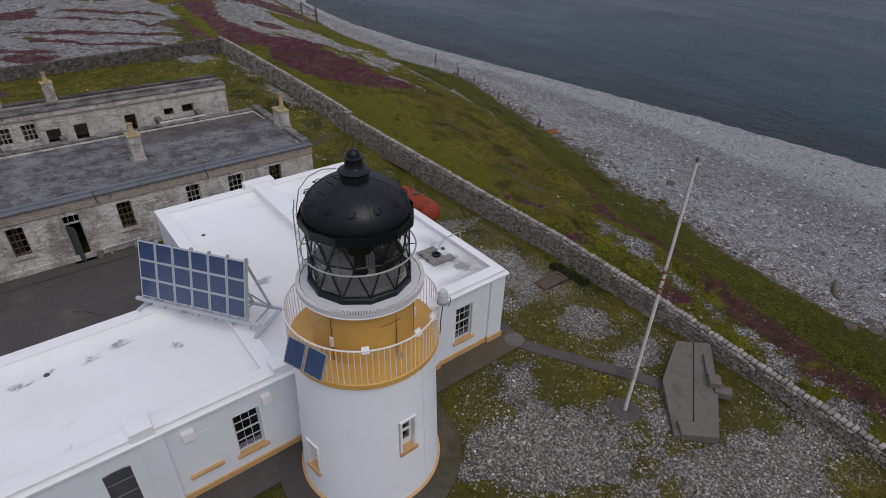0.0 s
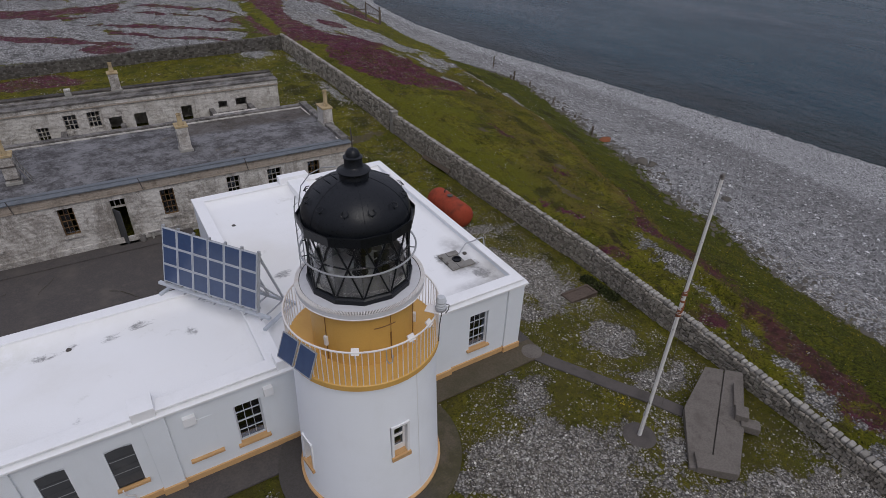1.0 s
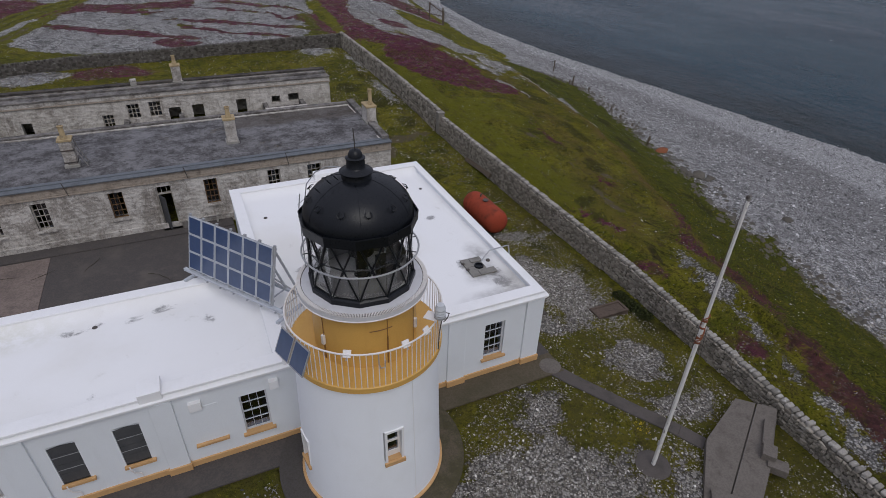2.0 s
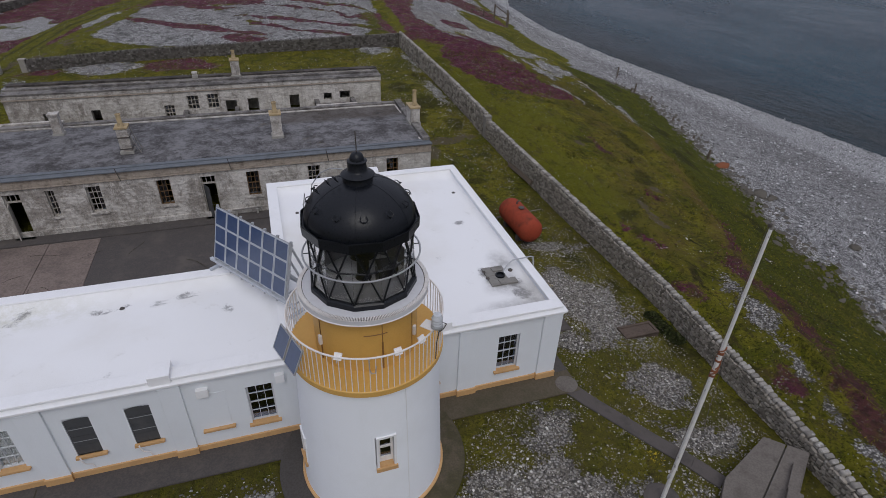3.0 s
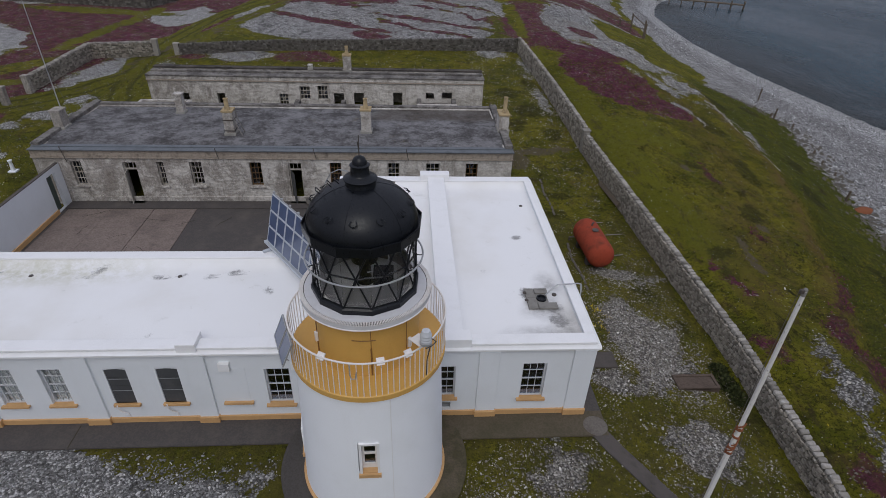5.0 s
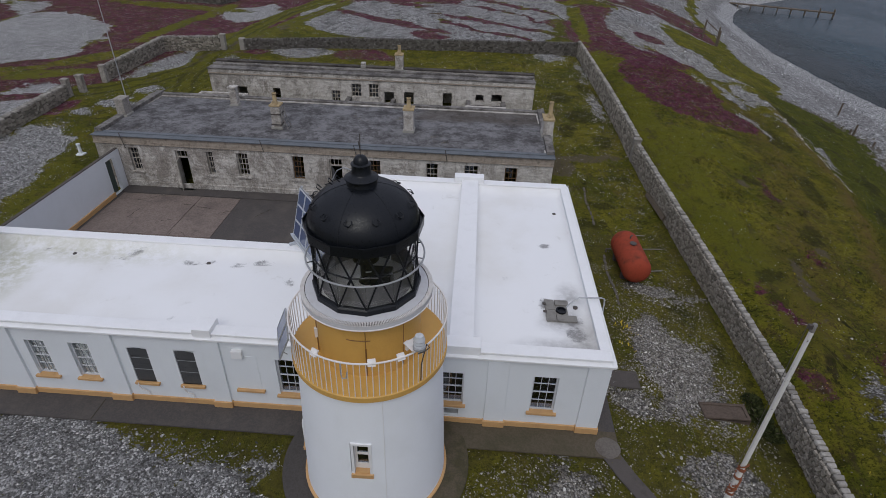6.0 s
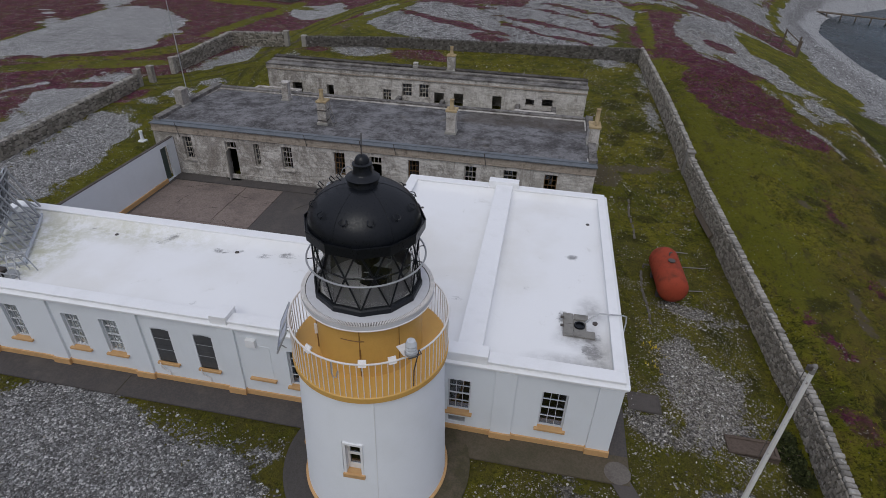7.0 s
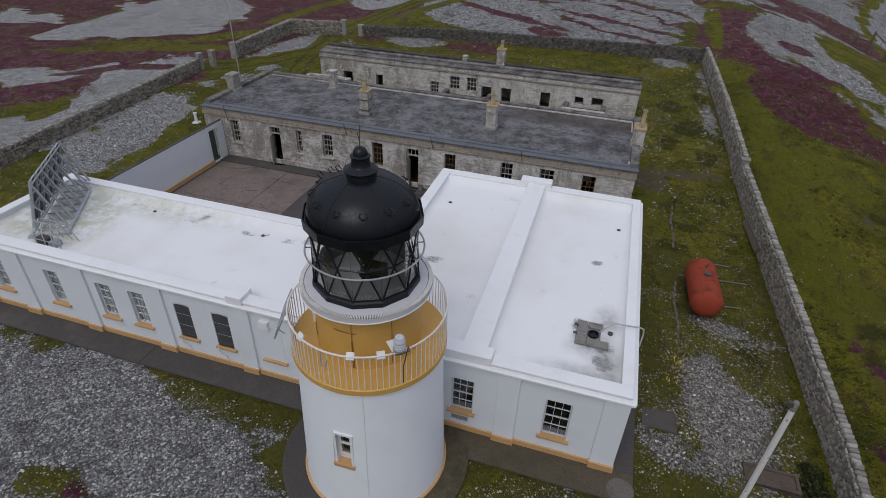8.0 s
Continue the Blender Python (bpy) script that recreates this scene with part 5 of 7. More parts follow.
part("lantern_blind", lathe(bmesh.new(), ((1.16, 7.36), (1.16, 7.98), (1.13, 7.98), (1.13, 7.36)), 48, 0, True), MESH_GREY, light, "grey lining behind the lower panes", True)
optic = part("optic", lathe(bmesh.new(), ((0.0, 7.36), (0.22, 7.36), (0.16, 7.5), (0.16, 7.95), (0.34, 8.05), (0.38, 8.4), (0.34, 8.75), (0.2, 8.85), (0.0, 8.86)), 28), BLACK_METAL, light, "dark optic on a pedestal", True)
part("optic_rail", tube(bmesh.new(), [(0.62 * math.cos(a), 0.62 * math.sin(a), 8.05) for a in np.linspace(-1.4, 0.4, 12)], 0.016, 6), GREY_METAL, optic)
part("equipment_cabinet", boxed(0.25, 0.75, -0.85, -0.35, 7.37, 8.1, 0.02), BLACK_METAL, optic, "black equipment cabinet")
part("handrail_ring", tube(bmesh.new(), ring_pts(1.49, 8.24), 0.024, 8), GREY_METAL, light, "grey handrail ring round the lantern", True)
for i in range(N):
    p = node_at(i + 0.5, RM, 8.24)
    q = node_at(i + 0.5, 1.49, 8.24)
    part("ring_bracket", tube(bmesh.new(), (p, q), 0.014, 6), BLACK_METAL, light)
# dome
part("eave", lathe(bmesh.new(), ((1.26, 9.00), (1.44, 8.975), (1.47, 8.99), (1.485, 9.24), (1.48, 9.262), (1.465, 9.262), (1.45, 9.17), (1.28, 9.17)), N, T0), BLACK_METAL, light, "black twelve-sided gutter eave")
prof = [(1.36, 9.14), (1.375, 9.17)] + [(1.37 * math.cos(a), 9.20 + 1.0 * math.sin(a)) for a in np.linspace(0.02, radians(75), 20)]
dome = part("dome", lathe(bmesh.new(), prof, 72), BLACK_METAL, light, "black-painted copper dome", True)
for i in range(6):
    a = T0 + 2 * math.pi * i / 6 + 0.1
    part("seam", tube(bmesh.new(), [(r * 1.002 * math.cos(a), r * 1.002 * math.sin(a), z + 0.002) for r, z in prof[2:]], 0.0055, 5), BLACK_METAL, dome)
for i in range(N):
    a = T0 + 2 * math.pi * (i + 0.5) / N
    bm = bmesh.new()
    m = Matrix.Rotation(a, 4, "Z") @ Matrix.Translation((1.15, 0, 9.75)) @ Matrix.Rotation(radians(20), 4, "Y") @ Matrix.Scale(0.82, 4)
    tube(bm, [m @ Vector(p) for p in ((-0.03, -0.07, 0.05), (0.10, -0.11, 0.04), (0.15, -0.05, 0), (0.12, 0, -0.02), (0.15, 0.05, 0), (0.10, 0.11, 0.04), (-0.03, 0.07, 0.05))], 0.013, 5)
    tube(bm, [m @ Vector(p) for p in ((0.05, 0.0, -0.2), (0.12, 0, -0.12), (0.13, 0, 0.0))], 0.012, 5)
    part("handhold", bm, BLACK_METAL, dome)
for rr, zz in ((0.98, 10.02), (0.70, 10.18), (0.52, 10.25)):
    m = Matrix.Rotation(radians(187), 4, "Z") @ Matrix.Translation((rr, 0, zz))
    part("handhold", tube(bmesh.new(), [m @ Vector(p) for p in ((-0.02, -0.08, -0.02), (0.07, -0.08, 0.08), (0.07, 0.08, 0.08), (-0.02, 0.08, -0.02))], 0.013, 5), BLACK_METAL, dome)
part("ventilator", lathe(bmesh.new(), ((0.40, 10.06), (0.365, 10.12), (0.355, 10.28), (0.395, 10.30), (0.405, 10.33), (0.36, 10.365), (0.25, 10.40), (0.222, 10.44), (0.218, 10.63), (0.235, 10.64), (0.235, 10.665), (0.175, 10.69), (0.165, 10.76), (0.12, 10.84), (0.06, 10.872), (0, 10.88)), 36), BLACK_METAL, light,
     "black ventilator on the dome", True)
bm = bmesh.new()
tube(bm, ((0, 0, 10.86), (0, 0, 11.0), (0.0, 0.05, 11.36)), 0.014, 5)
tube(bm, ((0, 0, 11.0), (-0.02, -0.06, 11.24)), 0.011, 5)
part("lightning_rod", bm, DARK_METAL, light)
# ladder that curves over the dome
lad = part("dome_ladder", tube(bmesh.new(), [Matrix.Rotation(radians(133), 4, "Z") @ Vector(p) for p in ((1.62, 0, 7.3), (1.60, 0, 9.1), (1.47, 0, 9.66), (1.18, 0, 10.04), (0.82, 0, 10.26), (0.45, 0, 10.33))], 0.014, 6), GREY_METAL, light, "grey ladder rails bent over the dome")
part("ladder_rail", tube(bmesh.new(), [Matrix.Rotation(radians(143), 4, "Z") @ Vector(p) for p in ((1.62, 0, 7.3), (1.60, 0, 9.1), (1.53, 0, 9.5))], 0.014, 6), GREY_METAL, lad)
for z in np.arange(7.5, 9.4, 0.24):
    part("rung", tube(bmesh.new(), [Matrix.Rotation(radians(a), 4, "Z") @ Vector((1.62, 0, z)) for a in (133, 143)], 0.009, 5), GREY_METAL, lad)

# what hangs on the gallery rail
for k, off in enumerate((-0.34, 0.34)):
    m = Matrix.Rotation(radians(200), 4, "Z") @ Matrix.Translation((2.30, off, 6.02)) @ Matrix.Rotation(radians(-24), 4, "Y")
    p = part("rail_solar_panel", boxed(0.0, 0.02, -0.29, 0.29, -0.345, 0.345, 0.003, m), CELL, light, "small blue solar panel on the railing")
    bm = bmesh.new()
    for a in ((-0.31, -0.285, -0.365, 0.365), (0.285, 0.31, -0.365, 0.365), (-0.285, 0.285, -0.365, -0.34), (-0.285, 0.285, 0.34, 0.365)):
        box(bm, -0.015, 0.028, *a, m)
    part("panel_frame", bm, GREY_METAL, p)
    bm = bmesh.new()
    tube(bm, (m @ Vector((0, 0, -0.3)), m @ Vector((-0.22, 0, -0.38))), 0.015, 5)
    tube(bm, (m @ Vector((0, 0, 0.3)), m @ Vector((-0.12, 0, 0.32))), 0.015, 5)
    part("panel_arm", bm, GREY_METAL, p)
m = Matrix.Rotation(radians(-47), 4, "Z") @ Matrix.Translation((2.26, 0, 6.64)) @ Matrix.Scale(1.12, 4)
lamp = part("emergency_lamp", lathe(bmesh.new(), ((0, 0.0), (0.14, 0.0), (0.14, 0.06), (0.10, 0.08), (0.0, 0.08)), 20), GREY_METAL, light, "small clear emergency lamp on a bracket")
lamp.matrix_local = m
part("lens", lathe(bmesh.new(), ((0.125, 0.08), (0.13, 0.10), (0.115, 0.13), (0.13, 0.17), (0.115, 0.21), (0.13, 0.25), (0.11, 0.30), (0.09, 0.36), (0.0, 0.38)), 24), painted("frosted_lamp_lens", (0.56, 0.58, 0.60), (0.34, 0.35, 0.36), 0.5, 0.25, 6.0), lamp, "ribbed clear lens", True)
part("lamp_core", lathe(bmesh.new(), ((0.03, 0.08), (0.03, 0.3), (0, 0.31)), 10), WHITE_METAL, lamp)
part("tray", boxed(-0.36, -0.02, -0.17, 0.13, -0.03, -0.015, 0.003), WHITE_METAL, lamp, "white tray")
part("bracket", tube(bmesh.new(), ((0.16, -0.16, 0.04), (0.18, 0, 0.03), (0.16, 0.16, 0.04), (0, 0.2, 0.0), (-0.05, 0.1, -0.6), (-0.06, 0.1, -1.1)), 0.014, 5), DARK_METAL, lamp)
for deg in (241, 282, 302):
    m = Matrix.Rotation(radians(deg), 4, "Z") @ Matrix.Translation((2.09, 0, 6.42)) @ Matrix.Rotation(radians(-38), 4, "Y")
    f = part("rail_light", boxed(-0.025, 0.03, -0.10, 0.10, -0.09, 0.10, 0.008, m), WHITE_METAL, light, "small white floodlight on the railing")
    part("flood_arm", tube(bmesh.new(), (m @ Vector((0, 0, -0.02)), m @ Vector((0.05, 0, -0.16))), 0.012, 5), GREY_METAL, f)
bm = bmesh.new()
m = Matrix.Rotation(radians(263), 4, "Z")
tube(bm, [m @ Vector(p) for p in ((2.16, -0.05, 6.42), (2.18, -0.05, 6.1), (2.2, 0.0, 5.98), (2.2, 0.09, 6.0), (2.18, 0.12, 6.2))], 0.015, 6)
part("rail_hook", bm, GREY_METAL, light)

# ---- paved ground round the house ----
tagged(part("pavement", boxed(2.6, 8.95, -1.1, 0.0, -0.2, 0.03, 0.01), MOSSY), "mossy brown walk along the white house", "walkway", kind="structure")
slab = boxed(-19.4, 2.594, -1.1, 0.0, -0.2, 0.03, 0.01)
front_walk = tagged(part("pavement", slab, TARMAC), "dark tarmac walk along the white house", "walkway", kind="structure")
part("joint", boxed(-9.52, -9.48, -1.09, -0.16, 0.02, 0.035, 0.003), MOSS, front_walk, "dark open joint across the walk")
tagged(part("pavement", boxed(8.2, 8.95, 0.004, 13.4, -0.3, 0.026, 0.01), TARMAC), "dark tarmac walk beside the white house", "walkway", kind="structure")
bm = lathe(bmesh.new(), ((0, 0.05), (2.95, 0.05), (3.05, 0.035), (3.05, -0.2), (0, -0.2)), 72)
bm.transform(Matrix.Translation((0.742, -1.809, 0)))
tagged(part("pavement", bm, APRON), "round mossy tarmac apron at the tower's foot", "walkway", kind="structure")


def ribbon(pts, w, lift, thick):
    """A path of even width that lies on the ground."""
    bm = bmesh.new()
    pts = [Vector((x, y, 0)) for x, y in pts]
    fine = []
    for a, b in zip(pts, pts[1:]):
        k = max(2, int((b - a).length / 0.4))
        fine += [a.lerp(b, i / k) for i in range(k)]
    fine.append(pts[-1])
    rows = []
    for i, p in enumerate(fine):
        d = (fine[min(i + 1, len(fine) - 1)] - fine[max(i - 1, 0)]).normalized()
        s = Vector((-d.y, d.x, 0)) * w / 2
        row = []
        for e, dz in ((s, lift), (s, -thick), (-s, -thick), (-s, lift)):
            q = p + e
            row.append(bm.verts.new((q.x, q.y, ground_z(q.x, q.y) + dz)))
        rows.append(row)
    for a, b in zip(rows, rows[1:]):
        for k in range(4):
            bm.faces.new((a[k], a[(k + 1) % 4], b[(k + 1) % 4], b[k]))
    bm.faces.new(rows[0])
    bm.faces.new(rows[-1][::-1])
    return bm


tagged(part("pavement", ribbon(((8.6, -0.9), (9.0, -1.7), (9.7, -2.8), (11.6, -5.9)), 0.62, 0.05, 0.2), CONCRETE), "narrow dark tarmac path through the shingle", "path", kind="structure")

# courtyard floor: pale bay of cracked slabs, dark tarmac bay
yard = tagged(part("pavement", boxed(-17.84, -1.6, 5.7, 16.5, -0.4, 0.02), TARMAC), "dark tarmac courtyard with a bay of cracked concrete slabs", "courtyard", kind="structure")
random.seed(4)
xs, ys = (-17.6, -15.2, -12.8, -10.4), (6.2, 8.6, 11.0, 13.4, 15.5)
for i in range(3):
    for j in range(4):
        e = 0.011
        part("slab", boxed(xs[i] + e, xs[i + 1] - e, ys[j] + e, ys[j + 1] - e, -0.1, 0.05 + random.uniform(-0.012, 0.012), 0.008), YARD, yard, "pinkish cracked concrete slab")

random.seed(9)
bm = bmesh.new()
for x, y, a, k in ((-14.6, 8.9, 0.5, 5), (-12.2, 11.4, -0.3, 6), (-15.8, 12.6, 1.1, 4), (-11.6, 7.6, 1.4, 4), (-13.4, 14.4, 0.15, 6), (-16.6, 7.4, 0.9, 4), (-15.2, 10.4, 0.05, 7), (-12.8, 9.6, 1.5, 6), (-11.0, 13.6, 0.7, 4), (-7.6, 9.0, 0.4, 5), (-6.0, 12.2, -0.2, 6), (-8.8, 13.4, 1.2, 4), (-4.4, 10.2, 0.9, 4), (-16.9, 10.9, -0.1, 3), (-14.0, 12.2, 0.8, 3), (-10.9, 9.4, 0.2, 4), (-16.4, 14.6, 0.05, 6)):
    pts = [Vector((x, y, 0.062))]
    for _ in range(k):
        a += random.uniform(-0.35, 0.35)
        pts.append(pts[-1] + Vector((math.cos(a), math.sin(a), 0)) * random.uniform(0.2, 0.4))
    for p, q in zip(pts, pts[1:]):
        s = Vector((-(q - p).y, (q - p).x, 0)).normalized() * random.uniform(0.006, 0.018)
        lo = [bm.verts.new(v) for v in (p - s, q - s * 0.7, q + s * 0.7, p + s)]
        hi = [bm.verts.new(v.co + Vector((0, 0, 0.005))) for v in lo]
        bm.faces.new(hi)
        for i in range(4):
            bm.faces.new((lo[i], lo[(i + 1) % 4], hi[(i + 1) % 4], hi[i]))
tagged(part("crack_moss", bm, MOSS, yard, "dark moss in the cracks"), kind="stuff")
part("kerb_strip", boxed(-17.8, -1.62, 15.55, 16.42, -0.1, 0.09, 0.02), TARMAC, yard, "raised dark strip along the cottages")

bucket = thing("bucket", Matrix.Translation((-4.05, 16.12, 0.09)), "pale battered bucket beside the cottage doorway", "bucket")
part("pail", lathe(bmesh.new(), ((0.0, 0.0), (0.12, 0.0), (0.15, 0.30), (0.16, 0.30), (0.14, 0.02), (0.0, 0.02)), 18), SCRAP, bucket, "", True)
part("handle", tube(bmesh.new(), [(0.155 * math.cos(a), 0.0, 0.29 + 0.13 * math.sin(a)) for a in np.linspace(0, math.pi, 9)], 0.008, 5), DARK_METAL, bucket)
rest = thing("wall_pipe", Matrix.Translation((-3.0, 16.2, 0.09)), "grey pipe on short props along the cottage wall", "pipe")
part("pipe", tube(bmesh.new(), ((-0.75, 0.0, 0.34), (0.85, 0.05, 0.36)), 0.05, 8), SCRAP, rest, "", True)
for x in (-0.55, 0.6):
    part("prop", boxed(x - 0.06, x + 0.06, -0.06, 0.08, 0.0, 0.3, 0.01), CONCRETE_PALE, rest)

# ---- courtyard side wall ----
cwall = thing("courtyard_wall", Matrix.Identity(4), "white courtyard wall with ochre plinth and a doorway", "wall")
part("wall", opened_y(5.65, 16.45, -18.02, -17.85, -0.05, 2.5, ((15.0, 15.85, 0.06, 2.2),)), WHITE, cwall)
part("plinth", boxed(-17.86, -17.78, 5.72, 15.0, 0, 0.28, 0.012), OCHRE_TRIM, cwall, "ochre plinth")
door = part("door", boxed(0, 0.8, -0.03, 0.03, 0.08, 2.15, 0.008, Matrix.Translation((-17.95, 15.02, 0)) @ Matrix.Rotation(radians(104), 4, "Z")), SHED_GREEN, cwall, "dark green door standing open")
part("handle", boxed(0.68, 0.72, -0.07, 0.07, 1.0, 1.12, 0.01, Matrix.Translation((-17.95, 15.02, 0)) @ Matrix.Rotation(radians(104), 4, "Z")), DARK_METAL, door)
part("coping", boxed(-18.03, -17.84, 5.7, 16.4, 2.5, 2.55, 0.02), CONCRETE, cwall, "dark slab coping")


# ---- the derelict cottage row ----
row = thing("derelict_cottage_row", Matrix.Identity(4), "long derelict cottage row with flaking whitewash and flat felt roof", "house")
OX0, OX1, OY0, OY1, OTOP = -19.2, 8.05, 16.5, 24.5, 3.3
OB_WIN = ((-17.25, -16.65), (-12.5, -12.12), (-10.68, -10.0), (-7.3, -6.63), (-2.7, -2.03), (0.67, 1.38), (2.92, 3.75), (5.3, 6.02))
OB_DOOR = ((-14.4, -13.66), (-5.08, -4.32))
holes = tuple((a, b, 1.06, 2.56) for a, b in OB_WIN) + tuple((a, b, 0.0, 2.52) for a, b in OB_DOOR)
part("front_wall", opened(OX0, OX1, OY0, OY0 + 0.5, -0.15, OTOP, holes), OLD_WALL, row)
part("back_wall", boxed(OX0, OX1, OY1 - 0.5, OY1, -0.15, OTOP), OLD_WALL, row)
part("east_gable", boxed(OX1 - 0.5, OX1, OY0 + 0.5, OY1 - 0.5, -0.15, OTOP), OLD_WALL, row)
part("west_gable", boxed(OX0, OX0 + 0.5, OY0 + 0.5, OY1 - 0.5, -0.15, OTOP), OLD_WALL, row)
bm = bmesh.new()
nx, ny = 40, 10
g = [[bm.verts.new((OX0 + 0.3 + (OX1 - OX0 - 0.6) * i / nx, OY0 + 0.1 + (OY1 - OY0 - 0.4) * j / ny, OTOP - 0.06 + 0.22 * math.sin(math.pi * min(1, j / ny * 1.15)) * 0.6 + 0.02 * noise.noise((i * 0.7, j * 0.9, 5)))) for i in range(nx + 1)] for j in range(ny + 1)]
for a, b in zip(g, g[1:]):
    for i in range(nx):
        bm.faces.new((a[i], a[i + 1], b[i + 1], b[i]))
part("roof", bm, OLD_ROOF, row, "flat grey felt roof with moss and pale patches", True)
part("roof_deck", boxed(OX0 + 0.4, OX1 - 0.4, OY0 + 0.4, OY1 - 0.4, OTOP - 0.35, OTOP - 0.1), DARK_INSIDE, row)
part("gutter", boxed(OX0 - 0.05, OX1 + 0.05, OY0 - 0.16, OY0 + 0.10, OTOP - 0.03, OTOP + 0.03, 0.015), GUTTER, row, "blue-grey lead gutter along the eave")
part("gutter_lip", boxed(OX0 - 0.05, OX1 + 0.05, OY0 + 0.30, OY0 + 0.38, OTOP - 0.03, OTOP + 0.06, 0.015), GUTTER, row)
part("gutter_bed", boxed(OX0 - 0.05, OX1 + 0.05, OY0 + 0.12, OY0 + 0.30, OTOP - 0.05, OTOP + 0.015), GUTTER, row)
part("lead_flashing", boxed(OX0 + 0.4, OX1 - 0.4, OY0 + 0.38, OY0 + 0.60, OTOP - 0.02, OTOP + 0.055, 0.01), GUTTER, row)
part("frieze", boxed(OX0 - 0.02, OX1 + 0.02, OY0 - 0.035, OY0 + 0.02, OTOP - 0.43, OTOP - 0.03, 0.01), BARE_STONE, row, "band of bare brown stone under the eave")
part("string_course", boxed(OX0 - 0.05, OX1 + 0.05, OY0 - 0.08, OY0 + 0.02, OTOP - 0.52, OTOP - 0.44, 0.015), BARE_STONE, row)
part("plinth", boxed(OX0, OX1, OY0 - 0.07, OY0 + 0.02, -0.15, 0.38, 0.02), OLD_WALL, row)
for x0, x1 in ((OX1 - 0.42, OX1 + 0.04), (OX0 - 0.04, OX0 + 0.42)):
    part("verge", boxed(x0, x1, OY0 + 0.35, OY1, OTOP - 0.05, OTOP + 0.24, 0.03), REAR_ROOF, row, "raised gable coping")
part("back_upstand", boxed(OX0, OX1, OY1 - 0.36, OY1 + 0.04, OTOP - 0.02, OTOP + 0.12, 0.03), REAR_ROOF, row, "grey raised parapet at the back")
for x, z in ((-17.3, 0.75), (-8.9, 0.5), (-3.4, 0.45), (1.9, 0.5)):
    part("gutter_hook", tube(bmesh.new(), ((x, OY0 - 0.13, OTOP - z), (x - 0.12, OY0 - 0.2, OTOP + 0.25)), 0.022, 5), DARK_METAL, row)
random.seed(11)
for k, (a, b) in enumerate(OB_WIN):
    wood = BROWN_WOOD if k in (3, 4, 7) else GREY_WOOD
    cols = 2 if b - a < 0.5 else 3
    gone = tuple((i, j) for i in range(cols) for j in range(4) if random.random() < 0.35)
    sash_window(row, a, b, 1.06, 2.56, OY0, cols, 4, wood, OLD_WALL, gone=gone, bar=0.028, deep=0.22)
for k, (a, b) in enumerate(OB_DOOR):
    d = part("door_frame", opened(a, b, OY0 + 0.15, OY0 + 0.27, 0.0, 2.52, ((a + 0.06, b - 0.06, -0.01, 2.02), (a + 0.06, b - 0.06, 2.09, 2.46))), GREY_WOOD, row)
    m = Matrix.Translation((a + 0.07, OY0 + 0.2, 0)) @ Matrix.Rotation(radians(-62 if k else -78), 4, "Z")
    part("door_leaf", boxed(0, 0.62, -0.025, 0.025, 0.06, 2.0, 0.006, m), GREY_WOOD if k == 0 else BOARD, d, "door hanging open")
    for i in (1, 2):
        x = a + (b - a) * i / 3
        part("fanlight_bar", boxed(x - 0.018, x + 0.018, OY0 + 0.19, OY0 + 0.23, 2.09, 2.46), GREY_WOOD, d)
    part("doorstep", boxed(a - 0.1, b + 0.1, OY0 - 0.35, OY0 + 0.1, -0.1, 0.09, 0.02), CONCRETE_PALE, d)


def chimney(name, m, w, d, h, pots, label, broken=False):
    c = thing(name, m, label, "chimney")
    part("shaft", boxed(-w / 2, w / 2, -d / 2, d / 2, -0.2, h, 0.03), OLD_WALL, c)
    part("skirt", boxed(-w / 2 - 0.06, w / 2 + 0.06, -d / 2 - 0.06, d / 2 + 0.06, -0.2, 0.2, 0.03), CONCRETE_PALE, c)
    part("cap", boxed(-w / 2 - 0.045, w / 2 + 0.045, -d / 2 - 0.045, d / 2 + 0.045, h, h + 0.11, 0.02), OLD_WALL if broken else BUFF, c)
    for x, y, t in pots:
        p = lathe(bmesh.new(), ((0.0, h + 0.1), (0.17, h + 0.11), (0.165, h + 0.25), (0.13, h + 0.3), (0.12, h + t), (0.145, h + t + 0.03), (0.145, h + t + 0.08), (0.10, h + t + 0.09), (0.10, h + t - 0.1), (0, h + t - 0.1)), 16)
        p.transform(Matrix.Translation((x, y, 0)))
        part("pot", p, BUFF, c, "buff clay chimney pot", True)
    return c


chimney("chimney", Matrix.Translation((-18.92, 19.7, OTOP)), 0.55, 0.75, 1.1, (), "squat flaking chimney stack on the gable", True)
c = chimney("chimney", Matrix.Translation((-8.75, 19.0, OTOP)), 0.58, 0.66, 1.45, ((0, -0.1, 0.7),), "flaking chimney stack with a buff pot and iron braces")
for y in (-0.34, 0.28):
    part("brace", tube(bmesh.new(), ((0.33, y, 1.4), (0.40, y, 0.9), (0.72, y, 0.02)), 0.03, 6), SCRAP, c, "leaning iron ladder rail")
for k in range(5):
    x = 0.68 - 0.075 * k
    part("brace", tube(bmesh.new(), ((x, -0.34, 0.12 + 0.2 * k), (x, 0.28, 0.12 + 0.2 * k)), 0.02, 5), SCRAP, c)
for zz in (0.3, 0.95):
    part("strap", boxed(-0.32, 0.32, -0.36, 0.36, zz, zz + 0.06, 0.008), DARK_METAL, c, "rusty iron strap")
chimney("chimney", Matrix.Translation((-0.68, 19.5, OTOP)), 0.60, 0.68, 1.45, ((0, -0.1, 0.65),), "flaking chimney stack with a buff pot")
chimney("chimney", Matrix.Translation((7.9, 20.1, OTOP)), 0.62, 1.05, 1.1, ((0.06, -0.1, 1.0),), "tall chimney stack with a buff pot on the gable")
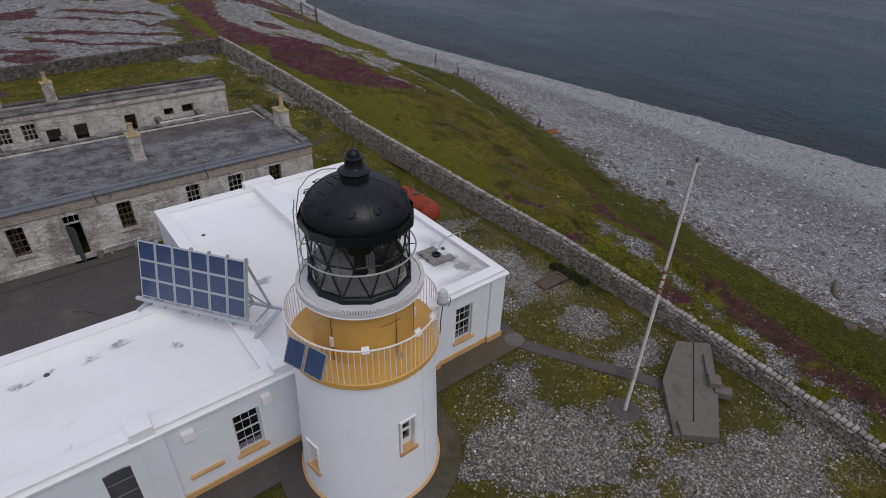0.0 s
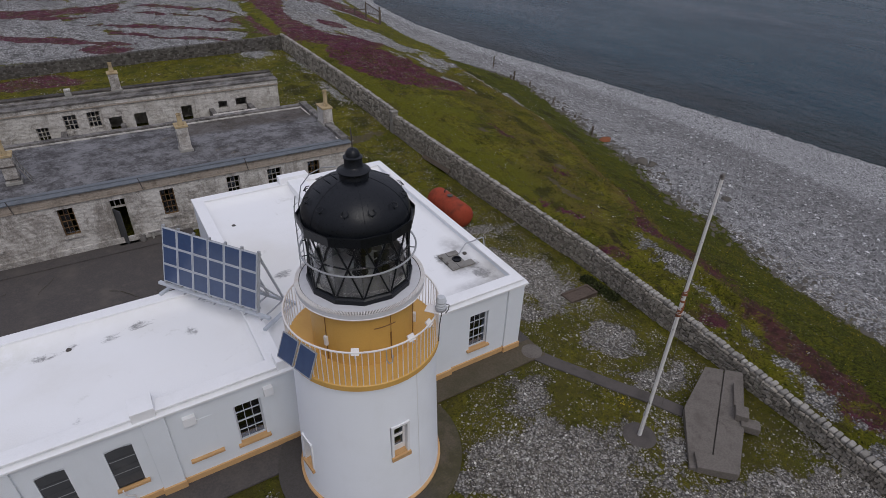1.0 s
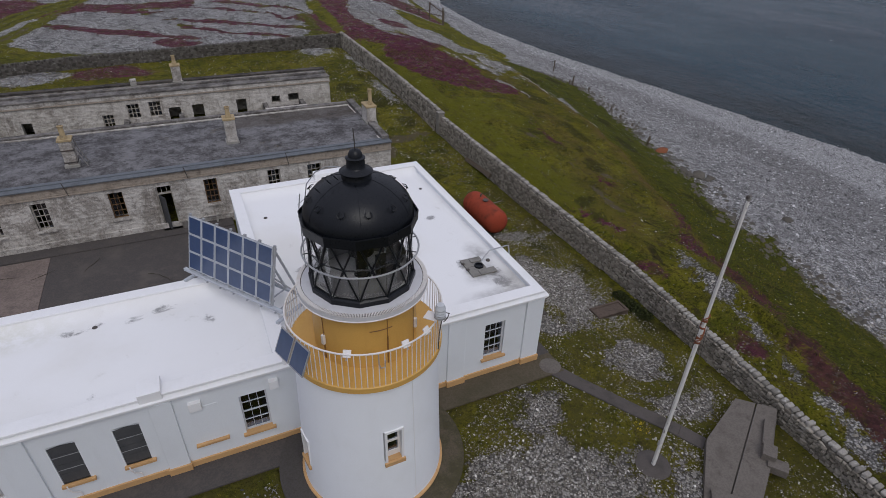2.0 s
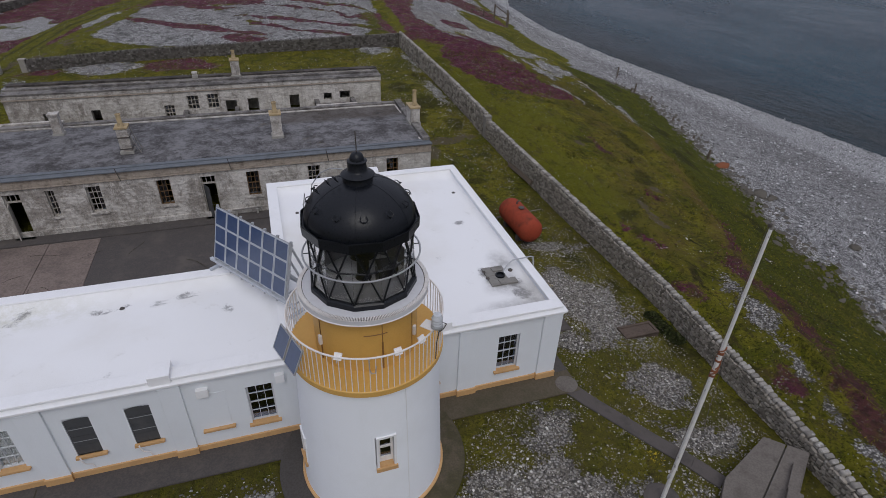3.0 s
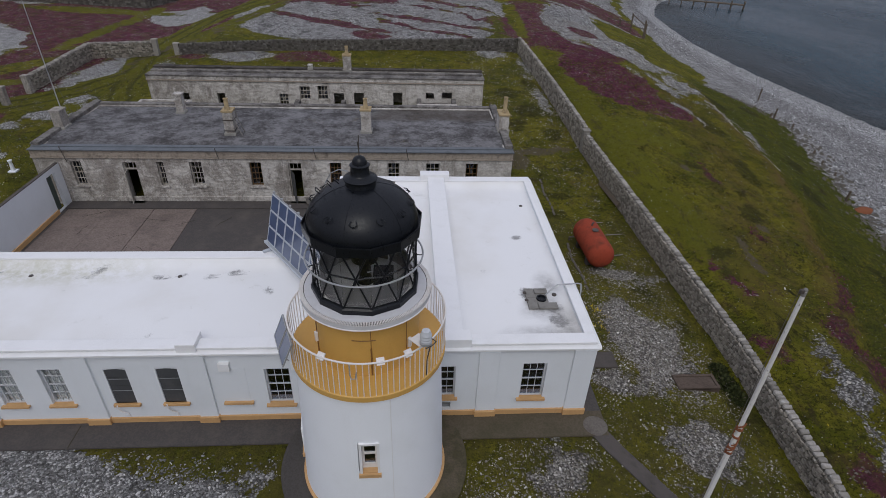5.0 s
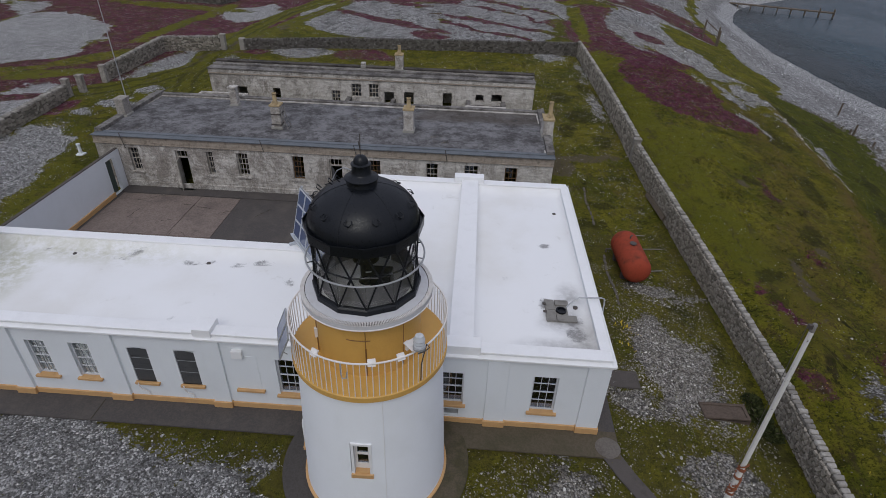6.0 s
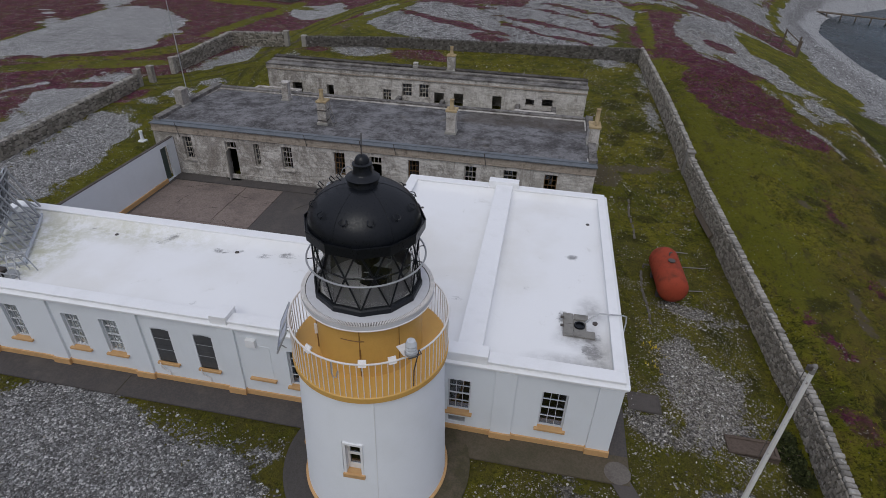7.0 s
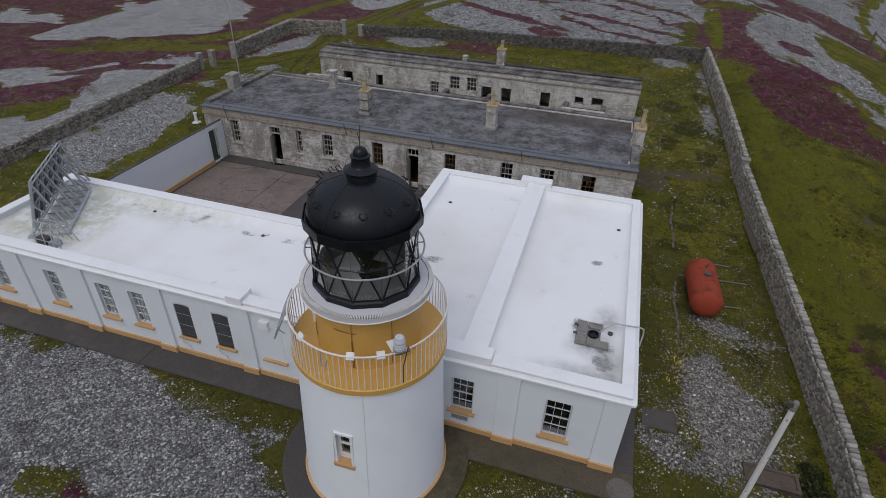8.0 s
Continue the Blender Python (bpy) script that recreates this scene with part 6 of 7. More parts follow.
chimney("chimney", Matrix.Translation((-13.0, 22.9, OTOP - 0.1)), 0.48, 0.5, 1.25, (), "pale square chimney stump", True)
mast = thing("radio_mast", Matrix.Translation((-20.0, 22.0, 0.2)), "thin leaning radio mast beside the derelict gable", "mast")
part("pole", tube(bmesh.new(), ((0, 0, 0), (-0.15, 0.1, 4.0), (-0.35, 0.3, 10.0)), 0.045, 8, 0.02), GREY_METAL, mast, "", True)
part("stay", tube(bmesh.new(), ((0.5, 0.2, 2.9), (-0.2, 0.15, 6.0)), 0.012, 5), DARK_METAL, mast)

# the rear row, roofless in parts
rear = thing("derelict_rear_row", Matrix.Identity(4), "low derelict rear building with blind doorways and weathered parapet", "house")
RX0, RX1, RY0, RY1, RTOP = -18.2, 7.95, 30.6, 32.75, 3.55
RB = ((-16.1, -15.25, 0.3, 2.15), (-13.1, -12.5, 0.3, 2.18), (-8.3, -7.6, 1.25, 2.2), (-6.65, -5.85, 1.75, 2.8), (-5.25, -4.45, 1.75, 2.85), (-4.0, -3.2, 1.3, 2.3), (-2.4, -1.62, 0.4, 2.35), (0.72, 1.45, 0.4, 2.42), (3.35, 4.0, 1.85, 2.4), (4.62, 5.45, 1.85, 2.48))
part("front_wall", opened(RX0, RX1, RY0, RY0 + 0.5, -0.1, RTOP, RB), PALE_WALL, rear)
part("back_wall", boxed(RX0, RX1, RY1 - 0.45, RY1, -0.1, RTOP + 0.1), OLD_WALL, rear)
part("east_gable", boxed(RX1 - 0.45, RX1, RY0 + 0.5, RY1 - 0.45, -0.1, RTOP), OLD_WALL, rear)
part("west_gable", boxed(RX0, RX0 + 0.45, RY0 + 0.5, RY1 - 0.45, -0.1, RTOP), OLD_WALL, rear)
part("roof", boxed(RX0 + 0.3, RX1 - 0.3, RY0 + 0.3, RY1 - 0.3, RTOP - 0.35, RTOP - 0.08), REAR_ROOF, rear, "dark grey flat roof")
part("string_course", boxed(RX0 - 0.06, RX1 + 0.06, RY0 - 0.09, RY0 + 0.02, RTOP - 0.42, RTOP - 0.33, 0.015), BARE_STONE, rear)
part("frieze", boxed(RX0 - 0.03, RX1 + 0.03, RY0 - 0.05, RY0 + 0.02, RTOP - 0.326, RTOP - 0.044, 0.015), OLD_WALL, rear, "weathered band under the ledge")
part("ledge", boxed(RX0 - 0.05, RX1 + 0.05, RY0 - 0.12, RY0 + 0.75, RTOP - 0.04, RTOP + 0.05, 0.02), REAR_ROOF, rear)
part("parapet", boxed(RX0 + 0.1, RX1 - 0.1, RY0 + 0.75, RY0 + 1.05, RTOP - 0.1, RTOP + 0.18, 0.03), REAR_ROOF, rear, "weathered parapet")
for gx in (RX0, RX1 - 0.45):
    part("gable_coping", boxed(gx - 0.03, gx + 0.48, RY0 + 1.06, RY1 - 0.51, RTOP - 0.06, RTOP + 0.10, 0.02), REAR_ROOF, rear)
part("coping", boxed(RX0 - 0.05, RX1 + 0.05, RY1 - 0.5, RY1 + 0.05, RTOP + 0.1, RTOP + 0.22, 0.02), REAR_DARK, rear)
for a, b, c, d in (RB[3], RB[4], RB[2]):
    sash_window(rear, a, b, c, d, RY0, 3, 3, GREY_WOOD, OLD_WALL, gone=((0, 0), (1, 1), (2, 2)), bar=0.05, deep=0.2, sill=False)
chimney("chimney", Matrix.Translation((-2.98, 32.4, RTOP)), 0.62, 0.62, 1.25, ((0, 0, 0.66),), "pale chimney with a clay pot on the rear row")
chimney("chimney", Matrix.Translation((-5.95, 32.45, RTOP + 0.1)), 0.3, 0.3, 0.3, (), "small pale chimney stump on the parapet", True)
# lean-to walls and outhouses between the rows
for x0, x1, y0, y1, z in ((-7.0, -3.05, 28.9, 30.6, 1.80), (2.6, 5.75, 28.9, 30.6, 1.98)):
    o = thing("lean_to", Matrix.Identity(4), "roofless lean-to with crumbling whitewashed walls", "outbuilding", "lean-tos")
    part("front_wall", boxed(x0, x1, y0, y0 + 0.35, -0.1, z, 0.03), OLD_WALL, o)
    part("side_wall", boxed(x0, x0 + 0.35, y0 + 0.35, y1 - 0.004, -0.1, z, 0.03), REAR_ROOF, o)
    part("side_wall", boxed(x1 - 0.35, x1, y0 + 0.35, y1 - 0.004, -0.1, z, 0.03), REAR_ROOF, o)
    # added dark sheet, coloured for the shade inside the walls
    part("dark_inside_sheet", boxed(x0 + 0.35, x1 - 0.35, y0 + 0.35, y1 - 0.004, z - 0.55, z - 0.4), REAR_DARK, o)
o = thing("outhouse", Matrix.Identity(4), "low flat-roofed outhouse with grey parapet", "outbuilding")
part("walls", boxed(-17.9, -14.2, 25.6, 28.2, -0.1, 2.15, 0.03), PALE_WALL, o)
part("roof", boxed(-17.6, -14.5, 25.9, 27.9, 2.15, 2.2), REAR_ROOF, o)
for a in ((-17.9, -14.2, 25.6, 25.88), (-17.9, -14.2, 27.92, 28.2), (-17.9, -17.62, 25.88, 27.92), (-14.48, -14.2, 25.88, 27.92)):
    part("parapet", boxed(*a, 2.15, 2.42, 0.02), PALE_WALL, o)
o = thing("gable_yard_wall", Matrix.Identity(4), "low whitewashed yard wall behind the cottages", "wall")
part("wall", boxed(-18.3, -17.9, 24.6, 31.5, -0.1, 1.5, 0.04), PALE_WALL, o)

# ---- dry-stone boundary walls ----
random.seed(21)


def stone_mesh(sx, sy, sz, rough=0.18):
    """A worn block about the origin."""
    bm = boxed(-sx / 2, sx / 2, -sy / 2, sy / 2, -sz / 2, sz / 2)
    bmesh.ops.bevel(bm, geom=bm.edges[:], offset=min(sx, sy, sz) * 0.22, segments=1, affect="EDGES")
    for v in bm.verts:
        v.co *= 1 + random.uniform(-rough, rough) * 0.5
    return bm


def add_stone(verts, faces, c, u, n, w, h, d):
    """One face stone: a chipped block set at c along u, proud along n."""
    base = len(verts)
    tilt = random.uniform(-0.28, 0.28)
    rise = Vector((0, 0, 1))
    uu, vv = u * math.cos(tilt) + rise * math.sin(tilt), rise * math.cos(tilt) - u * math.sin(tilt)
    j = lambda a: a * random.uniform(0.74, 1.12)
    for k, q in ((0.0, 1.0), (d, 0.74)):
        for sx, sz in ((-1, -1), (1, -1), (1, 1), (-1, 1)):
            p = c + uu * (sx * j(w / 2) * q) + vv * (sz * j(h / 2) * q) + n * (k * random.uniform(0.7, 1.2))
            verts.append(p[:])
    for f in ((4, 5, 6, 7), (0, 1, 5, 4), (1, 2, 6, 5), (2, 3, 7, 6), (3, 0, 4, 7)):
        faces.append([base + i for i in f])


def boundary_wall(name, pts, thick, label, stone=0.34, sides=(1, -1), cope=0.30, singles=False, cope_mat=COPING_STONE, face_mat=WALL_STONE):
    """pts: (x, y, top, foot). Core, face stones on the given sides, coping stones set on edge."""
    w = thing(name, Matrix.Identity(4), label, "stone wall", kind="structure")
    bm = bmesh.new()
    prev = None
    P = [Vector((x, y, 0)) for x, y, _, _ in pts]
    for i, (x, y, top, foot) in enumerate(pts):
        d = (P[min(i + 1, len(P) - 1)] - P[max(i - 1, 0)]).normalized()
        s = Vector((-d.y, d.x, 0)) * (thick / 2 - 0.02)
        r = [bm.verts.new((q.x, q.y, z)) for q, z in ((P[i] + s, foot), (P[i] + s * 0.85, top), (P[i] - s * 0.85, top), (P[i] - s, foot))]
        if prev:
            for k in range(4):
                bm.faces.new((prev[k], prev[(k + 1) % 4], r[(k + 1) % 4], r[k]))
        else:
            bm.faces.new(r[::-1])
        prev = r
    bm.faces.new(prev)
    part("core", bm, MORTAR, w)
    verts, faces, cv, cf = [], [], [], []
    blocks = [finish(stone_mesh(1.0, 1.0, 1.0, 0.25), face_mat) for _ in range(8)] if singles else None
    laid = 0
    shapes = [finish(stone_mesh(cope * 0.9, thick * 0.76, 0.17), cope_mat) for _ in range(5)] if singles else None
    for (x0, y0, t0, f0), (x1, y1, t1, f1) in zip(pts, pts[1:]):
        a, b = Vector((x0, y0, 0)), Vector((x1, y1, 0))
        L = (b - a).length
        u = (b - a) / L
        left = Vector((-u.y, u.x, 0))
        for side in sides:
            n = left * side
            courses = max(3, int((max(t0 - f0, t1 - f1)) / (stone * 0.62)))
            for c in range(courses):
                s = random.uniform(0, stone)
                while s < L:
                    wd = stone * random.uniform(0.45, 1.45)
                    k = min(1, (s + wd / 2) / L)
                    top, foot = t0 + (t1 - t0) * k, f0 + (f1 - f0) * k
                    hh = (top - foot) / courses
                    q = a + u * (s + wd / 2) + n * (thick / 2 - 0.03 - 0.02 * (c / courses))
                    q.z = foot + hh * (c + 0.5) + random.uniform(-0.3, 0.3) * hh
                    if singles and laid < 300 and -8 < q.y < 8:
                        o = part("wall_stone", random.choice(blocks), face_mat, w)
                        o.matrix_local = Matrix.Translation(q) @ Matrix.Rotation(math.atan2(u.y, u.x) + random.uniform(-0.06, 0.06), 4, "Z") @ Matrix.Rotation(random.uniform(-0.3, 0.3), 4, "Y") @ Matrix.Diagonal((wd, 0.16 * random.uniform(0.8, 1.2), hh * random.uniform(0.75, 1.4), 1))
                        laid += 1
                    else:
                        add_stone(verts, faces, q, u, n, wd, hh * random.uniform(0.75, 1.4), 0.07)
                    s += wd
        s = 0.0
        while s < L:
            k = s / L
            z = t0 + (t1 - t0) * k
            q = a + u * (s + cope / 2)
            if singles:
                o = part("coping_stone", random.choice(shapes), cope_mat, w)
                o.matrix_local = Matrix.Translation((q.x, q.y, z + 0.06 + random.uniform(-0.02, 0.03))) @ Matrix.Rotation(math.atan2(u.y, u.x) + random.uniform(-0.12, 0.12), 4, "Z") @ Matrix.Rotation(random.uniform(-0.15, 0.15), 4, "Y") @ Matrix.Diagonal((random.uniform(0.8, 1.05), random.uniform(0.9, 1.08), random.uniform(0.75, 1.25), 1))
            else:
                for sd in (1, -1):
                    q2 = q.copy()
                    q2.z = z + 0.05
                    add_stone(cv, cf, q2, u, left * sd, cope * 0.9, 0.2 * random.uniform(0.7, 1.3), thick * 0.52)
            s += cope
    me = bpy.data.meshes.new("stones")
    me.from_pydata(verts, [], faces)
    me.materials.append(face_mat)
    tagged(part("face_stones", me, face_mat, w), kind="stuff")
    if cv:
        me = bpy.data.meshes.new("coping")
        me.from_pydata(cv, [], cf)
        me.materials.append(cope_mat)
        tagged(part("coping_stones", me, cope_mat, w), kind="stuff")
    return w


boundary_wall("boundary_wall", ((14.7, -16.5, -0.1, -1.3), (15.3, -8, 0.2, -1.15), (15.55, -3.5, 0.42, -1.0), (15.75, 3, 0.65, -0.95), (15.55, 9, 0.85, -0.8), (15.15, 17, 1.25, -0.5), (14.8, 23.8, 1.6, -0.1)), 0.40,
              "grey rubble wall with upright coping stones along the bank", 0.20, (1,), 0.22, True)
boundary_wall("boundary_wall", ((14.75, 24.2, 2.0, 0.0), (14.6, 34, 2.4, 0.4), (14.35, 42, 2.7, 0.75), (14.1, 49.2, 2.92, 1.0)), 0.40, "grey rubble wall that runs inland from a stone pier", 0.36, (1,), 0.25, True)
boundary_wall("boundary_wall", ((13.9, 48.9, 2.8, 1.0), (0, 48.6, 2.55, 0.98), (-12, 47.5, 2.48, 0.9), (-21.0, 45.5, 2.38, 0.82)), 0.5, "dark rubble wall flecked with white stones behind the yard", 0.26, (-1, 1), 0.24, cope_mat=DARK_RUBBLE, face_mat=DARK_RUBBLE)
boundary_wall("boundary_wall", ((-23.8, 46.3, 2.4, 0.9), (-29.6, 45.2, 2.35, 0.85), (-30.0, 35.2, 1.9, 0.5)), 0.45, "grey rubble corner wall beside the gateway", 0.30, (1,), 0.26)
boundary_wall("boundary_wall", ((-30.7, 30.3, 1.55, 0.3), (-30.3, 18, 1.15, -0.05), (-29.8, 10, 1.0, -0.2), (-29.4, -10, 0.95, -0.2)), 0.48, "grey rubble wall with pale coping stones beside the shingle", 0.30, (1,), 0.26)
boundary_wall("boundary_wall", ((-70, 74.5, 3.2, 1.5), (-45.5, 70.6, 2.9, 1.5), (-33.0, 68.6, 2.8, 1.4), (-30.2, 76, 2.9, 1.6), (-27.5, 86, 3.0, 1.7)), 0.5, "grey stone wall of a far enclosure", 0.4, (-1,), 0.4, face_mat=DARK_RUBBLE)
for x, y, z0, h, mt, lab in ((14.75, 24.0, -0.1, 2.08, COPING_STONE, "pale stone pier where the wall steps up"), (-21.2, 45.4, 0.8, 1.8, COPING_STONE, "square grey stone gate pier"), (-23.6, 46.3, 0.8, 1.95, COPING_STONE, "square grey stone gate pier"),
                             (-30.7, 30.7, 0.3, 1.75, OLD_WALL, "square whitewashed gate pier by the track"), (-30.3, 32.0, 0.3, 1.75, OLD_WALL, "square whitewashed gate pier by the track"), (-30.0, 34.9, 0.4, 1.75, OLD_WALL, "square whitewashed gate pier by the track")):
    g = thing("gate_pier", Matrix.Translation((x, y, z0)), lab, "pillar")
    part("shaft", boxed(-0.24, 0.24, -0.24, 0.24, 0, h - 0.12, 0.04), mt, g)
    part("cap", boxed(-0.28, 0.28, -0.28, 0.28, h - 0.12, h, 0.04), mt, g)

# ---- things on the ground ----
z = ground_z(9.2, -5.92)
pole = thing("flagpole", Matrix.Translation((9.15, -5.94, z)), "tall white flagpole with a rusty joint on a round footing", "flagpole")
part("footing", lathe(bmesh.new(), ((0, 0.06), (0.45, 0.06), (0.58, 0.02), (0.62, -0.15), (0, -0.15)), 28), CONCRETE, pole, "round concrete footing")
part("lower_pole", tube(bmesh.new(), ((0, 0, 0.0), (0, 0, 6.2)), 0.068, 16, 0.058), POLE_PAINT, pole, "", True)
part("upper_pole", tube(bmesh.new(), ((0.0, 0.0, 5.5), (0, 0, 10.05)), 0.051, 16, 0.040), POLE_PAINT, pole, "", True)
for k in range(7):
    a = 1.3 * k
    part("rust_lash", tube(bmesh.new(), [(0.078 * math.cos(a + q * 0.6), 0.078 * math.sin(a + q * 0.6), 5.25 + 0.16 * k + 0.035 * q) for q in range(8)], 0.018, 5), RUST_JOINT, pole, "rusty wire lashing")
part("stay_wire", tube(bmesh.new(), ((0.1, -0.06, 6.1), (0.35, -0.2, 2.4), (0.42, -0.25, 0.1)), 0.007, 4), DARK_METAL, pole)
for zz in (5.42, 5.6, 5.95, 6.2):
    part("clamp", lathe(bmesh.new(), ((0.045, zz), (0.078, zz + 0.01), (0.078, zz + 0.06), (0.045, zz + 0.07)), 16), RUST_JOINT, pole, "rusty clamp band")
part("splice", tube(bmesh.new(), ((0.065, 0.02, 5.4), (0.065, 0.02, 6.3)), 0.026, 8), RUST_JOINT, pole, "rusty splice bar")
part("weathered_tip", tube(bmesh.new(), ((0, 0, 9.92), (0, 0, 10.03)), 0.043, 12, 0.042), SCRAP, pole, "bare weathered metal tip", True)
part("truck", lathe(bmesh.new(), ((0, 10.03), (0.042, 10.035), (0.044, 10.06), (0.03, 10.09), (0, 10.095)), 16), SCRAP, pole)
part("pulley", boxed(-0.10, -0.02, -0.03, 0.03, 9.98, 10.07, 0.01), DARK_METAL, pole)
part("cleat", boxed(-0.15, -0.08, -0.02, 0.02, 1.1, 1.3, 0.008), GREY_METAL, pole)
part("halyard", tube(bmesh.new(), ((-0.11, 0, 1.2), (-0.13, 0, 5.0), (-0.11, 0, 10.0)), 0.006, 4), DARK_METAL, pole)

plat = thing("concrete_platform", Matrix.Identity(4), "weathered concrete platform with a step beside the flagpole", "platform")
zp = ground_z(10.9, -7.4) + 0.02
part("slab", prism(((11.6, -5.9), (9.55, -7.72), (10.0, -8.18), (14.6, -5.42), (14.1, -4.93)), zp - 0.4, zp + 0.22, 0.015), PLATFORM, plat)
part("slab", prism(((10.03, -8.21), (10.72, -8.78), (12.9, -7.5), (15.13, -5.93), (14.64, -5.45)), zp - 0.4, zp + 0.225, 0.015), PLATFORM, plat)
part("slab_bed", prism(((11.56, -6.05), (9.75, -7.72), (10.7, -8.65), (12.8, -7.45), (14.95, -5.9), (14.05, -5.05)), zp - 0.4, zp + 0.15), MORTAR, plat)
part("end_block", boxed(-0.65, 0.62, -0.32, 0.32, 0, 0.34, 0.02, Matrix.Translation((10.38, -8.12, zp)) @ Matrix.Rotation(radians(-43), 4, "Z")), PLATFORM, plat)
part("side_block", boxed(-0.28, 0.28, -0.22, 0.22, 0, 0.5, 0.02, Matrix.Translation((13.0, -7.25, zp)) @ Matrix.Rotation(radians(36), 4, "Z")), PLATFORM, plat)
part("kerb", boxed(-0.62, 0.62, -0.16, 0.16, 0, 0.36, 0.02, Matrix.Translation((13.75, -6.62, zp)) @ Matrix.Rotation(radians(36), 4, "Z")), PLATFORM, plat)
part("lower_step", boxed(-0.22, 0.22, -0.32, 0.32, 0, 0.3, 0.02, Matrix.Translation((12.95, -7.68, zp)) @ Matrix.Rotation(radians(36), 4, "Z")), PLATFORM, plat)

zc = ground_z(13.4, 1.6)
s = thing("concrete_slab", Matrix.Translation((13.4, 1.6, zc)), "sunken rust-stained slab with a raised rim in the shingle", "slab")
part("slab", boxed(-0.85, 0.85, -0.38, 0.38, -0.2, 0.10, 0.02), RUSTY_SLAB, s)
part("rim", opened(-0.85, 0.85, -0.05, 0.05, -0.38, 0.38, ((-0.74, 0.74, -0.28, 0.28),)), RUSTY_SLAB, s).matrix_local = Matrix.Translation((0, 0, 0.10)) @ Matrix.Rotation(radians(90), 4, "X")
s = thing("drain_cover", Matrix.Translation((9.8, 2.75, ground_z(9.8, 2.75))), "flat grey drain cover beside the white house", "drain cover")
part("frame", opened(-0.6, 0.6, -0.06, 0.06, -0.45, 0.45, ((-0.5, 0.5, -0.36, 0.36),)), CONCRETE, s).rotation_euler.x = radians(90)
part("lid", boxed(-0.5, 0.5, -0.36, 0.36, -0.02, 0.05, 0.01), CONCRETE, s)

zt = ground_z(11.9, 11.7)
tank = thing("fuel_tank", Matrix.Translation((11.68, 10.85, zt)) @ Matrix.Rotation(radians(2), 4, "Z"), "rusty red fuel tank lying on cradles", "tank")
prof = [(0, -1.68), (0.25, -1.66), (0.48, -1.59), (0.63, -1.46), (0.69, -1.31), (0.70, -1.16), (0.70, 1.16), (0.69, 1.31), (0.63, 1.46), (0.48, 1.59), (0.25, 1.66), (0, 1.68)]
bm = lathe(bmesh.new(), prof, 40)
bm.transform(Matrix.Translation((0, 0, 0.86)) @ Matrix.Rotation(radians(90), 4, "X"))
part("shell", bm, RUST, tank, "rusty red steel shell", True)
for y in (-0.8, 0.8):
    part("cradle", boxed(-0.55, 0.55, y - 0.12, y + 0.12, -0.1, 0.42, 0.02), CONCRETE, tank)
part("manhole", lathe(bmesh.new(), ((0.13, 1.5), (0.13, 1.6), (0.17, 1.6), (0.17, 1.63), (0, 1.64)), 20), DARK_METAL, tank)
part("filler", tube(bmesh.new(), ((0, 0.55, 1.5), (0, 0.55, 1.7), (0.1, 0.55, 1.74)), 0.04, 8), DARK_METAL, tank)
part("valve", tube(bmesh.new(), ((-0.7, 1.0, 0.6), (-0.95, 1.0, 0.6), (-0.95, 1.0, 0.4)), 0.05, 8), DARK_METAL, tank)
for pts, lab in ((((12.8, 12.9), (14.1, 13.1)), "grey scaffold pipe lying in the grass"), (((12.9, 10.9), (13.6, 11.1)), "grey scaffold pipe lying in the grass"), (((12.3, 14.2), (13.4, 14.3)), "grey scaffold pipe lying in the grass")):
    p = thing("scrap_pipe", Matrix.Identity(4), lab, "pipe", "scrap pipes")
    part("pipe", tube(bmesh.new(), [(x, y, ground_z(x, y) + 0.06) for x, y in pts], 0.028, 8), SCRAP, p)
for y0, y1 in ((7.7, 11.9), (15.0, 19.6)):
    edging = thing("path_edging", Matrix.Identity(4), "row of half-buried edging stones in the grass", "edging stones", "edging stone rows")
    y = y0
    while y < y1:
        w = random.uniform(0.22, 0.5)
        x = 10.62 + 0.06 * math.sin(y * 1.7)
        m = Matrix.Translation((x, y + w / 2, ground_z(x, y) + 0.04)) @ Matrix.Rotation(random.uniform(-0.12, 0.12), 4, "Z")
        bm = boxed(-0.055, 0.055, -w / 2, w / 2, -0.12, random.uniform(0.0, 0.05), 0.02, m)
        part("stone", bm, PLATFORM, edging)
        y += w + random.uniform(0.03, 0.22)
p = thing("timber_plank", Matrix.Identity(4), "grey timber plank leaning on the boundary wall", "plank")
part("plank", boxed(-0.06, 0.06, -1.6, 1.6, -0.15, 0.15, 0.01, Matrix.Translation((14.75, 17.6, ground_z(14.7, 17.6) + 0.25)) @ Matrix.Rotation(radians(4), 4, "Z") @ Matrix.Rotation(radians(25), 4, "Y")), TIMBER, p)
z = ground_z(-23.2, 20.2)
ob = thing("marker_post", Matrix.Translation((-23.2, 20.2, z)) @ Matrix.Scale(0.8, 4), "small white tapered marker post", "marker")
part("shaft", lathe(bmesh.new(), ((0.16, 0.1), (0.11, 0.85), (0.17, 0.88), (0.17, 0.98), (0, 1.0)), 16), WHITE, ob)
part("base", boxed(-0.3, 0.3, -0.3, 0.3, -0.1, 0.12, 0.02), WHITE, ob)

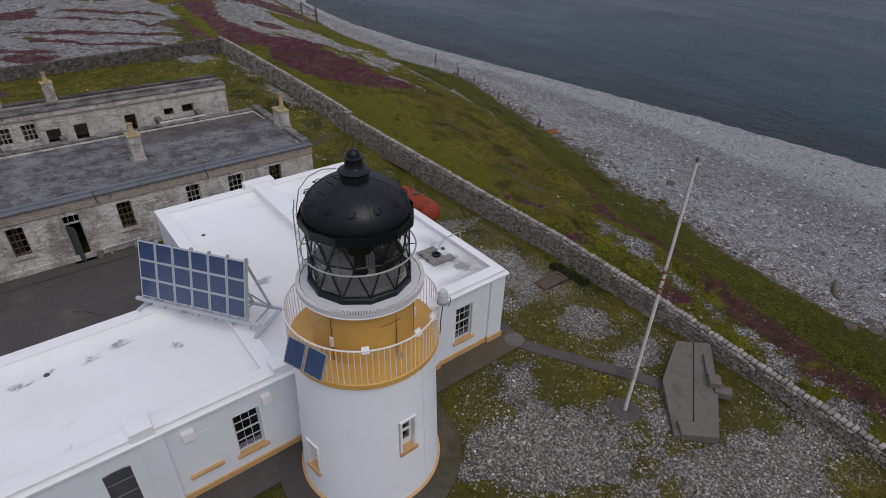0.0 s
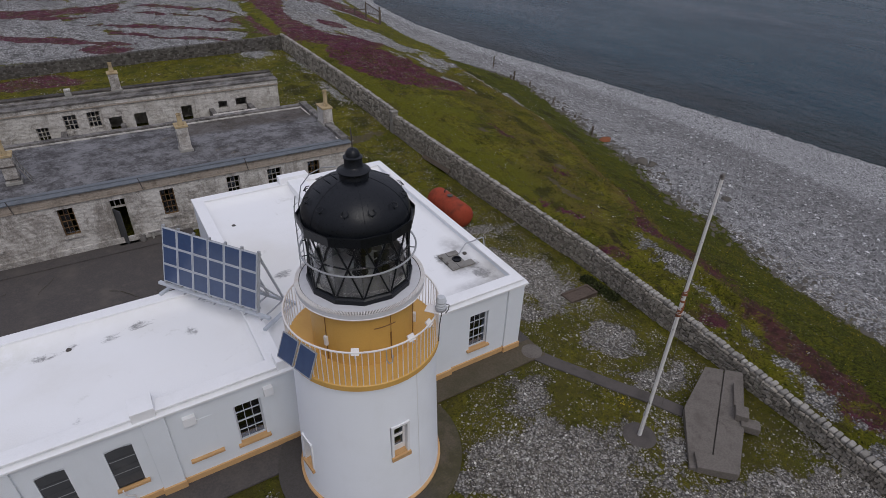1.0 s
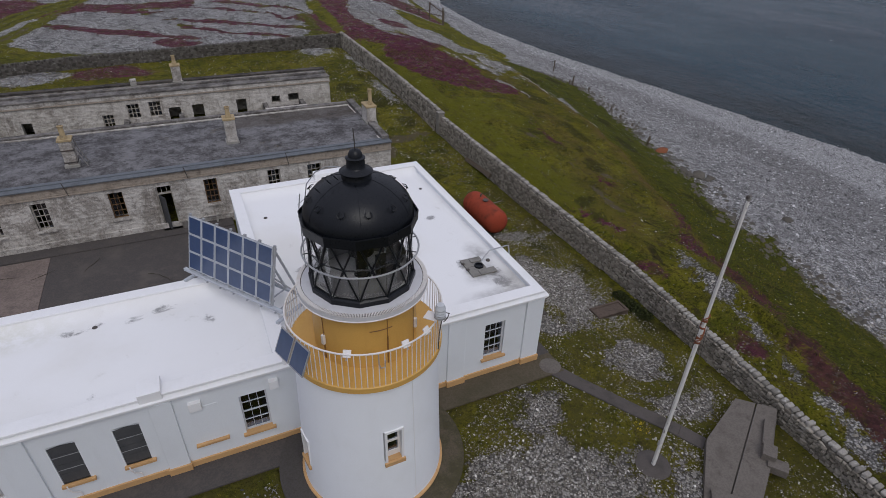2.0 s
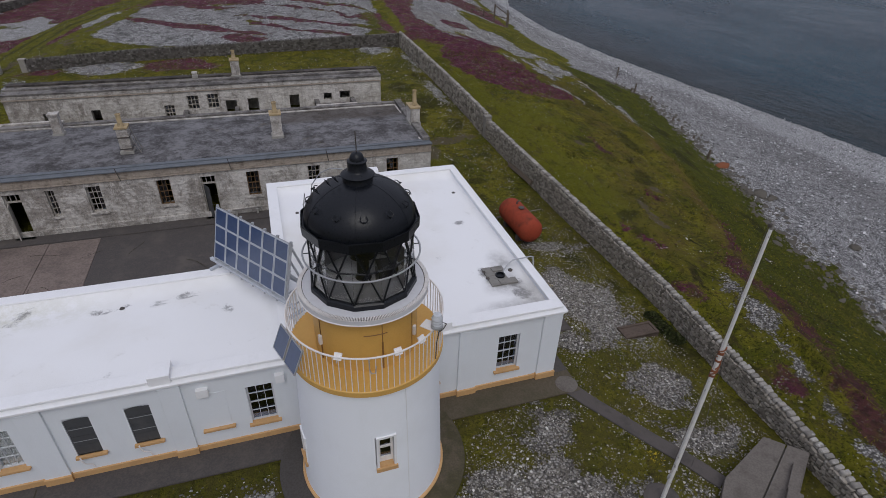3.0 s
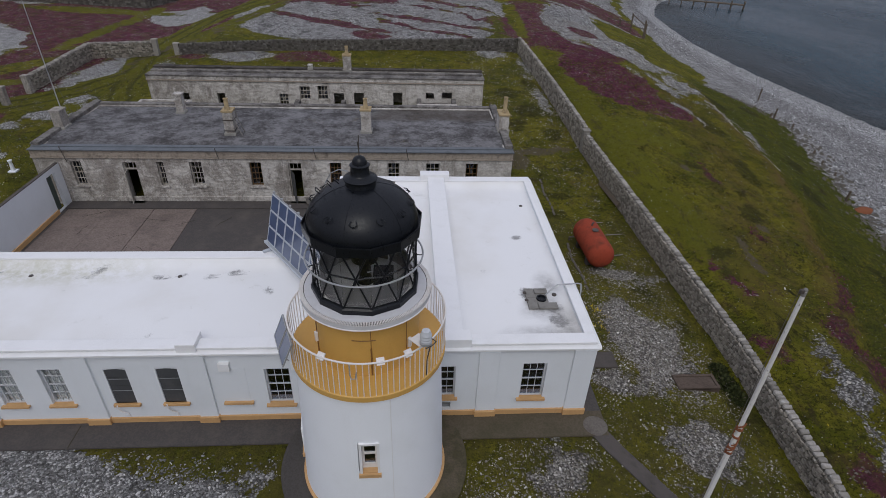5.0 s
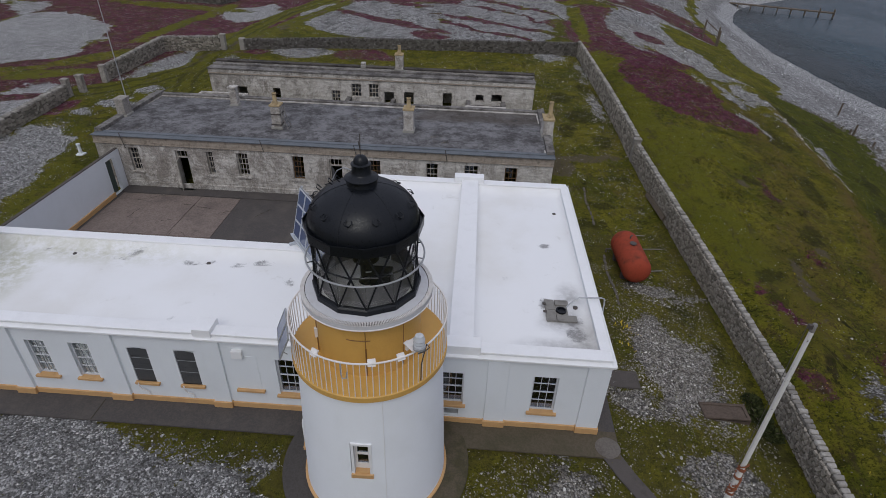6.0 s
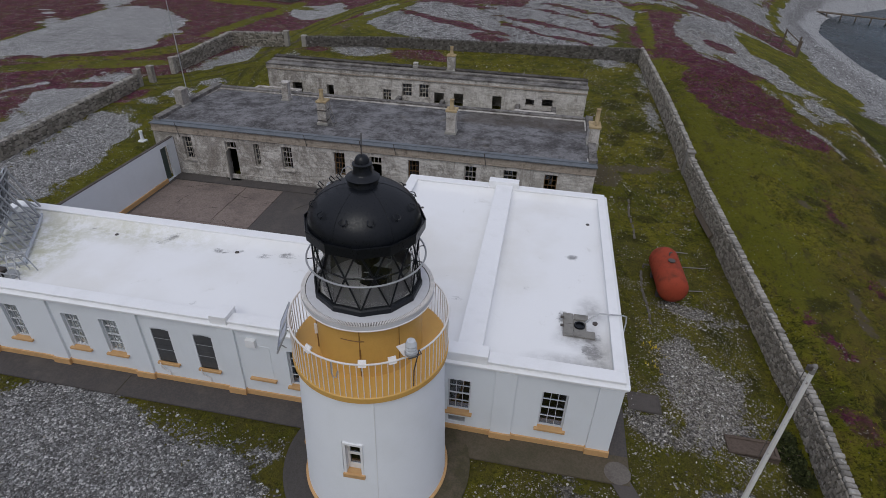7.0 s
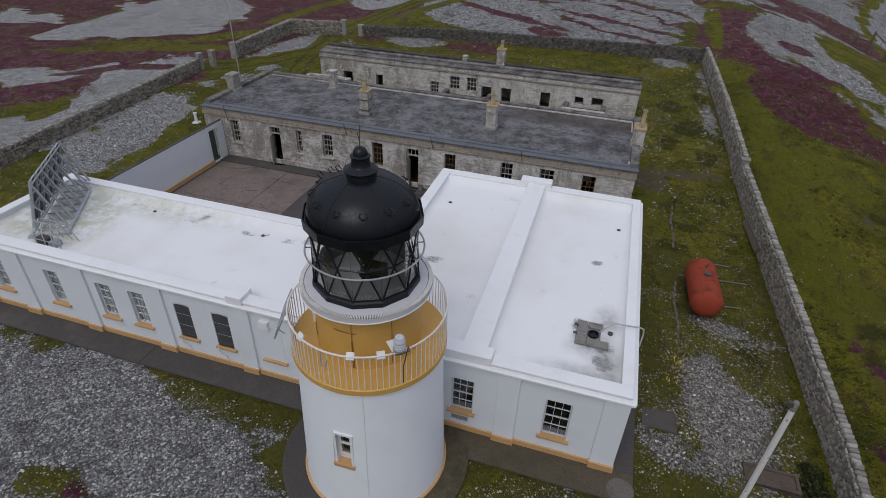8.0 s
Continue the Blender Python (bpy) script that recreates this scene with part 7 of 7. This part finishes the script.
# gates, fences and posts by the shore
f = thing("beach_stile", Matrix.Translation((39.9, 84.4, 0)), "weathered timber frame at the top of the beach", "fence")
zf = ground_z(39.9, 84.4)
for x, y, h in ((-2.6, 4.6, 1.6), (-1.2, 2.2, 1.8), (0, 0, 3.0), (1.4, -2.6, 2.4), (2.2, -1.2, 1.6)):
    part("post", boxed(x - 0.1, x + 0.1, y - 0.1, y + 0.1, zf - 1.6, zf + h, 0.02), TIMBER, f)
for a, b in (((-2.6, 4.6, 1.4), (0, 0, 1.6)), ((0, 0, 2.8), (1.4, -2.6, 1.6)), ((0, 0, 1.1), (1.4, -2.6, 1.0)), ((-2.6, 4.6, 0.6), (0, 0, 0.8))):
    part("rail", tube(bmesh.new(), [(p[0], p[1], zf + p[2]) for p in (a, b)], 0.08, 6), TIMBER, f)
random.seed(5)
for x, y, h in ((49.2, 57.9, 1.9), (44.2, 46.4, 1.5), (44.9, 43.8, 0.9), (43.2, 37.1, 0.6), (38.4, 25.6, 1.2), (41.6, 31.5, 0.5), (42.2, 34.2, 0.6), (44.6, 47.6, 0.6)):
    p = thing("timber_post", Matrix.Translation((x, y, ground_z(x, y))) @ Matrix.Rotation(random.uniform(-0.15, 0.15), 4, "X"), "weathered timber post on the beach", "post", "beach posts")
    part("post", boxed(-0.075, 0.075, -0.075, 0.075, -0.6, h * 0.85, 0.02), TIMBER, p)
boulders = ((37.4, 18.0, 0.55), (38.2, 18.6, 0.45), (36.7, 18.4, 0.4), (38.6, 17.6, 0.35), (37.8, 17.2, 0.3), (24.2, -8.7, 0.3), (38.1, 9.5, 0.4))
for x, y, r in boulders:
    bm = bmesh.new()
    bmesh.ops.create_icosphere(bm, subdivisions=3, radius=r)
    for v in bm.verts:
        v.co *= 1 + 0.35 * noise.noise(v.co * (1.6 / r) + Vector((x, y, 0)))
        v.co.z *= 0.62
    b = thing("boulder", Matrix.Translation((x, y, ground_z(x, y) + r * 0.2)), "dark boulder at the head of the beach", "rock", "beach boulders")
    part("rock", bm, MORTAR, b)
z = ground_z(39.2, 24.4)
b = thing("rusty_buoy", Matrix.Translation((39.2, 24.4, z - 0.1)) @ Matrix.Rotation(radians(70), 4, "Y"), "rusty red stranded buoy on the beach head", "buoy")
part("float", lathe(bmesh.new(), ((0, -0.7), (0.35, -0.68), (0.5, -0.5), (0.52, 0.1), (0.4, 0.4), (0.15, 0.75), (0, 0.78)), 20), RUST_JOINT, b, "", True)
part("eye", tube(bmesh.new(), ((0.08, 0, 0.74), (0.08, 0, 0.9), (-0.08, 0, 0.9), (-0.08, 0, 0.74)), 0.025, 6), DARK_METAL, b)
b = thing("driftwood_log", Matrix.Translation((31.2, -6.2, ground_z(31.2, -6.2))) @ Matrix.Rotation(radians(25), 4, "Z"), "dark driftwood log on the shingle", "log")
part("trunk", tube(bmesh.new(), ((-1.1, 0, 0.1), (-0.3, 0.08, 0.16), (0.5, 0.0, 0.13), (1.2, -0.12, 0.1)), 0.14, 8, 0.08), TIMBER, b, "", True)
part("branch", tube(bmesh.new(), ((0.3, 0.0, 0.15), (0.6, 0.3, 0.3)), 0.05, 6, 0.03), TIMBER, b)
# a pale ring laid out on the far shingle
def ground_band(pts, w):
    bm = bmesh.new()
    rows = []
    for i, p in enumerate(pts):
        q = Vector(pts[min(i + 1, len(pts) - 1)]) - Vector(pts[max(i - 1, 0)])
        side = Vector((-q.y, q.x)).normalized() * w / 2
        rows.append([bm.verts.new((p[0] + e * side.x, p[1] + e * side.y, ground_z(p[0] + e * side.x, p[1] + e * side.y) + dz)) for e, dz in ((1, -0.1), (1, 0.09), (-1, 0.09), (-1, -0.1))])
    for a, b in zip(rows, rows[1:]):
        for k in range(4):
            bm.faces.new((a[k], a[(k + 1) % 4], b[(k + 1) % 4], b[k]))
    bm.faces.new(rows[0][::-1])
    bm.faces.new(rows[-1])
    return bm


HX, HY, HR = 11.0, 79.9, 3.5
mark = thing("landing_circle", Matrix.Identity(4), "pale grey landing circle laid out on the shingle", "marking")
part("ring", ground_band([(HX + HR * math.cos(2 * math.pi * i / 60), HY + HR * math.sin(2 * math.pi * i / 60)) for i in range(61)], 0.3), CONCRETE_PALE, mark)
for a, b in (((-0.9, -1.4), (-0.9, 1.4)), ((0.9, -1.4), (0.9, 1.4)), ((-0.7, 0), (0.7, 0))):
    part("bar", ground_band([(HX + a[0] + (b[0] - a[0]) * k / 6, HY + a[1] + (b[1] - a[1]) * k / 6) for k in range(7)], 0.3), CONCRETE_PALE, mark)
pad = thing("concrete_pad", Matrix.Translation((8.56, -0.68, -0.016)), "round pale concrete pad at the house corner", "slab")
part("pad", lathe(bmesh.new(), ((0, 0.053), (0.40, 0.052), (0.44, 0.044), (0.45, -0.1), (0, -0.1)), 28), PLATFORM, pad)
pier = thing("jetty", Matrix.Identity(4), "long timber jetty over the shallow bay", "jetty")
a, b = Vector((72, 160, -7.6)), Vector((96, 149, -8.0))
d = (b - a).normalized()
m = Matrix.Translation((a + b) / 2) @ Matrix.Rotation(math.atan2(d.y, d.x), 4, "Z")
L = (b - a).length
part("deck", boxed(-L / 2, L / 2, -0.9, 0.9, -0.12, 0.12, 0.02, m), TIMBER, pier)
for i in range(9):
    for s in (-0.8, 0.8):
        x = -L / 2 + L * i / 8
        part("pile", boxed(x - 0.14, x + 0.14, s - 0.14, s + 0.14, -4, 0.2 if i < 7 else 0.8, 0.02, m), TIMBER, pier)


# ---- loose stones, tufts, flowers ----
rng = np.random.default_rng(7)


def stuff(name, verts, faces, mat, label, category):
    """One object of many small faces, all with the same number of corners."""
    v = np.asarray(verts, np.float32).reshape(-1, 3)
    f = np.asarray(faces, np.int32)
    me = bpy.data.meshes.new(name)
    me.vertices.add(len(v))
    me.vertices.foreach_set("co", v.ravel())
    me.loops.add(f.size)
    me.loops.foreach_set("vertex_index", f.ravel())
    me.polygons.add(len(f))
    me.polygons.foreach_set("loop_start", np.arange(0, f.size, f.shape[1], dtype=np.int32))
    me.update(calc_edges=True)
    me.materials.append(mat)
    return tagged(new(name, me), label, category, kind="stuff")


STONE_RING = [(math.cos(2.4 * 0.5236 * i), math.sin(2.4 * 0.5236 * i), -0.3) for i in range(5)]
STONE_V = np.array(STONE_RING + [(0.55 * x, 0.55 * y, 0.75) for x, y, _ in STONE_RING[::2]])
STONE_F = np.array(((0, 1, 5), (1, 2, 6), (1, 6, 5), (2, 3, 6), (3, 4, 7), (3, 7, 6), (4, 0, 7), (0, 5, 7), (5, 6, 7)))


def pebbles(name, x, y, size, label, mat=PEBBLE):
    """Many chipped stones bedded in the ground."""
    k, c = len(x), len(STONE_V)
    ang = rng.uniform(0, 2 * np.pi, k)
    sc = np.stack([size * rng.uniform(0.8, 1.5, k), size * rng.uniform(0.6, 1.0, k), size * rng.uniform(0.45, 0.85, k)], -1)
    p = STONE_V[None] * rng.uniform(0.75, 1.2, (k, c, 1)) * sc[:, None, :]
    co, si = np.cos(ang)[:, None], np.sin(ang)[:, None]
    q = np.stack([p[..., 0] * co - p[..., 1] * si, p[..., 0] * si + p[..., 1] * co, p[..., 2]], -1)
    q += np.stack([x, y, sample(GZ, x, y) + size * 0.12], -1)[:, None, :]
    f = STONE_F[None] + (np.arange(k) * c)[:, None, None]
    stuff(name, q, f.reshape(-1, 3), mat, label, "stones")


def clumped(x, y, scale, lo, seed):
    """Where the noise runs high: stones lie in drifts, not evenly."""
    return np.array([noise.fractal((a * scale, b * scale, seed), 0.8, 2.0, 3) for a, b in zip(x, y)]) > lo


def clear(x, y):
    """Open ground, off the paving and the buildings."""
    ok = ~((x > -19.5) & (x < 9.0) & (y > -1.2) & (y < 16.6))
    ok &= ~((x > -19.5) & (x < 8.3) & (y > 16) & (y < 24.6))
    ok &= ~((x > -18) & (x < 8.2) & (y > 28.8) & (y < 34.8))
    ok &= np.hypot(x - 0.742, y + 1.809) > 3.1
    return ok & (np.abs(x - 15.4) > 0.5)


def scatter(x0, x1, y0, y1, k, want, field=None, lo=0.5, jit=0.28):
    x, y = rng.uniform(x0, x1, k), rng.uniform(y0, y1, k)
    ok = clear(x, y)
    x, y = x[ok], y[ok]
    if field is not None:
        v = sample(field, x, y) + rng.normal(0, jit, len(x))
        ok = v > lo if want else v < lo
        x, y = x[ok], y[ok]
    return x, y


x, y = scatter(-21, 2.5, -13, 10, 250000, True, SH, 0.70, 0.22)
pebbles("shingle", x, y, rng.gamma(3.4, 0.0076, len(x)).clip(0.013, 0.075), "grey and white shingle stones", GREY_PEBBLE)
x, y = scatter(2.5, 15, -13, 10, 150000, True, SH, 0.74, 0.36)
pebbles("gravel", x, y, rng.gamma(3.4, 0.0068, len(x)).clip(0.012, 0.065), "brown-grey shingle stones round the flagpole")
x, y = scatter(8.2, 14.6, 13, 48, 6000, False, SH, 0.8)
ok = clumped(x, y, 0.4, 0.0, 2.0)
pebbles("yard_flecks", x[ok], y[ok], rng.gamma(2.4, 0.010, ok.sum()).clip(0.015, 0.07), "pale stones scattered in the yard grass", PALE_PEBBLE)
x, y = scatter(-30, 15, -13, 14, 30000, False, SH, 0.6)
ok = clumped(x, y, 0.45, 0.2, 8.0)
pebbles("scattered_stones", x[ok], y[ok], rng.gamma(2.0, 0.0095, ok.sum()).clip(0.010, 0.06), "pale stones scattered through the turf", PALE_PEBBLE)
x, y = scatter(3, 15.2, -13, 11, 36000, False, SH, 0.75)
ok = clumped(x, y, 0.5, 0.02, 5.0)
pebbles("field_stones", x[ok], y[ok], rng.gamma(2.2, 0.0074, ok.sum()).clip(0.009, 0.05), "pale angular stones in the grass by the flagpole", PALE_PEBBLE)
x, y = scatter(-29.6, -20, 8, 48, 70000, True, SH, 0.6, 0.2)
pebbles("yard_shingle", x, y, rng.gamma(3.2, 0.010, len(x)).clip(0.02, 0.09), "grey shingle stones beside the boundary wall", GREY_PEBBLE)
x, y = scatter(-20, 15, 16, 50, 12000, True, SH, 0.5)
pebbles("yard_stones", x, y, rng.gamma(3.0, 0.018, len(x)).clip(0.025, 0.13), "grey shingle stones in the walled yard", PALE_PEBBLE)
x, y = scatter(15.9, 34, -12, 70, 34000, True, SH, 0.55, 0.16)
pebbles("bank_stones", x, y, rng.gamma(2.2, 0.015, len(x)).clip(0.02, 0.10), "pale stones lying on the grassy bank", PALE_PEBBLE)
x, y = scatter(15.9, 36, 24, 42, 9000, False, SH, 0.5)
d = x - np.interp(y, LIP_Y, LIP_X) - 0.5
ok = (np.abs(d) < 0.45) & clumped(x, y, 0.5, -0.05, 6.0)
pebbles("terrace_stones", x[ok], y[ok], rng.gamma(2.4, 0.03, ok.sum()).clip(0.03, 0.2), "pale stones along the lip of the terrace", PALE_PEBBLE)
x, y = scatter(26, 70, -12, 112, 80000, True, SH, 0.8, 0.1)
pebbles("beach_stones", x, y, rng.gamma(2.2, 0.023, len(x)).clip(0.03, 0.15), "larger stones on the shingle beach", BEACH_PEBBLE)

# wrack and dark stones along the head of the beach
wy = rng.uniform(-12, 60, 1500)
wx = np.interp(wy, EDGE_Y, EDGE_X) + rng.normal(0.3, 1.0, len(wy)) + 1.2 * np.array([noise.noise((b * 0.2, 3.0, 0.0)) for b in wy])
pebbles("wrack", wx, wy, rng.gamma(2.0, 0.055, len(wx)).clip(0.05, 0.32), "dark stones and wrack along the head of the beach", MORTAR)


def tufts(name, x, y, size, mat, label, category, blades=4, lean=0.5):
    k = len(x)
    verts, faces = [], []
    for a, b, s in zip(x, y, size):
        z = ground_z(a, b) - 0.02
        for _ in range(blades):
            t = rng.uniform(0, 2 * math.pi)
            w = s * rng.uniform(0.10, 0.22)
            ox, oy = rng.normal(0, s * 0.45, 2)
            c, d = math.cos(t), math.sin(t)
            h = s * rng.uniform(0.5, 1.1)
            i = len(verts)
            verts += [(a + ox - w * d, b + oy + w * c, z), (a + ox + w * d, b + oy - w * c, z), (a + ox + c * h * lean, b + oy + d * h * lean, z + h)]
            faces.append((i, i + 1, i + 2))
    return stuff(name, verts, faces, mat, label, category)


x, y = scatter(-12, 15, -13, 16, 15000, False, SH, 0.55)
tufts("turf", x, y, rng.uniform(0.04, 0.10, len(x)), TUFT, "short olive turf between the stones", "grass", 6, 1.0)
x, y = scatter(15.9, 32, -12, 48, 26000, False, SH, 0.5)
tufts("bank_grass", x, y, rng.gamma(3.0, 0.02, len(x)).clip(0.03, 0.16), TUFT, "rough olive grass on the bank outside the wall", "grass", 6, 1.0)
cxs, cys = rng.uniform(17, 30, 60), rng.uniform(-10, 46, 60)
x = np.concatenate([rng.normal(a, 0.35, 45) for a in cxs])
y = np.concatenate([rng.normal(b, 0.5, 45) for b in cys])
ok = (sample(SH, x, y) < 0.5) & (x > 16.2)
tufts("tussocks", x[ok], y[ok], rng.gamma(4.0, 0.022, ok.sum()).clip(0.05, 0.18), RUSH, "dark tussocks of rush and bramble on the bank", "grass", 7, 1.3)
x, y = scatter(-29, 14.5, 16, 49, 12000, False, SH, 0.5)
tufts("yard_grass", x, y, rng.uniform(0.06, 0.15, len(x)), TUFT, "rough grass in the walled yard", "grass", 5, 1.0)
x, y = scatter(16, 30, 1, 56, 16000, True, HE, 0.6, 0.2)
tufts("heather", x, y, rng.uniform(0.06, 0.15, len(x)), HEATH, "purple-brown heather on the bank", "heather", 6, 0.9)
x, y = scatter(9.1, 34, -11, 52, 5200, False, SH, 0.5)
ok = clumped(x, y, 0.3, 0.05, 3.0)
x, y = x[ok], y[ok]
keep = rng.uniform(0, 1, len(x)) < np.where((x < 11.2) & (y > 2) & (y < 10), 1.0, 0.45)
x, y = x[keep], y[keep]
tufts("ragwort", x, y, rng.uniform(0.03, 0.075, len(x)), FLOWER, "small yellow ragwort flowers in the grass", "flowers", 5, 0.9)
cx = np.concatenate([rng.normal(10.6, 0.22, 10), rng.normal(10.5, 0.2, 6), rng.normal(10.0, 0.13, 10)])
cy = np.concatenate([rng.normal(6.1, 0.35, 10), rng.normal(4.9, 0.3, 6), rng.normal(-4.5, 0.13, 10)])
tufts("ragwort_clump", cx, cy, np.concatenate([rng.uniform(0.09, 0.16, 16), rng.uniform(0.06, 0.12, len(cx) - 16)]), FLOWER, "clumps of yellow ragwort beside the house", "flowers", 6, 0.9)
wx = np.concatenate([rng.normal(a, 0.16, 14) for a in (-13.2, -11.6, -9.1, -8.2, -6.4, -4.6, -14.6, -10.2, -7.2, -5.2)])
wy = np.concatenate([rng.normal(b, 0.12, 14) for b in (6.6, 7.0, 6.3, 7.6, 6.4, 7.2, 9.4, 8.6, 6.2, 9.6)])
tufts("yard_weeds", wx, wy, rng.uniform(0.09, 0.17, len(wx)), SHRUB, "dark weeds in the joints of the yard", "weeds", 6, 0.9)


def shrub(x, y, r, h):
    # added leaf clump; its dark leaves stand in for shade beside the wall
    s = thing("shrub", Matrix.Translation((x, y, ground_z(x, y))), "low dark leaf clump that stands in for shade by the stone wall", "shrub", "shrubs by the wall")
    verts, faces = [], []
    for _ in range(900):
        t, u = rng.uniform(0, 2 * math.pi), rng.uniform(0, 1) ** 0.5
        px, py = r * u * math.cos(t), r * u * math.sin(t)
        pz = h * (1 - u ** 1.6) * rng.uniform(0.2, 1.1) * (0.7 + 0.5 * math.sin(3 * t + x * 5))
        d = rng.normal(0, 1, (2, 3))
        d = d / np.linalg.norm(d, axis=1)[:, None] * rng.uniform(0.05, 0.10)
        i = len(verts)
        c = np.array((px, py, pz))
        verts += [tuple(c), tuple(c + d[0]), tuple(c + d[0] + d[1]), tuple(c + d[1])]
        faces.append((i, i + 1, i + 2, i + 3))
    me = bpy.data.meshes.new("leaves")
    me.from_pydata(verts, [], faces)
    me.materials.append(SHRUB)
    part("leaves", me, SHRUB, s)
    bm = bmesh.new()
    for k in range(6):
        a = k * 1.05
        tube(bm, ((0, 0, -0.05), (r * 0.3 * math.cos(a), r * 0.3 * math.sin(a), h * 0.4), (r * 0.6 * math.cos(a), r * 0.6 * math.sin(a), h * 0.6)), 0.02, 5, 0.006)
    part("stems", bm, TIMBER, s)


# three clumps put where the wall's foot lies in shadow
for a in ((14.85, 2.5, 0.4, 0.22), (14.75, 1.7, 0.58, 0.32), (14.95, 0.9, 0.4, 0.22)):
    shrub(*a)
